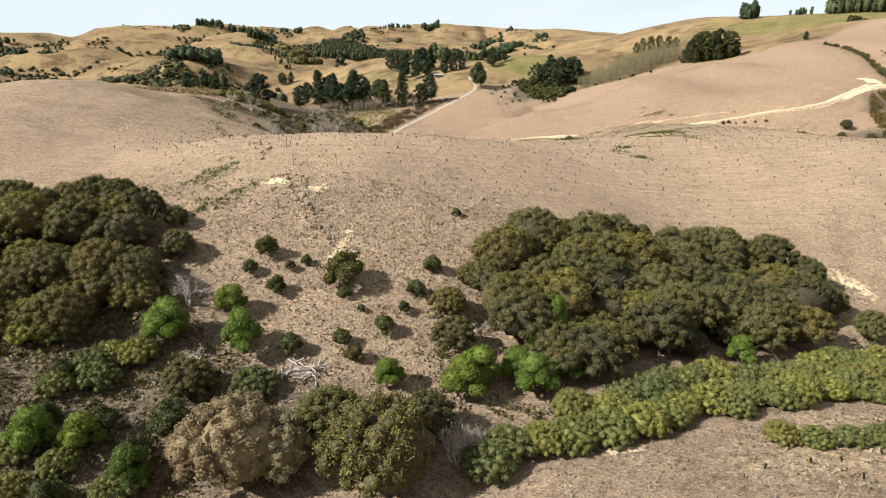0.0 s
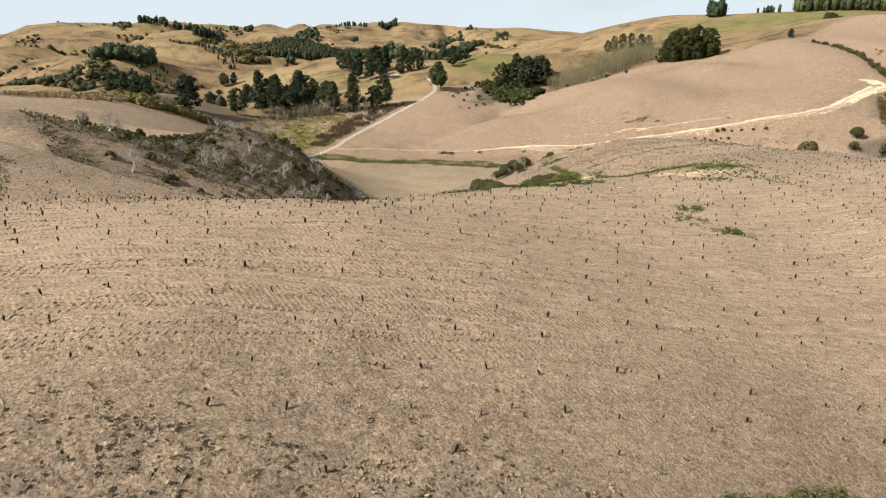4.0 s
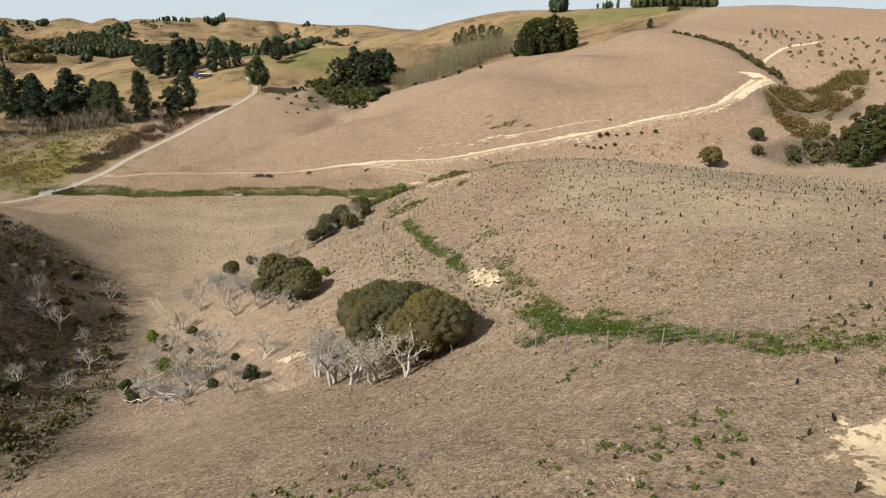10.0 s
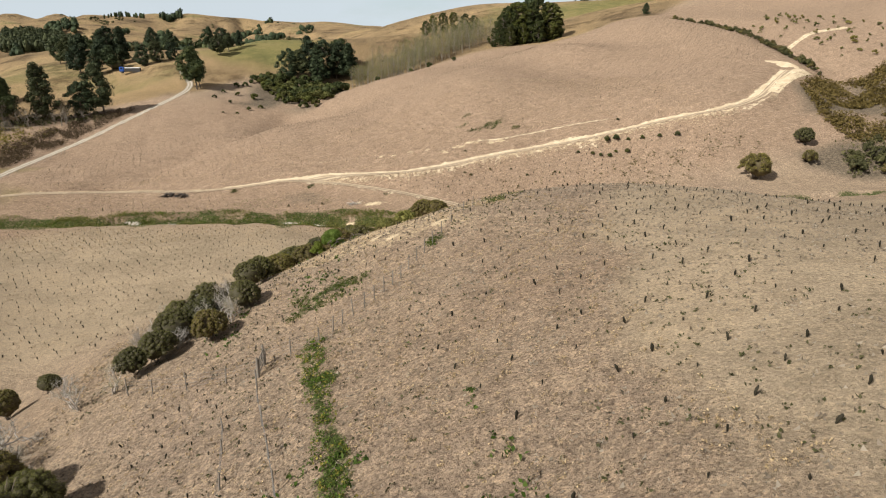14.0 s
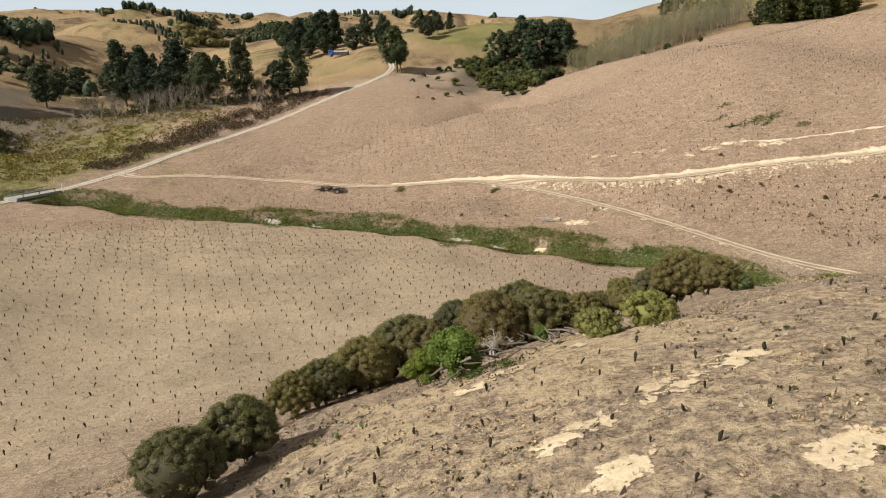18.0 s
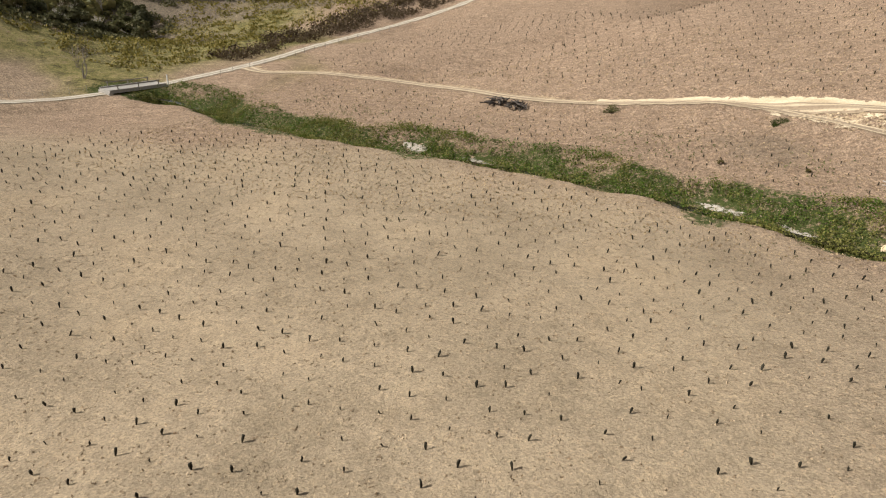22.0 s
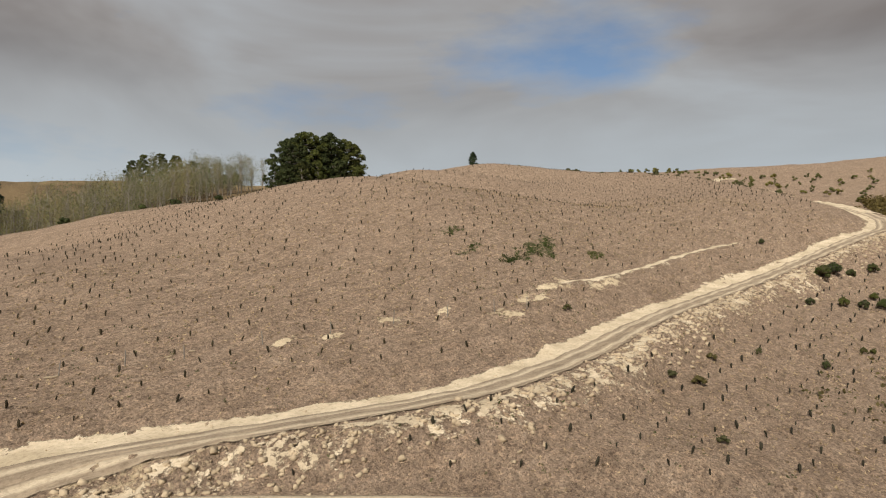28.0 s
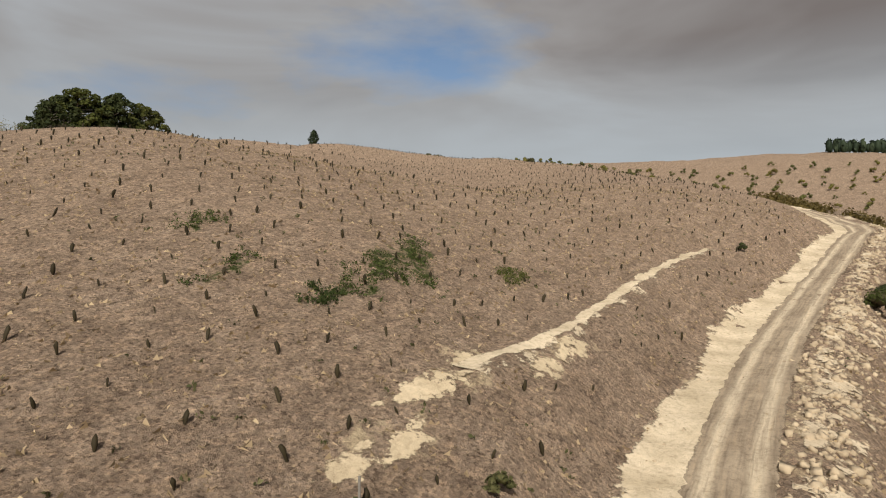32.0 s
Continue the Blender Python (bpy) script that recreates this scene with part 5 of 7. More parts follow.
def fill(poly, gap, gen):
    """Unevenly spaced places inside an outline."""
    xs, ys = [p[0] for p in poly], [p[1] for p in poly]
    out = []
    for i, yy in enumerate(np.arange(min(ys), max(ys), gap * 0.87)):
        for xx in np.arange(min(xs) + (i % 2) * gap / 2, max(xs), gap):
            q = (xx + gen.uniform(-0.3, 0.3) * gap, yy + gen.uniform(-0.3, 0.3) * gap)
            if inside(q[0], q[1], poly):
                out.append(q)
    return out


# gully below the first ridge
for x, y in fill([(3.5, 55), (12, 61), (24, 65), (33, 64), (39, 60.5), (37, 55), (31, 49.5), (22, 45.5), (14, 42), (8, 41), (4.5, 47)], 2.75, rng):
    plant("kanuka_tree", x, y, rng.uniform(2.4, 5.2), rng)
for x, y, h in [(-36.2, 52.8, 4.8), (-31.7, 52.7, 4.8), (-26.9, 52, 4.4), (-27.8, 47.5, 4.6), (-31.3, 47.3, 4.2), (-24.3, 46.8, 4.2), (-39.7, 56.2, 4), (-34.5, 56.2, 4), (-29.1, 54.4, 3.9), (-38, 48, 4), (-42, 51, 4), (-17.7, 38.1, 3.3), (-7.3, 34.2, 4.0), (-0.9, 35.1, 3.3), (0.5, 47.5, 2.6), (1.0, 44, 2.8), (2.6, 51, 2.4), (39, 52, 3)]:
    plant("kanuka_tree", x, y, h, rng)
plant("kanuka_tree", -3.1, 30.6, 6.0, rng, "large olive kanuka tree with a pale forked trunk")
for x, y, h in [(-20.5, 42.7, 3.6), (-15, 42.3, 3.4), (-16.7, 45.7, 2.7), (-25.2, 33.1, 3.1), (-22.3, 33.3, 2.8), (-18, 30.8, 3), (-3.8, 39.5, 2.4), (1.4, 38.5, 3.4), (2.7, 39.9, 3.2), (6.7, 39.3, 3.2), (9.4, 41, 2.6), (23.9, 45.5, 2.4), (5.5, 41, 2.6)]:
    plant("green_shrub", x, y, h, rng)
for x, y, h in [(-12, 31.5, 5.6), (-15, 32.4, 3.4), (-9.7, 31.8, 4.4)]:
    plant("grey_tree", x, y, h, rng)
for x, y, h in [(-24.4, 55.4, 2.1), (-15.5, 52, 1.9), (-8.2, 49.6, 3), (-13.7, 47.9, 1.7), (-0.9, 52, 1.7), (-11.8, 51.5, 1), (-13.1, 50.7, 0.9), (-2.3, 49, 1.6), (-4.6, 44.8, 1.6), (-7.7, 43.3, 1.4), (-16.2, 49.7, 1.3), (-11.4, 42.4, 1.7), (-6.5, 41.7, 1.4), (-8.1, 48.1, 1.1), (-3.2, 47.1, 1.1), (1.3, 60.9, 0.9), (-6.6, 46.7, 0.7), (-16.5, 39.1, 1.1)]:
    plant("small_bush", x, y, h, rng)
for x, y, h in [(-28.6, 42.7, 1.7), (-24.6, 40.1, 1.8), (-26.5, 38, 1.5), (-30.5, 42.5, 2.2), (-33.3, 44.5, 2.3), (-33.3, 47.6, 2), (-24, 41, 1.5), (4, 33.1, 2), (6.2, 33.4, 1.9), (8.4, 33.9, 2), (10.6, 34.3, 2), (13, 35.1, 2), (15.9, 37, 1.8), (18.2, 37.9, 1.8), (21.1, 40, 1.7), (24.1, 41.2, 1.7), (27.3, 42.3, 1.7), (30.7, 43.5, 1.6), (34.1, 44.7, 1.6), (20.7, 33.2, 1.3), (22.5, 32.7, 1.2), (24.4, 32.5, 1.2), (26.1, 32.4, 1.2), (2.9, 31.6, 2), (8.6, 36.9, 2), (12.8, 38.2, 1.9), (18.5, 40.7, 1.9), (37, 46, 1.6), (28.5, 33.5, 1.2), (15, 36, 1.6), (11, 36.5, 1.7)]:
    plant("gorse_bush", x, y, h, rng)
for x, y, h in [(-20.3, 46.3, 3.2), (-30.2, 44.7, 1.8), (-20, 35.4, 1.5), (0.8, 32.5, 3.2), (1.8, 33, 2.8)]:
    plant("dead_tree", x, y, h, rng)

# shaded side of the gully, crowded with scrub
for x, y in fill([(-40, 44), (-30, 40), (-22, 46), (-21.5, 53), (-30, 58), (-40, 58)], 3.4, rng):
    plant("kanuka_tree", x, y, rng.uniform(2.6, 4.4), rng)
for x, y in fill([(-34, 26), (-14, 27), (-10, 34), (-14, 40), (-22, 43), (-34, 40)], 3.6, rng):
    u = rng.uniform()
    if u < 0.4:
        plant("small_bush", x, y, rng.uniform(1.2, 2.6), rng)
    elif u < 0.65:
        plant("gorse_bush", x, y, rng.uniform(1.2, 2.0), rng)
    elif u < 0.9:
        plant("dead_shrub", x, y, rng.uniform(1.2, 2.6), rng)
for x, y in fill([(14, 38), (20, 37), (31, 40), (42, 43), (44, 47), (34, 46), (22, 42.5), (14, 40.5)], 2.0, rng):
    plant("gorse_bush", x, y, rng.uniform(1.5, 2.3), rng)
for x, y, h in [(9, 45, 4.2), (6.8, 43, 3.6), (24, 50.5, 3.6), (11, 44, 3)]:
    plant("green_shrub", x, y, h, rng, "bright green climber hanging over the trees", slim=0.45)

# knoll and brow above the flat
for x, y, h in [(25.5, 158, 4.6), (27.5, 156.4, 5.0), (28.6, 153, 5.2), (26.8, 151, 4.8), (29.4, 150, 4.6), (30.2, 147.4, 3.8), (25.6, 154.2, 4.6), (28.2, 148, 4.2), (21.7, 183.4, 4.2), (19.9, 189, 4.4), (22.8, 186, 3.2), (19.6, 184.7, 3.8), (16.6, 214, 1.9), (13.8, 212, 2.8), (18.1, 185.5, 3), (22.5, 177.8, 4.0), (21.2, 179.5, 3.4)]:
    plant("kanuka_close", x, y, h, rng)
for x, y, h in [(26, 200.6, 3.0), (27.6, 201.2, 2.8), (28.8, 203.9, 3), (31.4, 201, 3), (33.9, 205, 3), (28.7, 208.2, 3.4), (31.6, 208, 3.4), (31, 204.8, 3.2), (35, 213.5, 3), (36.2, 216.8, 3)] + [(33, 221.5, 2.2), (34.5, 223, 2.2), (32, 220.5, 1.8), (35.5, 227, 3.0), (36, 231, 3.0), (37, 228.5, 3.4), (37.5, 233, 3.6), (38.8, 236, 3.9), (36.8, 235.5, 2.8), (39.5, 231, 3.9), (41, 239, 4.7), (42, 236, 4.8), (43.2, 233, 4.6), (44.6, 240, 4.4), (45.2, 237, 5.0), (46.8, 234.5, 4.9), (48, 238.5, 4.6), (50.2, 239, 5.1), (50.5, 236, 4.8), (52.3, 238.5, 3.7), (53.5, 236, 3.3), (55, 237, 3.0), (56.5, 236.5, 3.1), (57.8, 234.5, 3.7), (58.8, 232.5, 3.5), (60, 231.5, 3.0)]:
    plant("kanuka_close", x, y, h * rng.uniform(0.78, 0.98), rng)
for x, y in fill([(23.5, 208), (28, 203), (32, 200.5), (34.5, 205), (33, 209.5), (27, 210.5)], 2.2, rng):
    plant("dead_tree", x, y, rng.uniform(2.2, 3.4), rng)
for x, y, h in [(42.8, 221.9, 1.9), (44.2, 220.9, 2.6), (49.6, 229.4, 1.1), (52.8, 229.6, 1), (4.5, 188.7, 1.6), (7.3, 177.7, 1.8), (25.6, 182.5, 1.4)]:
    plant("green_shrub", x, y, h, rng)
for x, y, h in [(50.6, 221.4, 1.3), (53.3, 222.7, 1.6), (61.5, 231, 1.2)]:
    plant("gorse_bush", x, y, h, rng)
for x, y, h in [(22.6, 156.2, 3.8), (23.4, 152.6, 4.0), (26.2, 161.4, 3.0), (18, 197, 4.2), (14, 195, 4.0), (11.5, 206, 3.4), (9, 208.5, 3.2), (13.4, 191.4, 3.6), (16, 192.5, 3.8), (19, 194, 3.6), (10.2, 168.1, 3.6), (11.3, 162.7, 2.9), (15.4, 192, 3.6), (12, 199, 3), (14.6, 186, 2.8), (17.5, 188, 3), (7.2, 205, 2.6), (11.7, 205, 3), (22.3, 199.5, 2.6), (9.9, 194, 2.6), (20.6, 204, 2), (46.8, 229.2, 2), (17.8, 166, 3.2), (15.2, 196, 3.4), (17.2, 188.5, 3.6), (19.4, 192.5, 3.4), (17.6, 183, 3.0), (19.6, 181, 3.2), (18.6, 186, 3.4), (24.8, 199, 2.6), (20.8, 176.5, 3.0), (8.6, 165, 2.6), (6.5, 170, 2.4)]:
    plant("dead_tree", x, y, h, rng)

for x, y in fill([(4, 168), (9, 158), (15, 156), (18, 162), (14, 176), (8, 190), (3, 190)], 3.4, rng):
    u = rng.uniform()
    if u < 0.45:
        plant("dead_tree", x, y, rng.uniform(2.4, 4.4), rng)
    elif u < 0.8:
        plant("dead_shrub", x, y, rng.uniform(1.4, 2.6), rng)
    else:
        plant("small_bush", x, y, rng.uniform(0.8, 1.6), rng)
for x, y, h in [(22.4, 150.5, 4.6), (23.6, 148.8, 4.6), (25.0, 147, 4.6), (26.8, 145.6, 4.0), (21.8, 154.2, 4.2)]:
    plant("dead_tree", x, y, h, rng, "bleached dead tree leaning against the kanuka clump")

# bushes on the bank below the cut track
for x, y, h in [(131.8, 298.2, 1.7), (134.2, 297.3, 1.5), (123.2, 298.2, 0.8), (125.9, 295.6, 1.1), (127.4, 294, 1.0), (129.1, 292.4, 1.2), (133.8, 291.5, 1.3), (131.5, 293.4, 0.9), (106.5, 294.8, 0.7), (113.4, 292.9, 0.6), (114.3, 292.3, 0.5), (140.4, 306.2, 0.8), (137, 296, 1.0), (140, 294, 1.2), (144, 292, 1.1), (148, 290, 1.4)]:
    plant("small_bush", x, y, h, rng, "small dark bush on the bank below the cut track")
for x, y, h in [(99.1, 301.2, 0.6), (92.3, 301.9, 0.6), (93.4, 300.4, 0.7), (96.3, 311.8, 0.6), (86, 297, 0.5), (104, 299, 0.5), (48, 305.5, 0.5), (55.6, 303, 0.45), (36, 319.4, 0.45)]:
    plant("scrub_bush", x, y, h, rng, "low brown bush in the dry grass")

# shaded scrub spur across the side gully
for x, y in fill([(-20, 137), (-2, 141), (1.5, 150), (1.5, 166), (0, 188), (-4, 212), (-11, 226), (-24, 236), (-44, 226), (-56, 190), (-58, 160), (-44, 138)], 4.3, rng):
    u = rng.uniform()
    if u < 0.5:
        plant("scrub_bush", x, y, rng.uniform(0.8, 1.8), rng)
    elif u < 0.8:
        plant("dead_shrub", x, y, rng.uniform(1.2, 2.6), rng)
    elif u < 0.92:
        plant("dead_tree", x, y, rng.uniform(2.4, 4.2), rng)

# far side: road pines, clumps and the poplar grove
for x, y, h in VALLEY_PINES:
    if rng.uniform() < 0.45 and h > 10:
        plant("cypress_tree", x, y, h * 0.85, rng)
    else:
        plant("pine_tree", x, y, h, rng)
for x, y in fill([(95, 452), (120, 446), (150, 452), (172, 462), (165, 490), (130, 488), (104, 476)], 3.7, rng):
    plant("poplar_tree", x, y, rng.uniform(8, 12.5), rng)
for x, y, h in GUMS:
    plant("gum_tree", x, y, h, rng)
for x, y, h in DARK_BUSHES:
    plant("thicket_bush", x, y, h, rng, "dark bush among the hillside scrub")
for x, y in fill([(52, 484), (58, 464), (66, 440), (80, 430), (90, 445), (94, 466), (86, 482), (66, 488)], 5.0, rng):
    plant("thicket_bush", x, y, rng.uniform(3.4, 5.0), rng)
for x, y in fill([(112, 492), (134, 492), (160, 496), (178, 486), (176, 466), (172, 462), (165, 490), (130, 488)], 5.0, rng):
    plant("poplar_tree", x, y, rng.uniform(8, 12.5), rng)
for x, y in fill([(-92, 395), (-80, 375), (-74, 350), (-82, 335), (-96, 350), (-104, 385)], 5.5, rng):
    plant("dead_tree" if rng.uniform() < 0.5 else "scrub_bush", x, y, rng.uniform(2.0, 5.0), rng, "bare scrub on the shaded hillside beyond the road")
for x, y, h in FAR_PINES:
    if rng.uniform() < 0.5:
        plant("cypress_tree", x, y, h, rng, "dark rounded tree on a far hill")
    else:
        plant("pine_tree", x, y, h, rng, "dark pine on a far hill")
for x, y, h in EAST_TREES:
    plant("kanuka_tree", x, y, h, rng, "round dark tree at the foot of the side valley")
for x, y, h in [(183, 243, 13), (189, 247, 17), (196, 244, 16), (201, 250, 14), (186, 251, 10), (193, 253, 12)]:
    plant("gum_tree", x, y, h, rng, "broad round dark tree in the side valley")
for x, y in fill([(172, 258), (178, 250), (206, 252), (212, 262), (204, 270), (186, 272)], 5.2, rng):
    plant("scrub_bush", x, y, rng.uniform(1.6, 3.6), rng, "brown-green bush in the scrub-filled side valley")
for x, y in fill([(219, 312), (220, 326), (226, 348), (233, 368), (237, 388), (233, 406), (237, 406), (241, 388), (237, 367), (230, 347), (224.5, 326), (223, 312)], 2.6, rng):
    plant("scrub_bush", x, y, rng.uniform(1.2, 2.6), rng, "dark bush in the scrub line behind the planted hill")
for x, y in fill([(236, 306), (238, 345), (246, 376), (272, 380), (276, 330), (290, 290), (285, 240), (262, 225), (235, 256), (240, 290)], 7.0, rng):
    plant("hill_bush", x, y, rng.uniform(0.9, 2.2), rng)
for x, y in fill([(-75, 408), (-30, 420), (-8, 428), (-12, 436), (-50, 424), (-80, 420)], 4.2, rng):
    plant("bare_tree", x, y, rng.uniform(5, 10), rng)
for x, y in [(-48.5, 322), (-86, 360), (-100, 385)]:
    plant("bare_tree", x, y, 7.0, rng, "bare spreading tree beside the farm road")


# ---- ground cover that nobody could count ----
gen = seed_of(21)


def stuff(name, mesh, label, category):
    return tagged(new(name, mesh), label, category, kind="stuff")


def rows_of_plants(poly, gap, turn, gen, high):
    """Small planted seedlings in rough rows: places and heights."""
    cx, cy = np.mean([p[0] for p in poly]), np.mean([p[1] for p in poly])
    reach = max(math.hypot(p[0] - cx, p[1] - cy) for p in poly)
    c, s = math.cos(radians(turn)), math.sin(radians(turn))
    out = []
    for i, v in enumerate(np.arange(-reach, reach, gap)):
        for u in np.arange(-reach + (i % 2) * gap / 2, reach, gap):
            a, b = u + gen.normal(0, 0.10) * gap, v + gen.normal(0, 0.10) * gap
            x, y = cx + a * c - b * s, cy + a * s + b * c
            if gen.uniform() > 0.1 and inside(x, y, poly):
                out.append((x, y, high * gen.uniform(0.6, 1.3)))
    return np.array(out)


def seedlings(name, poly, gap, turn, high, label):
    p = rows_of_plants(poly, gap, turn, gen, high)
    off = np.ones(len(p), bool)
    for line_pts, wide, _ in TRACKS:
        off &= near_line(p[:, 0], p[:, 1], line_pts)[0] > wide * 0.5 + 0.8
    off &= near_line(p[:, 0], p[:, 1], CREEK)[0] > 4.5
    p = p[off]
    z = on_land(p[:, 0], p[:, 1])
    # a stubby upright bushlet: five sides, three uneven rings and a tip
    n, seg = len(p), 5
    ring = np.array([(0.0, 0.45), (0.38, 0.95), (0.78, 1.0)])
    ang = np.arange(seg) * 2 * math.pi / seg
    lean = gen.normal(0, 0.16, (n, 1, 2))
    r = p[:, 2, None, None] * 0.18 * ring[None, :, 1, None] * gen.uniform(0.55, 1.35, (n, 3, seg))
    hz = p[:, 2, None, None] * ring[None, :, 0, None] * gen.uniform(0.8, 1.2, (n, 3, seg))
    turn_by = gen.uniform(0, 6.28, (n, 1, 1))
    vx = p[:, 0, None, None] + r * np.cos(ang + turn_by) + hz * lean[..., :1]
    vy = p[:, 1, None, None] + r * np.sin(ang + turn_by) + hz * lean[..., 1:]
    body = np.stack([vx, vy, z[:, None, None] + hz], -1).reshape(n, 3 * seg, 3)
    tip = np.stack([p[:, 0] + p[:, 2] * lean[:, 0, 0], p[:, 1] + p[:, 2] * lean[:, 0, 1], z + p[:, 2]], -1)[:, None, :]
    verts = np.concatenate([body, tip], 1)
    k = 3 * seg + 1
    quad = np.array([(i * seg + j, i * seg + (j + 1) % seg, (i + 1) * seg + (j + 1) % seg, (i + 1) * seg + j) for i in range(2) for j in range(seg)])
    tri = np.array([(2 * seg + j, 2 * seg + (j + 1) % seg, 3 * seg) for j in range(seg)])
    step = (np.arange(n) * k)[:, None, None]
    return stuff(name, fast_mesh(name, verts.reshape(-1, 3), (quad[None] + step).reshape(-1, 4), L_SEEDLING, None, (tri[None] + step).reshape(-1, 3)), label, "seedlings")


seedlings("seedlings_on_flat", [(-26, 300), (-5, 304), (15, 299), (35, 295), (50, 289), (62, 282), (72, 274), (62, 262), (50, 252), (42, 244), (30, 238), (15, 232), (0, 238), (-15, 252), (-26, 275)], 1.85, -3, 0.33, "rows of dark planted seedlings on the creek flat")
seedlings("seedlings_on_hill", [(-20, 346), (12, 342), (30, 331), (52, 325), (70, 318), (85, 312), (105, 311), (130, 306.5), (150, 302), (172, 303), (200, 316), (230, 350), (238, 398), (206, 412), (170, 422), (130, 424), (90, 412), (60, 403), (20, 398), (-6, 400), (-14, 370)], 2.1, -22, 0.36, "rows of dark planted seedlings on the tan hillside")
seedlings("seedlings_below_track", [(58, 316), (72, 308.5), (95, 303), (130, 298), (160, 293), (160, 280), (130, 275), (105, 280), (92, 290), (75, 299), (66, 306)], 2.0, -8, 0.40, "rows of dark planted seedlings below the track")
seedlings("seedlings_on_bank", [(-15, 335), (10, 331), (22, 322), (45, 317), (60, 307), (72, 299), (60, 297), (40, 306), (10, 314), (-10, 320)], 1.9, -20, 0.32, "dark planted seedlings on the creek bank")
seedlings("seedlings_on_ridge", [(-45, 78), (-18, 68), (0, 63), (40, 72), (80, 78), (95, 110), (72, 135), (52, 142), (36, 126), (28, 121), (10, 116), (-4, 121), (-20, 128), (-45, 118)], 2.3, 9, 0.28, "rows of dark planted seedlings on the first ridge")
seedlings("seedlings_on_knoll", [(41, 150), (70, 140), (120, 150), (128, 190), (98, 208), (72, 220), (60, 224), (51, 203), (43, 186)], 2.6, 25, 0.33, "rows of dark planted seedlings on the knoll")
seedlings("seedlings_on_brow", [(24, 186), (29, 165), (33, 158), (33, 190), (41, 196), (56, 213), (51, 219), (40, 214), (31, 200)], 1.7, 40, 0.26, "dark planted seedlings on the brow")
seedlings("seedlings_by_gully", [(12, 29), (40, 26), (60, 34), (40, 39), (30, 35), (20, 31)], 2.2, 10, 0.40, "dark planted seedlings above the gully")


def scattered(n, x0, x1, y0, y1, keep):
    """Random places where keep(x, y) passes."""
    x, y = gen.uniform(x0, x1, n), gen.uniform(y0, y1, n)
    k = keep(x, y)
    return x[k], y[k]


def clumps(name, x, y, leaf, per, size, high, spread, label, category, upright=0.6):
    """Low clumps of leaves or straw, all in one mesh."""
    n = len(x)
    z = on_land(x, y)
    s = gen.uniform(0.5, 1.4, n)
    at = np.stack([x, y, z], -1)[:, None, :] + gen.normal(0, 1, (n, per, 3)) * (spread * s)[:, None, None] * (1, 1, 0)
    at[..., 2] = on_land(at[..., 0], at[..., 1]) + gen.uniform(0.15, 0.9, (n, per)) * high * s[:, None]
    at = at.reshape(-1, 3)
    way = unit(gen.normal(0, 1, at.shape) * (1, 1, 0.5) + (0, 0, 1 - upright))
    v, q = sprays(gen, at, way, size)
    return stuff(name, fast_mesh(name, v, q, leaf), label, category)


def clear_of_lines(x, y, gap=0.6):
    k = np.ones(x.shape, bool)
    for line_pts, wide, _ in TRACKS:
        k &= near_line(x, y, line_pts)[0] > wide * 0.5 + gap
    return k


# dry tussock on the rough slopes
x, y = scattered(6000, -45, 45, 26, 64, lambda x, y: (slope_of(x, y) + 0.25 * value_noise(x / 4, y / 4, 61)) > 0.28)
clumps("tussock_in_gully", x, y, L_STRAW, 3, 0.11, 0.12, 0.13, "dry straw tussock on the gully slopes", "dry grass")
x, y = scattered(16000, 20, 64, 138, 230, lambda x, y: (x < np.interp(y, [140, 148, 157, 169, 180, 190, 200, 211, 225], [53, 49, 46.5, 47.2, 51.3, 57, 64, 73, 86]) + 2) & (value_noise(x / 3, y / 3, 98) + 0.5 * value_noise(x / 0.9, y / 0.9, 99) > -0.15) & clear_of_lines(x, y))
clumps("tussock_on_brow", x[::2], y[::2], L_BLADE, 9, 0.045, 0.2, 0.09, "dry straw tussock on the rough brow", "dry grass", 0.5)
# creek growth
def creek_side(x, y):
    """How far north of the creek (negative: south)."""
    d, i = near_line(x, y, CREEK)
    way = np.gradient(CREEK, axis=0)
    return d * np.sign((y - CREEK[i, 1]) * way[i, 0] - (x - CREEK[i, 0]) * way[i, 1])


x, y = scattered(105000, -42, 120, 252, 332, lambda x, y: (creek_side(x, y) + 2.6 * value_noise(x / 6, y / 6, 64) < 5.4) & (creek_side(x, y) + 1.0 * value_noise(x / 4, y / 4, 69) > -1.6) & (np.abs(creek_side(x, y) - 0.1) > 0.1 + 0.55 * value_noise(x / 6, y / 6, 70)) & (value_noise(x / 1.6, y / 1.6, 85) > -0.6) & (near_line(x, y, ROAD)[0] > 3) & np.all([np.hypot(x - a, y - b) > 1.5 for a, b in ((22, 305.6), (13.5, 307.6), (47.2, 297.4), (45.8, 297.9), (53.6, 293.6), (60, 290.8))], axis=0))
pick = gen.uniform(0, 1, len(x)) + 0.7 * value_noise(x / 6, y / 4, 66)
clumps("creek_rushes", x[pick < 0.48], y[pick < 0.48], L_RUSH, 11, 0.09, 0.75, 0.24, "green and straw rushes along the creek", "rushes", 0.5)
clumps("creek_herbs", x[(pick >= 0.48) & (pick < 0.95)], y[(pick >= 0.48) & (pick < 0.95)], L_LUSH, 12, 0.09, 0.55, 0.25, "lush green herbs along the creek", "herbs", 0.1)
clumps("creek_straw", x[pick >= 0.95], y[pick >= 0.95], L_STRAW, 7, 0.07, 0.45, 0.2, "dry straw among the creek growth", "dry grass", 0.6)
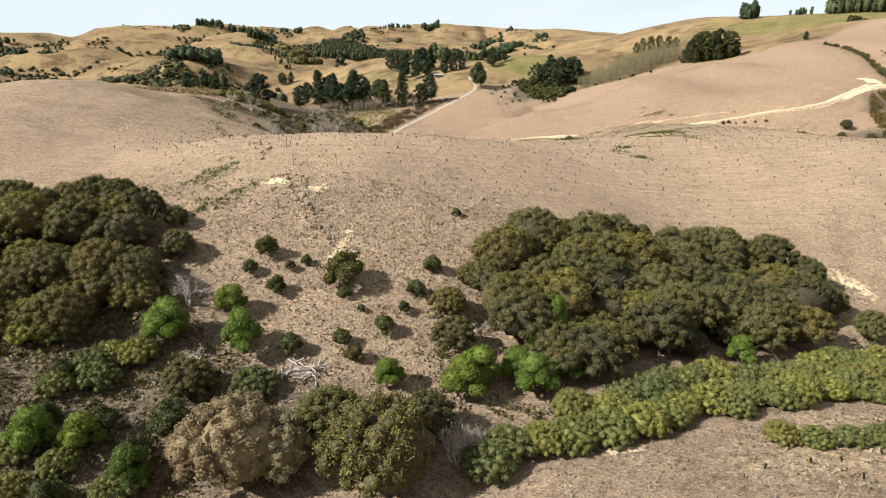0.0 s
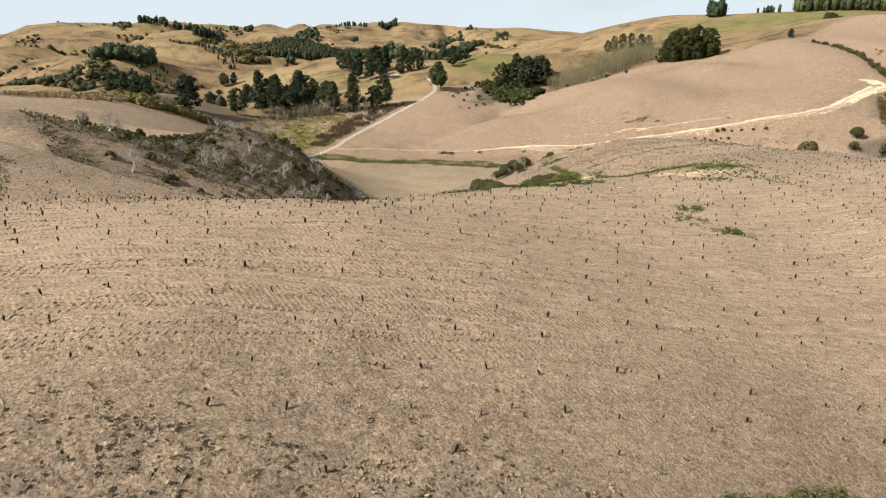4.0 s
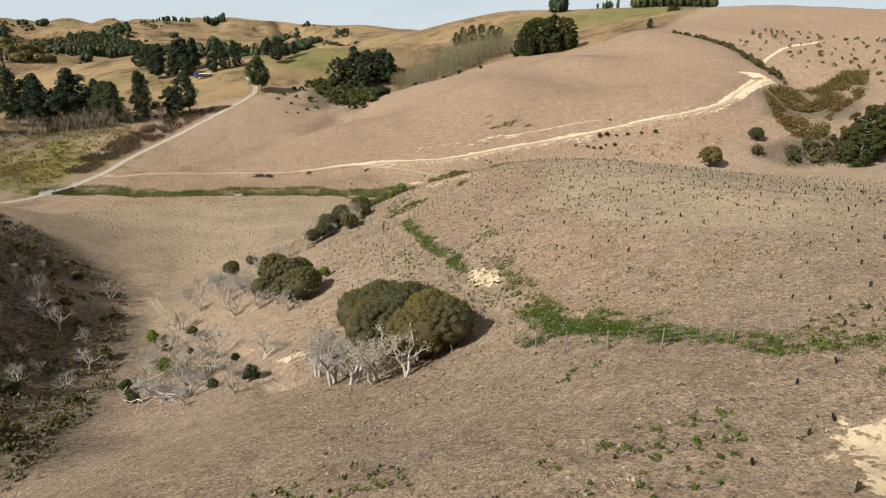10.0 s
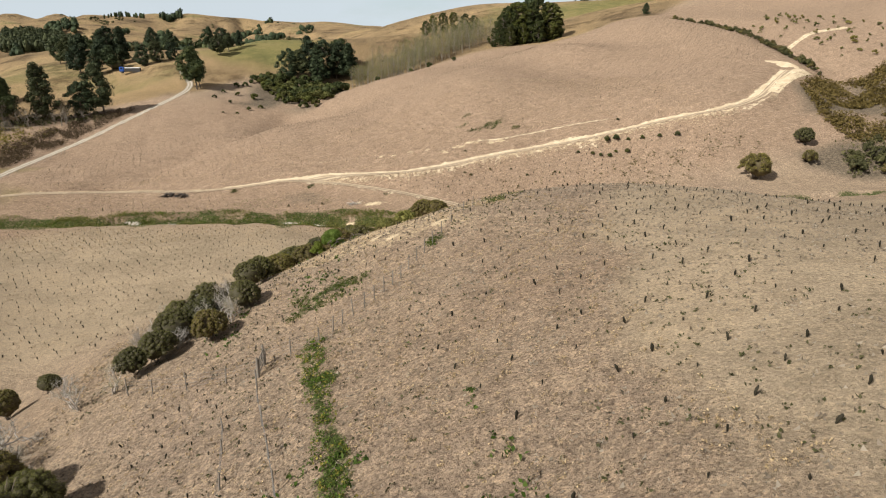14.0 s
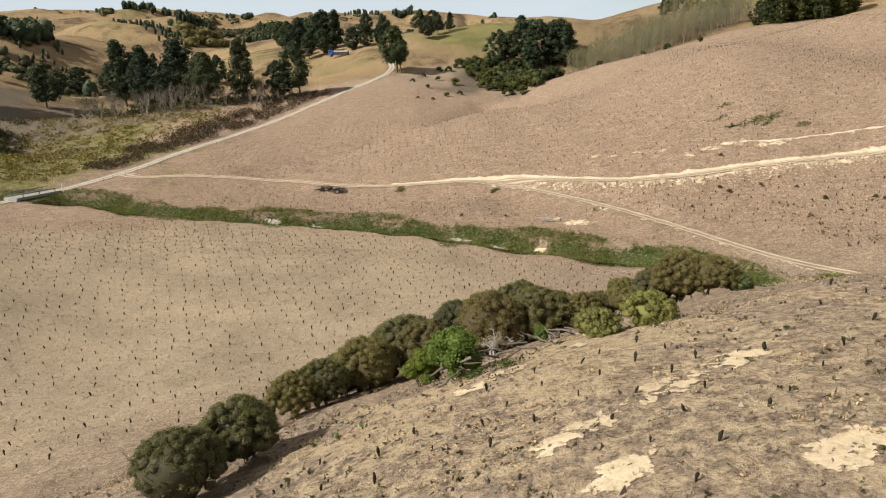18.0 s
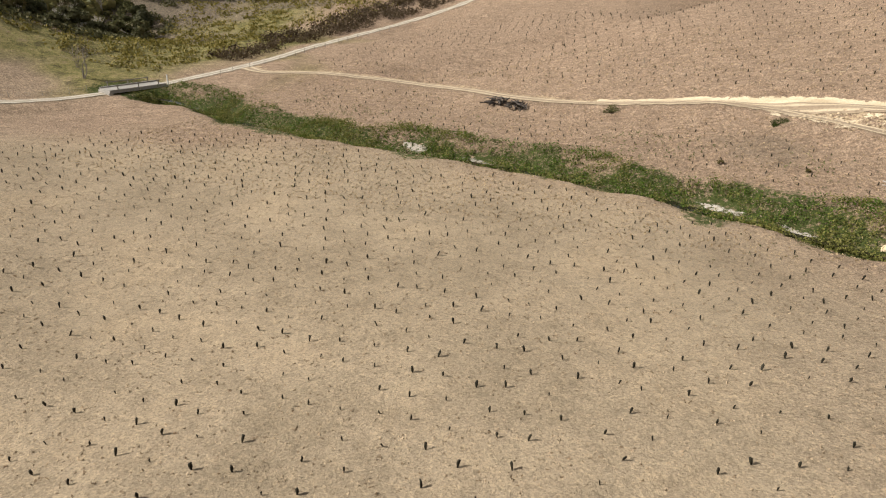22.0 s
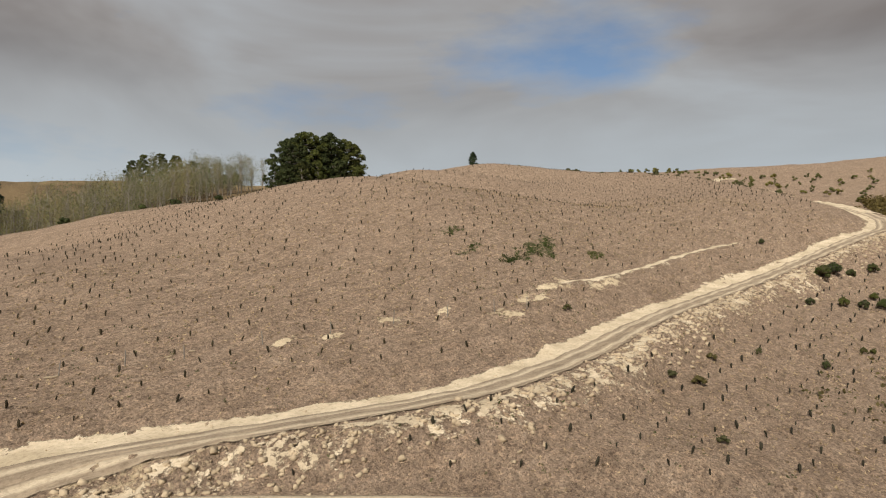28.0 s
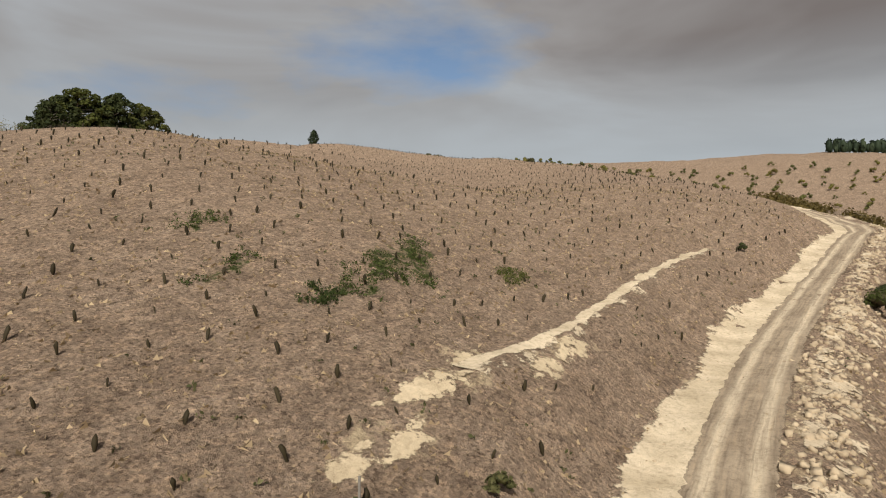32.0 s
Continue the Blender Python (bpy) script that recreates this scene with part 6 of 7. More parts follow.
x, y = scattered(9000, -30, 100, 262, 326, lambda x, y: (near_line(x, y, CREEK)[0] > 4.5) & (near_line(x, y, CREEK)[0] < 14) & (creek_side(x, y) > 0) & (value_noise(x / 4, y / 4, 67) > 0.0) & (y > 282 + 0 * x))
clumps("bank_herbs", x, y, L_HERB, 8, 0.06, 0.34, 0.10, "scattered green tufts on the creek bank", "herbs", 0.5)
# green strips and patches
for line_pts, half, thin in GREEN_STRIPS:
    x, y = scattered(20000, 32, 46, 120, 194, lambda x, y: (near_line(x, y, line_pts)[0] + 0.4 * value_noise(x / 0.9, y / 0.9, 93) + 0.35 * value_noise(x / 3, y / 3, 94) < half * 1.35) & (value_noise(x / 0.55, y / 0.55, 95) > thin))
    clumps("green_strip", x, y, L_LUSH, 9, 0.045, 0.36, 0.09, "lush green growth in a strip beside the fence", "herbs", 0.5)
    clumps("green_strip_straw", x[::5], y[::5], L_RUSH, 5, 0.07, 0.42, 0.12, "tall yellow-green grass in the strip beside the fence", "grass", 0.6)
for cx, cy, rx, ry, turn in GREEN_PATCHES:
    r = max(rx, ry) * 1.4
    x, y = scattered(int((520 if max(rx, ry) > 4 * min(rx, ry) else 190) * rx * ry) + 120, cx - r, cx + r, cy - r, cy + r, lambda x, y: (blob(x, y, cx, cy, rx * 1.25, ry * 1.25, turn, 1.0, 1.5, 44) > 0.25) & (value_noise(x / 0.8, y / 0.8, 68) > -0.25))
    if len(x):
        clumps("green_patch", x, y, L_SMALL if cy > 300 else L_HERB, 13, 0.05, 0.28, 0.11, "patch of low green herbs in the dry grass", "herbs", 0.4)


def pebble(r, gen):
    """A broken block: a cube with its corners pushed about."""
    v = np.array([(a, b, c) for a in (-1, 1) for b in (-1, 1) for c in (-0.7, 0.7)], float) * r * gen.uniform(0.6, 1.2, 3) * gen.uniform(0.7, 1.1, (8, 1)) + gen.normal(0, 0.12, (8, 3)) * r
    m = np.array(Euler(tuple(gen.uniform(-0.6, 0.6, 3) + (0, 0, gen.uniform(0, 6)))).to_matrix())
    return v @ m.T, np.array([(0, 1, 3, 2), (4, 6, 7, 5), (0, 4, 5, 1), (2, 3, 7, 6), (0, 2, 6, 4), (1, 5, 7, 3)])


def rubble(name, places, sizes, mat, label):
    out = []
    for (x, y), r in zip(places, sizes):
        v, q = pebble(r, gen)
        out.append((v + np.array([x, y, float(on_land(x, y)) + r * 0.15]), q))
    return stuff(name, fast_mesh(name, *join(out), mat), label, "rubble")


# broken stone pushed off the downhill edge of the cut track
way = np.gradient(TRACK_HIGH, axis=0)
way /= np.linalg.norm(way, axis=1)[:, None]
down = np.stack([way[:, 1], -way[:, 0]], 1)
idx = gen.integers(int(len(TRACK_HIGH) * 0.37), int(len(TRACK_HIGH) * 0.82), 3200)
p = TRACK_HIGH[idx] + down[idx] * (1.7 + np.abs(gen.normal(0, 1.5, 3200)))[:, None] + gen.normal(0, 0.4, (3200, 2))
rubble("track_rubble", p, 0.04 + 0.15 * gen.uniform(0, 1, 3200) ** 2.5, M_STONE, "pale broken stone spilled below the cut track")
idx = gen.integers(int(len(TRACK_HIGH) * 0.40), int(len(TRACK_HIGH) * 0.97), 700)
p = TRACK_HIGH[idx] - down[idx] * (1.8 + np.abs(gen.normal(0, 0.5, 700)))[:, None]
rubble("bank_rubble", p, 0.03 + 0.09 * gen.uniform(0, 1, 700) ** 3, M_STONE, "crumbled sandstone along the cut bank")


ROCKS = [fast_mesh("rock", *pebble(1.0, gen), M_STONE) for _ in range(8)]


def outcrop(x, y, n, spread, r, label="pale weathered rock outcrop in the dry grass"):
    root = new("rock_outcrop")
    z0 = float(on_land(x, y))
    root.location = (x, y, z0)
    tagged(root, label, "rock", "rock outcrops")
    for _ in range(n):
        a, b = gen.normal(0, spread), gen.normal(0, spread * 0.4)
        o = new("rock", ROCKS[int(gen.integers(0, len(ROCKS)))])
        o.parent = root
        k = 0.55 * r * gen.uniform(0.5, 1.3)
        o.location, o.scale, o.rotation_euler = (a, b, float(on_land(x + a, y + b)) - z0 + 0.02), (1.4 * k, 0.8 * k, 0.5 * k), (0, 0, gen.uniform(-0.5, 0.5))


for x, y, n, s, r in [(60.5, 328.5, 9, 0.8, 0.3), (58, 329.5, 5, 0.5, 0.22), (64, 327.5, 6, 0.5, 0.22), (33.5, 340, 7, 0.6, 0.3), (91, 314.5, 12, 1.0, 0.3), (67.5, 297, 16, 1.3, 0.4), (64, 299, 8, 0.7, 0.25), (70, 325, 6, 0.6, 0.24), (76, 322, 6, 0.7, 0.24), (83, 318.5, 6, 0.5, 0.22), (40, 336, 5, 0.6, 0.22), (48, 333, 5, 0.6, 0.2), (53, 331, 5, 0.6, 0.22), (-16, 63.5, 14, 1.2, 0.18), (20, 160, 9, 1.2, 0.25), (56, 311.5, 6, 0.7, 0.2), (12, 307.5, 14, 1.5, 0.2), (22, 304, 12, 1.4, 0.2), (45, 296, 12, 1.6, 0.22), (52, 292.5, 10, 1.4, 0.22)]:
    outcrop(x, y, n, s, r)


def far_wood(name, line, wide, n, high, label):
    """A distant block of plantation pines, joined."""
    a, b = np.array(line[0], float), np.array(line[1], float)
    side = unit(np.array([-(b - a)[1], (b - a)[0]]))
    out = []
    for _ in range(n):
        q = a + (b - a) * gen.uniform() + side * gen.uniform(-0.5, 0.5) * wide
        h = high * gen.uniform(0.75, 1.15)
        c = np.array([q[0], q[1], float(on_land(q[0], q[1])) + h * 0.5])
        rad = np.array([h * 0.24, h * 0.24, h * 0.52])
        out.append(core(c, rad, 4, 6))
        pc, pw = shell(gen, 14, c, rad * 1.1, -0.8)
        out.append(sprays(gen, pc, pw, h * 0.13))
    return stuff(name, fast_mesh(name, *join(out), L_PINE), label, "wood")


far_wood("hilltop_shelterbelt", [(425, 735), (495, 690)], 16, 150, 14, "dark pine shelterbelt on the far hilltop")
far_wood("hilltop_clump", [(355, 780), (368, 786)], 12, 14, 16, "dark clump of trees on the far hilltop")
far_wood("hilltop_row", [(396, 768), (414, 744)], 6, 8, 7, "dark row of small trees on the far hilltop")
far_wood("skyline_row", [(-520, 1400), (-400, 1440)], 20, 50, 13, "dark row of pines on the skyline")
far_wood("plantation_on_slope", [(-200, 1085), (-50, 1110)], 90, 1500, 12, "dark pine plantation on a far slope")
far_wood("left_hill_trees", [(-330, 430), (-250, 470)], 24, 34, 13, "dark row of trees on the western hill")
far_wood("skyline_clumps", [(-50, 1620), (-10, 1630)], 24, 20, 14, "dark clump of trees on the skyline")
far_wood("skyline_row_north", [(-160, 1600), (-80, 1600)], 16, 34, 9, "dark row of trees on the skyline")
far_wood("gully_scrub", [(-300, 900), (-170, 760)], 30, 130, 5, "dark scrub filling a far gully")
far_wood("gully_scrub_north", [(-70, 780), (40, 700)], 22, 90, 4, "dark scrub filling a far gully")
far_wood("gully_scrub_west", [(-260, 690), (-170, 560)], 26, 100, 4, "dark scrub filling a far gully")
far_wood("ridge_clump", [(-5, 885), (48, 897)], 24, 40, 14, "dark clump of pines on a far ridge")
far_wood("crest_wood", [(313, 282), (322, 238)], 8, 60, 3.8, "dark wood along the eastern crest")
far_wood("ridge_clump_west", [(-375, 1270), (-330, 1290)], 24, 30, 16, "dark clump of pines on a far ridge")


def fold_scrub(name, poly, n, high, label):
    """Dark scrub filling a far valley side, joined."""
    xs, ys = [q[0] for q in poly], [q[1] for q in poly]
    out = []
    while len(out) < 2 * n:
        a, b = gen.uniform(min(xs), max(xs)), gen.uniform(min(ys), max(ys))
        if not inside(a, b, poly) or value_noise(a / 40, b / 60, 97) < -0.35:
            continue
        h = high * gen.uniform(0.5, 1.3)
        c = np.array([a, b, float(on_land(a, b)) + h * 0.3])
        rad = np.array([h * 0.8, h * 0.8, h * 0.55])
        out.append(core(c, rad, 3, 5, 0.15, gen))
        pc, pw = shell(gen, 5, c, rad * 1.05)
        out.append(sprays(gen, pc, pw, h * 0.3))
    stuff(name, fast_mesh(name, *join(out), L_SCRUB), label, "scrub")


fold_scrub("far_valley_scrub", [(-436, 1444), (-380, 1458), (-330, 1290), (-247, 1077), (-170, 840), (-148, 791), (-173, 769), (-260, 960), (-342, 1200)], 900, 7, "dark scrub filling a far valley")
fold_scrub("far_valley_scrub_north", [(-247, 1077), (-238, 1346), (-200, 1300), (-169, 1056), (-185, 1030)], 350, 6, "dark scrub filling a far valley")
fold_scrub("far_hill_scrub_west", [(-590, 1445), (-513, 1356), (-450, 1224), (-513, 1311)], 160, 6, "dark scrub on a far western hill")
fold_scrub("ridge_foot_scrub", [(-190, 430), (-150, 420), (-108, 404), (-86, 360), (-84, 320), (-100, 300), (-150, 330), (-195, 390)], 1100, 3.0, "brown scrub on the slope below the western pines")


# joined low growth on the wet flat, the side valley and the shaded spur
def undergrowth(name, poly, n, leaf, size, high, spread, label, per=6):
    xs, ys = [q[0] for q in poly], [q[1] for q in poly]
    x, y = scattered(n, min(xs), max(xs), min(ys), max(ys), lambda x, y: np.array([inside(a, b, poly) for a, b in zip(x, y)]) & (value_noise(x / 4, y / 4, 71) > -0.35))
    clumps(name, x, y, leaf, per, size, high, spread, label, "undergrowth", 0.45)


GULLY_SIDE = [(-48, 22), (-14, 24), (-8, 33), (-14, 40), (-20, 46), (-26, 50), (-48, 56)]
undergrowth("gully_scrub_near", GULLY_SIDE, 2600, L_SCRUB, 0.17, 0.8, 0.3, "low dark scrub in the gully", 7)
undergrowth("gully_dry_growth", GULLY_SIDE, 1800, L_GREY, 0.13, 0.4, 0.25, "dry grey litter and twigs in the gully", 6)
undergrowth("thicket_edge", [(-2, 38), (10, 35), (24, 40), (36, 46), (40, 52), (30, 48), (16, 41), (4, 43), (2, 50), (-2, 50)], 900, L_SCRUB, 0.15, 0.7, 0.3, "dark undergrowth at the foot of the kanuka", 7)
SPUR = [(-20, 135), (0, 139), (3, 150), (3, 166), (1, 188), (-3, 214), (-11, 228), (-24, 240), (-48, 236), (-66, 200), (-66, 160), (-46, 135)]
undergrowth("spur_scrub", SPUR, 5200, L_SCRUB, 0.2, 0.7, 0.35, "low dark scrub on the shaded spur", 7)
undergrowth("spur_dry_growth", SPUR, 3000, L_GREY, 0.16, 0.5, 0.3, "dry grey growth on the shaded spur", 5)
undergrowth("side_valley_scrub", [(201, 301), (191, 285), (188, 273), (196, 267), (209, 278), (226, 282), (246, 298), (240, 304), (227, 300), (218, 309)], 6500, L_VALLEY, 0.30, 1.5, 0.5, "dense brown-green scrub filling the side valley", 7)
undergrowth("side_valley_bushes", [(172, 258), (178, 250), (206, 250), (212, 262), (200, 272), (186, 274)], 500, L_SCRUB, 0.3, 1.2, 0.6, "patchy scrub at the foot of the side valley", 8)
undergrowth("bank_scrub", [(96, 297), (128, 288), (160, 287), (165, 276), (130, 270), (104, 276)], 420, L_SCRUB, 0.16, 0.5, 0.25, "low brown bushes on the bank above the creek", 8)
undergrowth("wet_flat_growth", [(-44, 330), (-40, 350), (-34, 372), (-30, 398), (-20, 420), (-60, 424), (-95, 405), (-110, 370), (-85, 330)], 5200, L_RUSH, 0.28, 0.7, 0.5, "rank grass and rushes on the wet flat", 6)
undergrowth("wet_flat_scrub", [(-35, 345), (-29, 368), (-21, 396), (-9, 419), (4, 437), (-2, 440), (-20, 424), (-34, 400), (-42, 374), (-42, 347)], 9000, L_BRUSH, 0.22, 1.5, 0.45, "dry brown brush beside the farm road", 8)
undergrowth("pine_foot_scrub", [(-80, 412), (-30, 422), (-5, 428), (-8, 438), (-50, 432), (-84, 424)], 500, L_SCRUB, 0.5, 2.0, 0.8, "dark brush below the pines", 8)
undergrowth("shaded_hill_scrub", [(-112, 330), (-76, 330), (-66, 345), (-72, 365), (-80, 385), (-90, 404), (-122, 402)], 5200, L_SCRUB, 0.34, 1.3, 0.6, "dark scrub on the shaded hillside beyond the road", 6)
undergrowth("grey_ridge_scrub", [(-165, 280), (-112, 280), (-104, 310), (-115, 335), (-165, 330)], 1600, L_GREY, 0.5, 1.2, 0.8, "grey scrub on the western ridge", 6)


def crawler_marks():
    """Rows of short cuts and clods left across the ridge by a tracked machine."""
    out = []
    for k in range(140):
        x, y = gen.uniform(-35, 50), gen.uniform(66, 120)
        turn = radians(gen.normal(12, 1.8))
        run, bend = gen.uniform(18, 46), gen.normal(0, 0.002)
        for i in range(int(run / 0.34)):
            turn += bend * 0.34
            x, y = x + math.cos(turn) * 0.34, y + math.sin(turn) * 0.34
            if gen.uniform() < 0.2:
                continue
            v, q = pebble(1.0, gen)
            a = turn + radians(62)
            r = np.array([[math.cos(a), -math.sin(a), 0], [math.sin(a), math.cos(a), 0], [0, 0, 1]])
            z = float(on_land(x, y))
            out.append((np.clip(v, -1, 1) * (0.13 * gen.uniform(0.6, 1.2), 0.04, 0.035) @ r.T + (x, y, z + 0.01), q))
    stuff("crawler_marks", fast_mesh("crawler_marks", *join(out), M_CLOD), "rows of earth clods left by a tracked machine", "track marks")


crawler_marks()


def far_gullies():
    """Dark scrub along the folds of the far hills."""
    x, y = gen.uniform(-900, 300, 40000), 540 + 1200 * gen.uniform(0, 1, 40000) ** 1.5
    deep = gully_depth(x, y)
    k = (deep + 6 * value_noise(x / 45, y / 45, 72) + 3 * value_noise(x / 14, y / 14, 73) > 20.5) & (np.abs(x + 60) / y < 0.75)
    x, y = x[k][:2600], y[k][:2600]
    out = []
    for a, b in zip(x, y):
        h = gen.uniform(1.8, 6.0)
        c = np.array([a, b, float(on_land(a, b)) + h * 0.35])
        rad = np.array([h * 0.7, h * 0.7, h * 0.55])
        out.append(core(c, rad, 3, 5))
        pc, pw = shell(gen, 4, c, rad * 1.1)
        out.append(sprays(gen, pc, pw, h * 0.32))
    stuff("far_fold_scrub", fast_mesh("far_fold_scrub", *join(out), L_SCRUB), "dark scrub along the folds of the far hills", "scrub")


far_gullies()


def far_hill_trees():
    """Clusters of trees and tall scrub over the far hills."""
    y = 455 + 1150 * gen.uniform(0, 1, 60000) ** 1.4
    x = gen.uniform(-0.78, 0.16, 60000) * y
    k = (value_noise(x / 48, y / 70, 79) + 0.45 * value_noise(x / 15, y / 18, 80) > 0.62) & (near_line(x, y, ROAD)[0] > 14) & ((x < -12) | (y > 620))
    x, y = x[k][:2300], y[k][:2300]
    tall, low = [], []
    for a, b in zip(x, y):
        woody = float(value_noise(a / 90, b / 110, 81)) > 0.0
        h = gen.uniform(5, 13) if woody else gen.uniform(1.5, 4.0)
        wide = 0.42 if woody else 0.8
        c = np.array([a, b, float(on_land(a, b)) + h * 0.46])
        rad = np.array([h * wide, h * wide, h * 0.5]) * gen.uniform(0.8, 1.2)
        into = tall if woody else low
        into.append(core(c, rad * 0.9, 4, 6, 0.15, gen))
        pc, pw = shell(gen, 14, c, rad, -0.6)
        into.append(sprays(gen, pc, pw, h * 0.13))
    stuff("far_hill_trees", fast_mesh("far_hill_trees", *join(tall), L_PINE), "dark tree clusters on the far hills", "trees")
    stuff("far_hill_scrub", fast_mesh("far_hill_scrub", *join(low), L_SCRUB), "brown scrub clusters on the far hills", "scrub")


far_hill_trees()


# fine dry grass standing over the grazed land
def grass_blades(name, n, x0, x1, y0, y1, keep, size, label):
    x, y = scattered(n, x0, x1, y0, y1, keep)
    m = len(x)
    per = 2
    at = np.repeat(np.stack([x, y, np.zeros(m)], -1), per, 0) + gen.normal(0, 0.06, (m * per, 3)) * (1, 1, 0)
    at[:, 2] = on_land(at[:, 0], at[:, 1]) - 0.02
    a = gen.uniform(0, 6.28, m * per)
    s = size * np.repeat(gen.uniform(0.5, 1.5, m), per)
    u = np.stack([np.cos(a), np.sin(a), np.zeros(m * per)], -1) * (s * 0.7)[:, None]
    top = gen.normal(0, 0.6, (m * per, 3)) * s[:, None] * (1, 1, 0) + np.stack([np.zeros(m * per), np.zeros(m * per), s * gen.uniform(0.5, 1.1, m * per)], -1)
    verts = np.stack([at - u, at + u, at + top], 1).reshape(-1, 3)
    return stuff(name, fast_mesh(name, verts, np.zeros((0, 4), int), L_BLADE, None, np.arange(3 * m * per).reshape(-1, 3)), label, "dry grass")


grass_blades("grass_on_ridge", 24000, -40, 75, 62, 132, lambda x, y: value_noise(x / 5, y / 5, 74) > -0.5, 0.09, "fine dry grass on the first ridge")
grass_blades("grass_in_gully", 20000, -40, 45, 26, 64, lambda x, y: value_noise(x / 3, y / 3, 75) > -0.6, 0.13, "fine dry grass on the gully slopes")
grass_blades("grass_on_knoll", 38000, 20, 100, 132, 225, lambda x, y: value_noise(x / 5, y / 5, 76) > -0.5, 0.11, "fine dry grass on the knoll")
grass_blades("grass_on_flat", 30000, -30, 72, 235, 306, lambda x, y: value_noise(x / 4, y / 4, 77) > -0.6, 0.085, "fine dry grass on the creek flat")
grass_blades("grass_on_hill", 42000, -20, 165, 285, 350, lambda x, y: clear_of_lines(x, y) & (value_noise(x / 4, y / 4, 78) > -0.6), 0.11, "fine dry grass on the planted hill")

# clods and stones along the old fence line up the first ridge
line_up = along([(-9, 53), (-15, 62), (-22, 75), (-32, 97), (-43, 118)], 0.35)
p = np.repeat(line_up, 2, 0) + gen.normal(0, 0.5, (2 * len(line_up), 2))
p = p[value_noise(p[:, 0] / 3, p[:, 1] / 3, 82) > 0.0]
rubble("fence_line_clods", p, 0.05 + 0.2 * gen.uniform(0, 1, len(p)) ** 2, M_CLOD, "turned clods along the fence line up the ridge")
clumps("fence_line_tufts", p[::3, 0], p[::3, 1], L_SCRUB, 4, 0.12, 0.25, 0.2, "dark tufts along the fence line up the ridge", "tufts")
# loose green tufts strewn over the brow and around the herb patches
x, y = scattered(1500, 8, 48, 108, 130, lambda x, y: value_noise(x / 4, y / 4, 83) > 0.2)
clumps("ridge_tufts", x, y, L_HERB, 4, 0.10, 0.18, 0.10, "small green tufts strewn on the ridge", "herbs", 0.4)
x, y = scattered(2200, 30, 46, 132, 216, lambda x, y: (value_noise(x / 4, y / 4, 84) > 0.1) & (np.abs(x - 37) < 6))
clumps("brow_tufts", x, y, L_HERB, 4, 0.11, 0.2, 0.12, "small green tufts strewn along the fence", "herbs", 0.4)
# dark low tufts in the rough grass
for name, n, x0, x1, y0, y1, seed in (("knoll_tufts", 2600, 22, 62, 138, 222, 86), ("gully_tufts", 2200, -30, 42, 28, 66, 87), ("hill_tufts", 3200, -10, 165, 282, 350, 88), ("ridge_dark_tufts", 1200, -40, 60, 62, 128, 89)):
    x, y = scattered(n, x0, x1, y0, y1, lambda x, y: (value_noise(x / 5, y / 5, seed) > -0.1) & clear_of_lines(x, y, 1.0))
    clumps(name, x, y, L_SCRUB, 4, 0.075, 0.14, 0.08, "dark dead tufts in the dry grass", "tufts", 0.5)


# ---- made things ----
def part(name, mesh, parent, label=""):
    o = new(name, mesh)
    o.parent = parent
    return tagged(o, label) if label else o


def box_mesh(name, size, mat, bevel=0.02, at=(0, 0, 0)):
    bm = bmesh.new()
    bmesh.ops.create_cube(bm, size=1.0)
    bmesh.ops.scale(bm, vec=size, verts=bm.verts)
    if bevel:
        bmesh.ops.bevel(bm, geom=bm.edges[:], offset=bevel, segments=1, affect="EDGES")
    bmesh.ops.translate(bm, vec=at, verts=bm.verts)
    me = bpy.data.meshes.new(name)
    bm.to_mesh(me)
    bm.free()
    me.materials.append(mat)
    return me


post_mesh = fast_mesh("post", *limb([(0, 0, -0.4), (0.01, 0, 0.5), (0, 0.01, 1.16), (0, 0.01, 1.2)], [0.065, 0.06, 0.055, 0.04], 7), M_WOOD_GREY)


def fence(line, gap, label, tall=1.0, wires=4, slim=0.7):
    """A post and wire fence over the ground: every post a part, and each wire."""
    pts = along(line, gap)
    root = new("fence")
    root.location = (pts[0][0], pts[0][1], float(on_land(*pts[0])))
    tagged(root, label, "fence", "fences")
    here = Vector(root.location)
    tops = []
    for i, (x, y) in enumerate(pts):
        o = part("post", post_mesh, root)
        p = Vector((x, y, float(on_land(x, y))))
        o.location = p - here
        o.rotation_euler = (gen.normal(0, 0.05), gen.normal(0, 0.05), gen.uniform(0, 6))
        o.scale = (slim, slim, tall * gen.uniform(0.9, 1.08))
        tops.append(np.array(p - here))
    for k in range(wires):
        part("wire", fast_mesh("wire", *limb([t + (0, 0, tall * (0.25 + 0.25 * k)) for t in tops], [0.006] * len(tops), 3), M_WIRE), root)
    return root


fence([(34.4, 160), (34.3, 167.5), (34.2, 173.9), (34.2, 180), (34.1, 186.6), (34.3, 190)], 3.2, "weathered post and wire fence running down the brow")
fence([(34.9, 191.7), (38.3, 191.2), (40.2, 193.4), (42.1, 194.9), (43.9, 196.3), (45.6, 197.7), (47.6, 200), (49.7, 202.2), (53, 206.5), (57, 211)], 2.6, "weathered post and wire fence along the crest")
fence([(34.4, 190), (30, 193.5), (26, 197)], 3.0, "weathered post and wire fence above the trees")
fence([(32.2, 185.4), (32, 179.7), (31.4, 175.2), (30.8, 170.5)], 2.4, "old leaning post and wire fence on the slope", 0.7)
fence([(34, 158), (33.5, 150), (33.2, 143), (33.4, 137), (36, 132.5), (40, 129)], 3.2, "pale post and wire fence beside green growth")
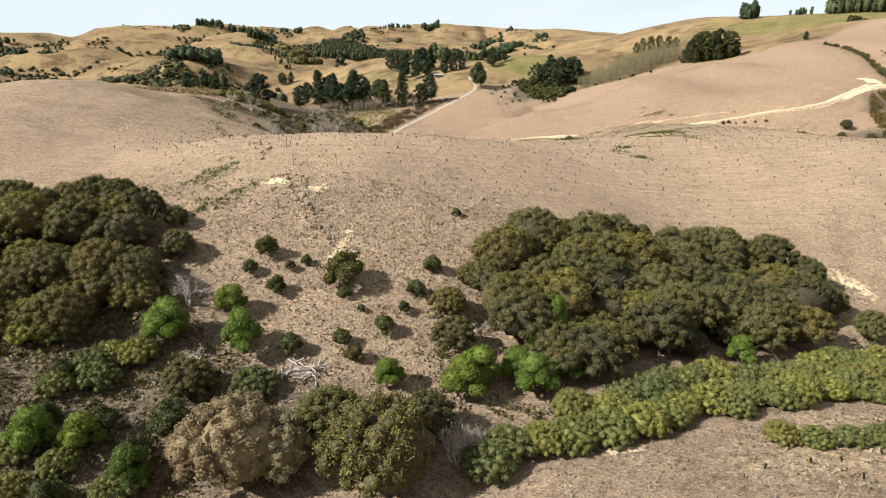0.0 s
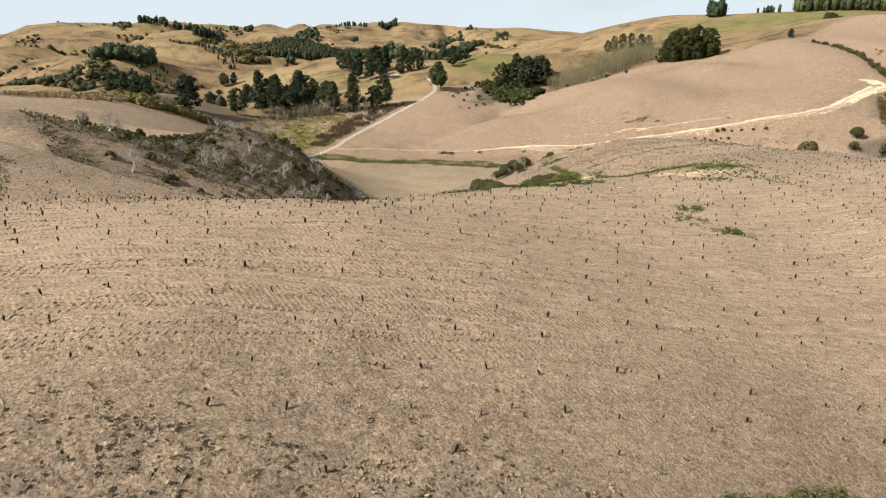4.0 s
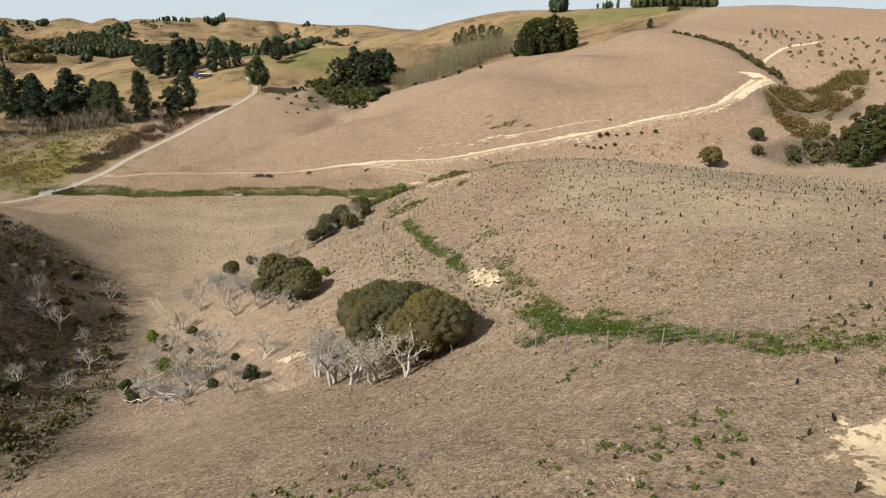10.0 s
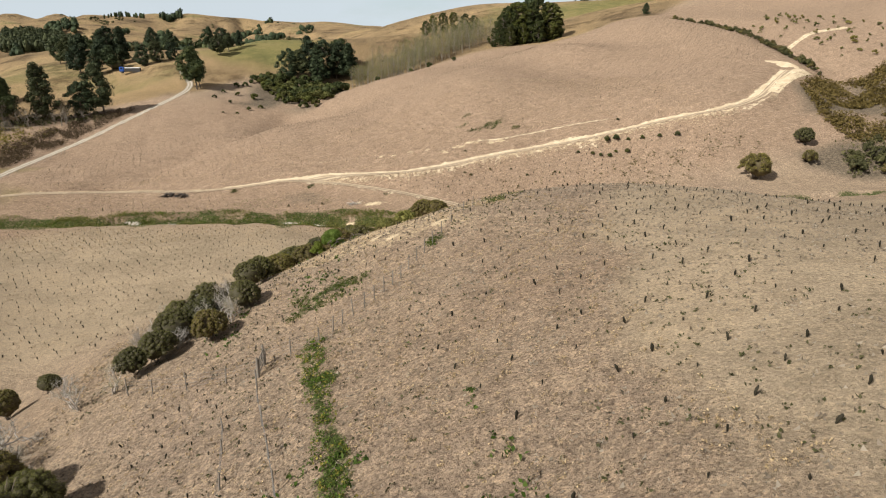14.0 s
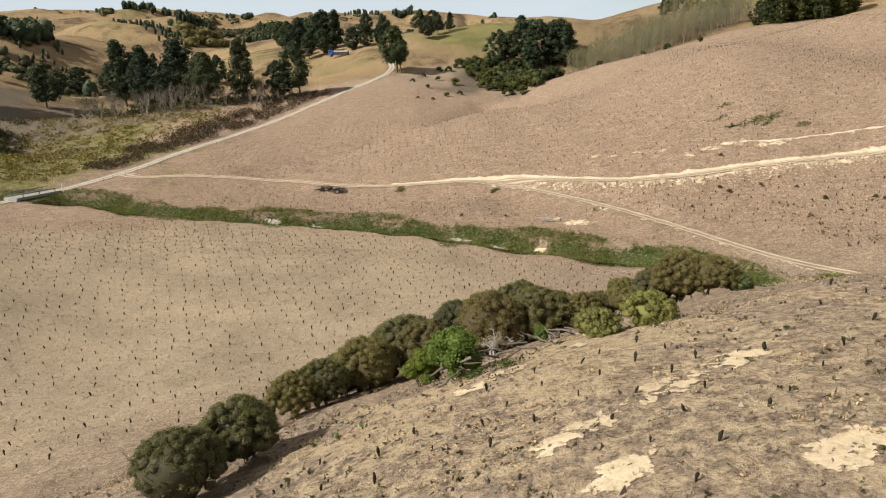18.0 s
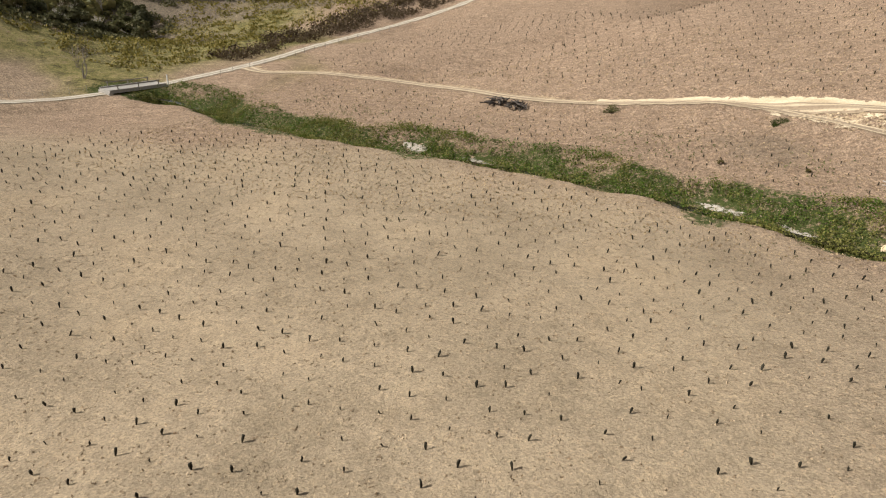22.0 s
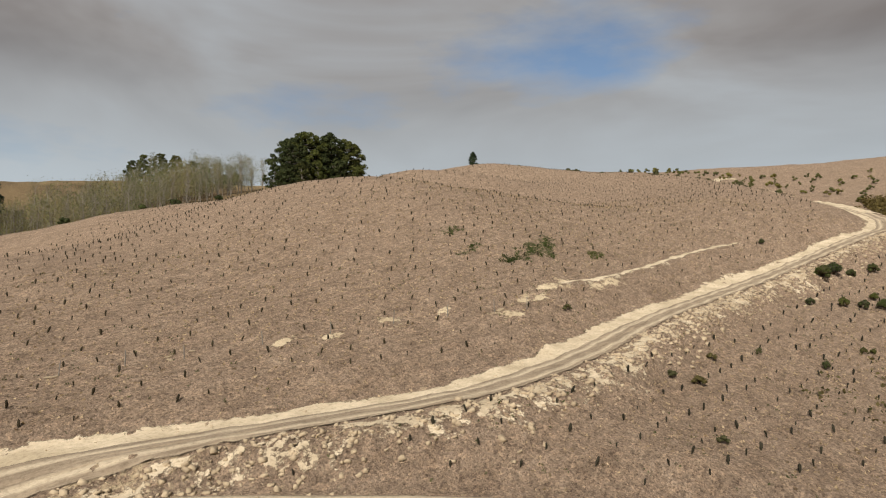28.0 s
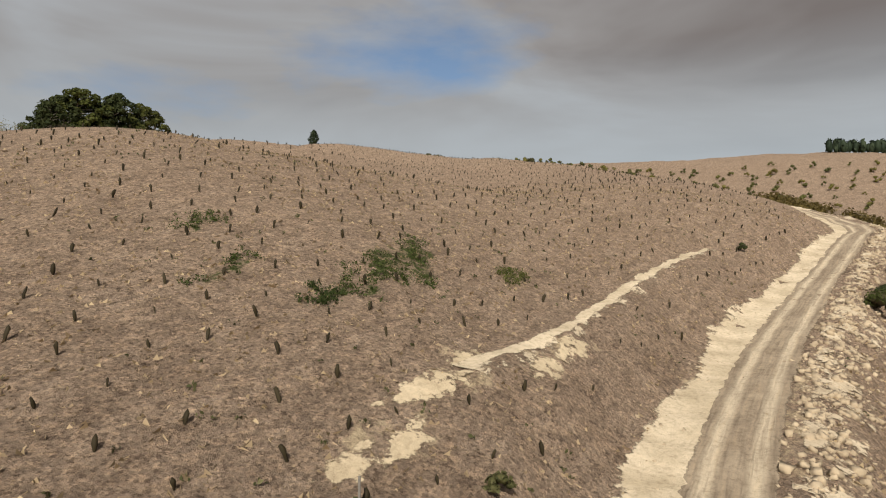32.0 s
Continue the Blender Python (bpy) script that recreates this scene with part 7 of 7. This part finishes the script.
fence([(-9.2, 52.5), (-12, 58), (-14.4, 62.5), (-18, 72), (-22, 82)], 4.0, "post and wire fence climbing the first ridge")
fence([(33.5, 340.3), (48, 333.5), (60.5, 328.8), (70, 324.5), (78.7, 320.8), (87, 317), (93, 313.6)], 3.4, "bare thin fence posts without wire across the hillside", 0.8, 0, 0.55)
fence([(-44.5, 318), (-50, 309), (-60, 296)], 3.0, "low post and wire fence beside the farm road", 0.8, 3)
fence([(-30.8, 334), (-27.8, 344), (-25.6, 352), (-22.5, 366), (-15, 393)], 3.4, "post and wire fence along the farm road", 0.8, 3)


def gate():
    root = new("farm_gate")
    x, y = 34.6, 190.8
    root.location = (x, y, float(on_land(x, y)))
    root.rotation_euler = (0, 0, radians(75))
    tagged(root, "grey timber gate between fence posts", "gate")
    for dx in (-0.9, 0.9):
        o = part("gate_post", post_mesh, root)
        o.location = (dx, 0, 0)
        o.scale = (1.3, 1.3, 1.15)
    for k in range(4):
        part("rail", box_mesh("rail", (1.7, 0.04, 0.09), M_WOOD_GREY, 0.01, (0, 0, 0.25 + 0.26 * k)), root)
    part("brace", fast_mesh("brace", *limb([(-0.8, 0.03, 0.22), (0.8, 0.03, 1.05)], [0.03, 0.03], 4), M_WOOD_GREY), root)


gate()


def bridge():
    """The farm bridge: deck, kerbs, abutments, two timber rails and a white end post."""
    i = int(np.argmin(np.hypot(ROAD[:, 0] + 38.5, ROAD[:, 1] - 321.5)))
    way = ROAD[i + 2] - ROAD[i - 2]
    a = math.atan2(way[1], way[0])
    x, y = ROAD[i]
    z = max(float(on_land(*ROAD[i - 5])), float(on_land(*ROAD[i + 5])))
    root = new("farm_bridge")
    root.matrix_world = Matrix.Translation((x, y, z)) @ Matrix.Rotation(a, 4, "Z")
    tagged(root, "small concrete farm bridge with low timber rails over the creek", "bridge")
    part("deck", box_mesh("deck", (9.0, 4.2, 0.35), M_CONCRETE, 0.03, (0, 0, 0.0)), root)
    for s in (-1, 1):
        part("kerb", box_mesh("kerb", (9.0, 0.25, 0.2), M_CONCRETE, 0.03, (0, 2.0 * s, 0.27)), root)
        part("abutment", box_mesh("abutment", (0.6, 4.4, 2.4), M_CONCRETE, 0.04, (4.4 * s, 0, -1.2)), root)
        for k in (-1, 0, 1):
            part("rail_post", box_mesh("rail_post", (0.14, 0.14, 0.8), M_WOOD_GREY, 0.02, (3.2 * k, 2.0 * s, 0.7)), root)
        part("rail", box_mesh("rail", (6.8, 0.07, 0.14), M_WOOD_GREY, 0.015, (0, 2.0 * s, 0.95)), root)
    part("marker_post", box_mesh("marker_post", (0.16, 0.16, 1.7), M_PAINT_WHITE, 0.02, (4.7, -2.2, 0.9)), root, "white end post")


bridge()

M_BLUE = surface("blue_cab_paint", (0.02, 0.07, 0.30), (0.03, 0.10, 0.38), 2.0, 0.35, 0.1, 0.0)
M_TARP = surface("pale_tray_cover", (0.60, 0.62, 0.64), (0.72, 0.73, 0.74), 2.0, 0.6, 0.15, 0.01)
M_DARK = surface("dark_steel", (0.03, 0.03, 0.032), (0.05, 0.05, 0.05), 2.0, 0.6, 0.2, 0.0)
M_GLASS_DARK = surface("dark_window_glass", (0.012, 0.014, 0.018), (0.02, 0.022, 0.026), 2.0, 0.08, 0.05, 0.0)


def truck():
    x, y = -4.4, 515.0
    root = new("farm_truck")
    root.matrix_world = Matrix.Translation((x, y, float(on_land(x, y)) + 0.1)) @ Matrix.Rotation(radians(-8), 4, "Z")
    tagged(root, "blue truck with a pale covered tray parked under pines", "truck")
    part("chassis", box_mesh("chassis", (9.4, 1.0, 0.3), M_DARK, 0.03, (0.2, 0, 0.85)), root)
    cab = part("cab", box_mesh("cab", (2.2, 2.4, 2.3), M_BLUE, 0.18, (-3.8, 0, 2.0)), root, "blue cab")
    part("windscreen", box_mesh("windscreen", (0.05, 2.0, 0.8), M_GLASS_DARK, 0.01, (-4.91, 0, 2.5)), cab)
    for s in (-1, 1):
        part("side_window", box_mesh("side_window", (0.9, 0.05, 0.7), M_GLASS_DARK, 0.01, (-3.9, 1.2 * s, 2.5)), cab)
    part("tray", box_mesh("tray", (7.0, 2.4, 1.3), M_DARK, 0.05, (1.3, 0, 1.7)), root)
    part("cover", box_mesh("cover", (7.1, 2.5, 0.5), M_TARP, 0.15, (1.3, 0, 2.6)), root, "pale cover")
    for xx in (-3.8, 1.6, 3.0, 4.2):
        for s in (-1, 1):
            part("wheel", fast_mesh("wheel", *limb([(xx, 1.1 * s - 0.16, 0.5), (xx, 1.1 * s - 0.15, 0.5), (xx, 1.1 * s + 0.15, 0.5), (xx, 1.1 * s + 0.16, 0.5)], [0.05, 0.5, 0.5, 0.05], 14), M_DARK), root)


truck()


def log_pile(x, y, n, long, spread, label):
    root = new("log_pile")
    root.location = (x, y, float(on_land(x, y)))
    tagged(root, label, "log pile", "log piles")
    for _ in range(n):
        a = gen.uniform(0, 6.28)
        L = long * gen.uniform(0.4, 1.1)
        c = np.array([gen.normal(0, spread), gen.normal(0, spread * 0.5), gen.uniform(0.08, 0.95 if "dark" in label else 0.5)])
        d = np.array([math.cos(a), math.sin(a), gen.normal(0, 0.28)]) * L / 2
        r = gen.uniform(0.05, 0.15) if "dark" in label else gen.uniform(0.02, 0.08)
        part("branch", fast_mesh("branch", *bent(gen, c - d, c + d, r, r * 0.5, 4, 0.2, 5), M_OLD_WOOD if "dark" in label else M_BARK if "dry" in label else M_DEADWOOD), root)
    return root


log_pile(20.3, 324.6, 40, 1.8, 0.8, "dark tangled heap of dead branches below the track")
log_pile(23.6, 322.6, 40, 1.6, 0.7, "dark tangled heap of dead branches below the track")
log_pile(62.6, 299.0, 30, 1.8, 0.9, "bleached heap of dead branches beside pale rock")
log_pile(-10.0, 40.5, 34, 2.0, 0.9, "bleached heap of dead branches in the gully")
log_pile(10.5, 163.5, 40, 3.0, 1.6, "bleached fallen branches in the side gully")
log_pile(6.5, 172.0, 30, 2.6, 1.4, "bleached fallen branches in the side gully")
log_pile(-16, 146, 26, 3.0, 1.6, "bleached fallen trunk on the scrubby slope")
log_pile(-9, 152, 22, 2.6, 1.4, "bleached fallen branches on the scrubby slope")
log_pile(46.2, 226.5, 24, 1.5, 1.2, "dry fallen branches below the kanuka")
log_pile(48.0, 221.4, 16, 1.1, 1.1, "bleached thin branches scattered on the dry brow")
log_pile(45.0, 218.6, 12, 0.9, 0.7, "bleached thin branches scattered on the dry brow")
log_pile(50.5, 226.8, 20, 1.4, 1.2, "dry fallen branches below the kanuka")
log_pile(4.0, 46.5, 22, 1.8, 0.8, "pale fallen branches under the trees")

# creek water lying in the bed
ribbon_pts = CREEK[: int(len(CREEK) * 0.72)]
w_side = np.gradient(ribbon_pts, axis=0)
w_side = np.stack([-w_side[:, 1], w_side[:, 0]], 1) / np.linalg.norm(w_side, axis=1)[:, None]
bed = np.array([float(on_land(*p)) for p in ribbon_pts])
bed = np.convolve(np.pad(bed, 8, mode="edge"), np.ones(17) / 17, "valid") + 0.12
wv = []
for q, s, b in zip(ribbon_pts, w_side, bed):
    half = 0.4 + 0.7 * math.exp(-((q[0] - 40) / 5) ** 2)
    for k in (-half, half):
        wv.append((q[0] + s[0] * k, q[1] + s[1] * k, b))
wf = [(2 * i, 2 * i + 1, 2 * i + 3, 2 * i + 2) for i in range(len(ribbon_pts) - 1)]
tagged(new("water", add_mesh("water", wv, wf, M_WATER)), "still dark creek water between rushes", "water", kind="structure")
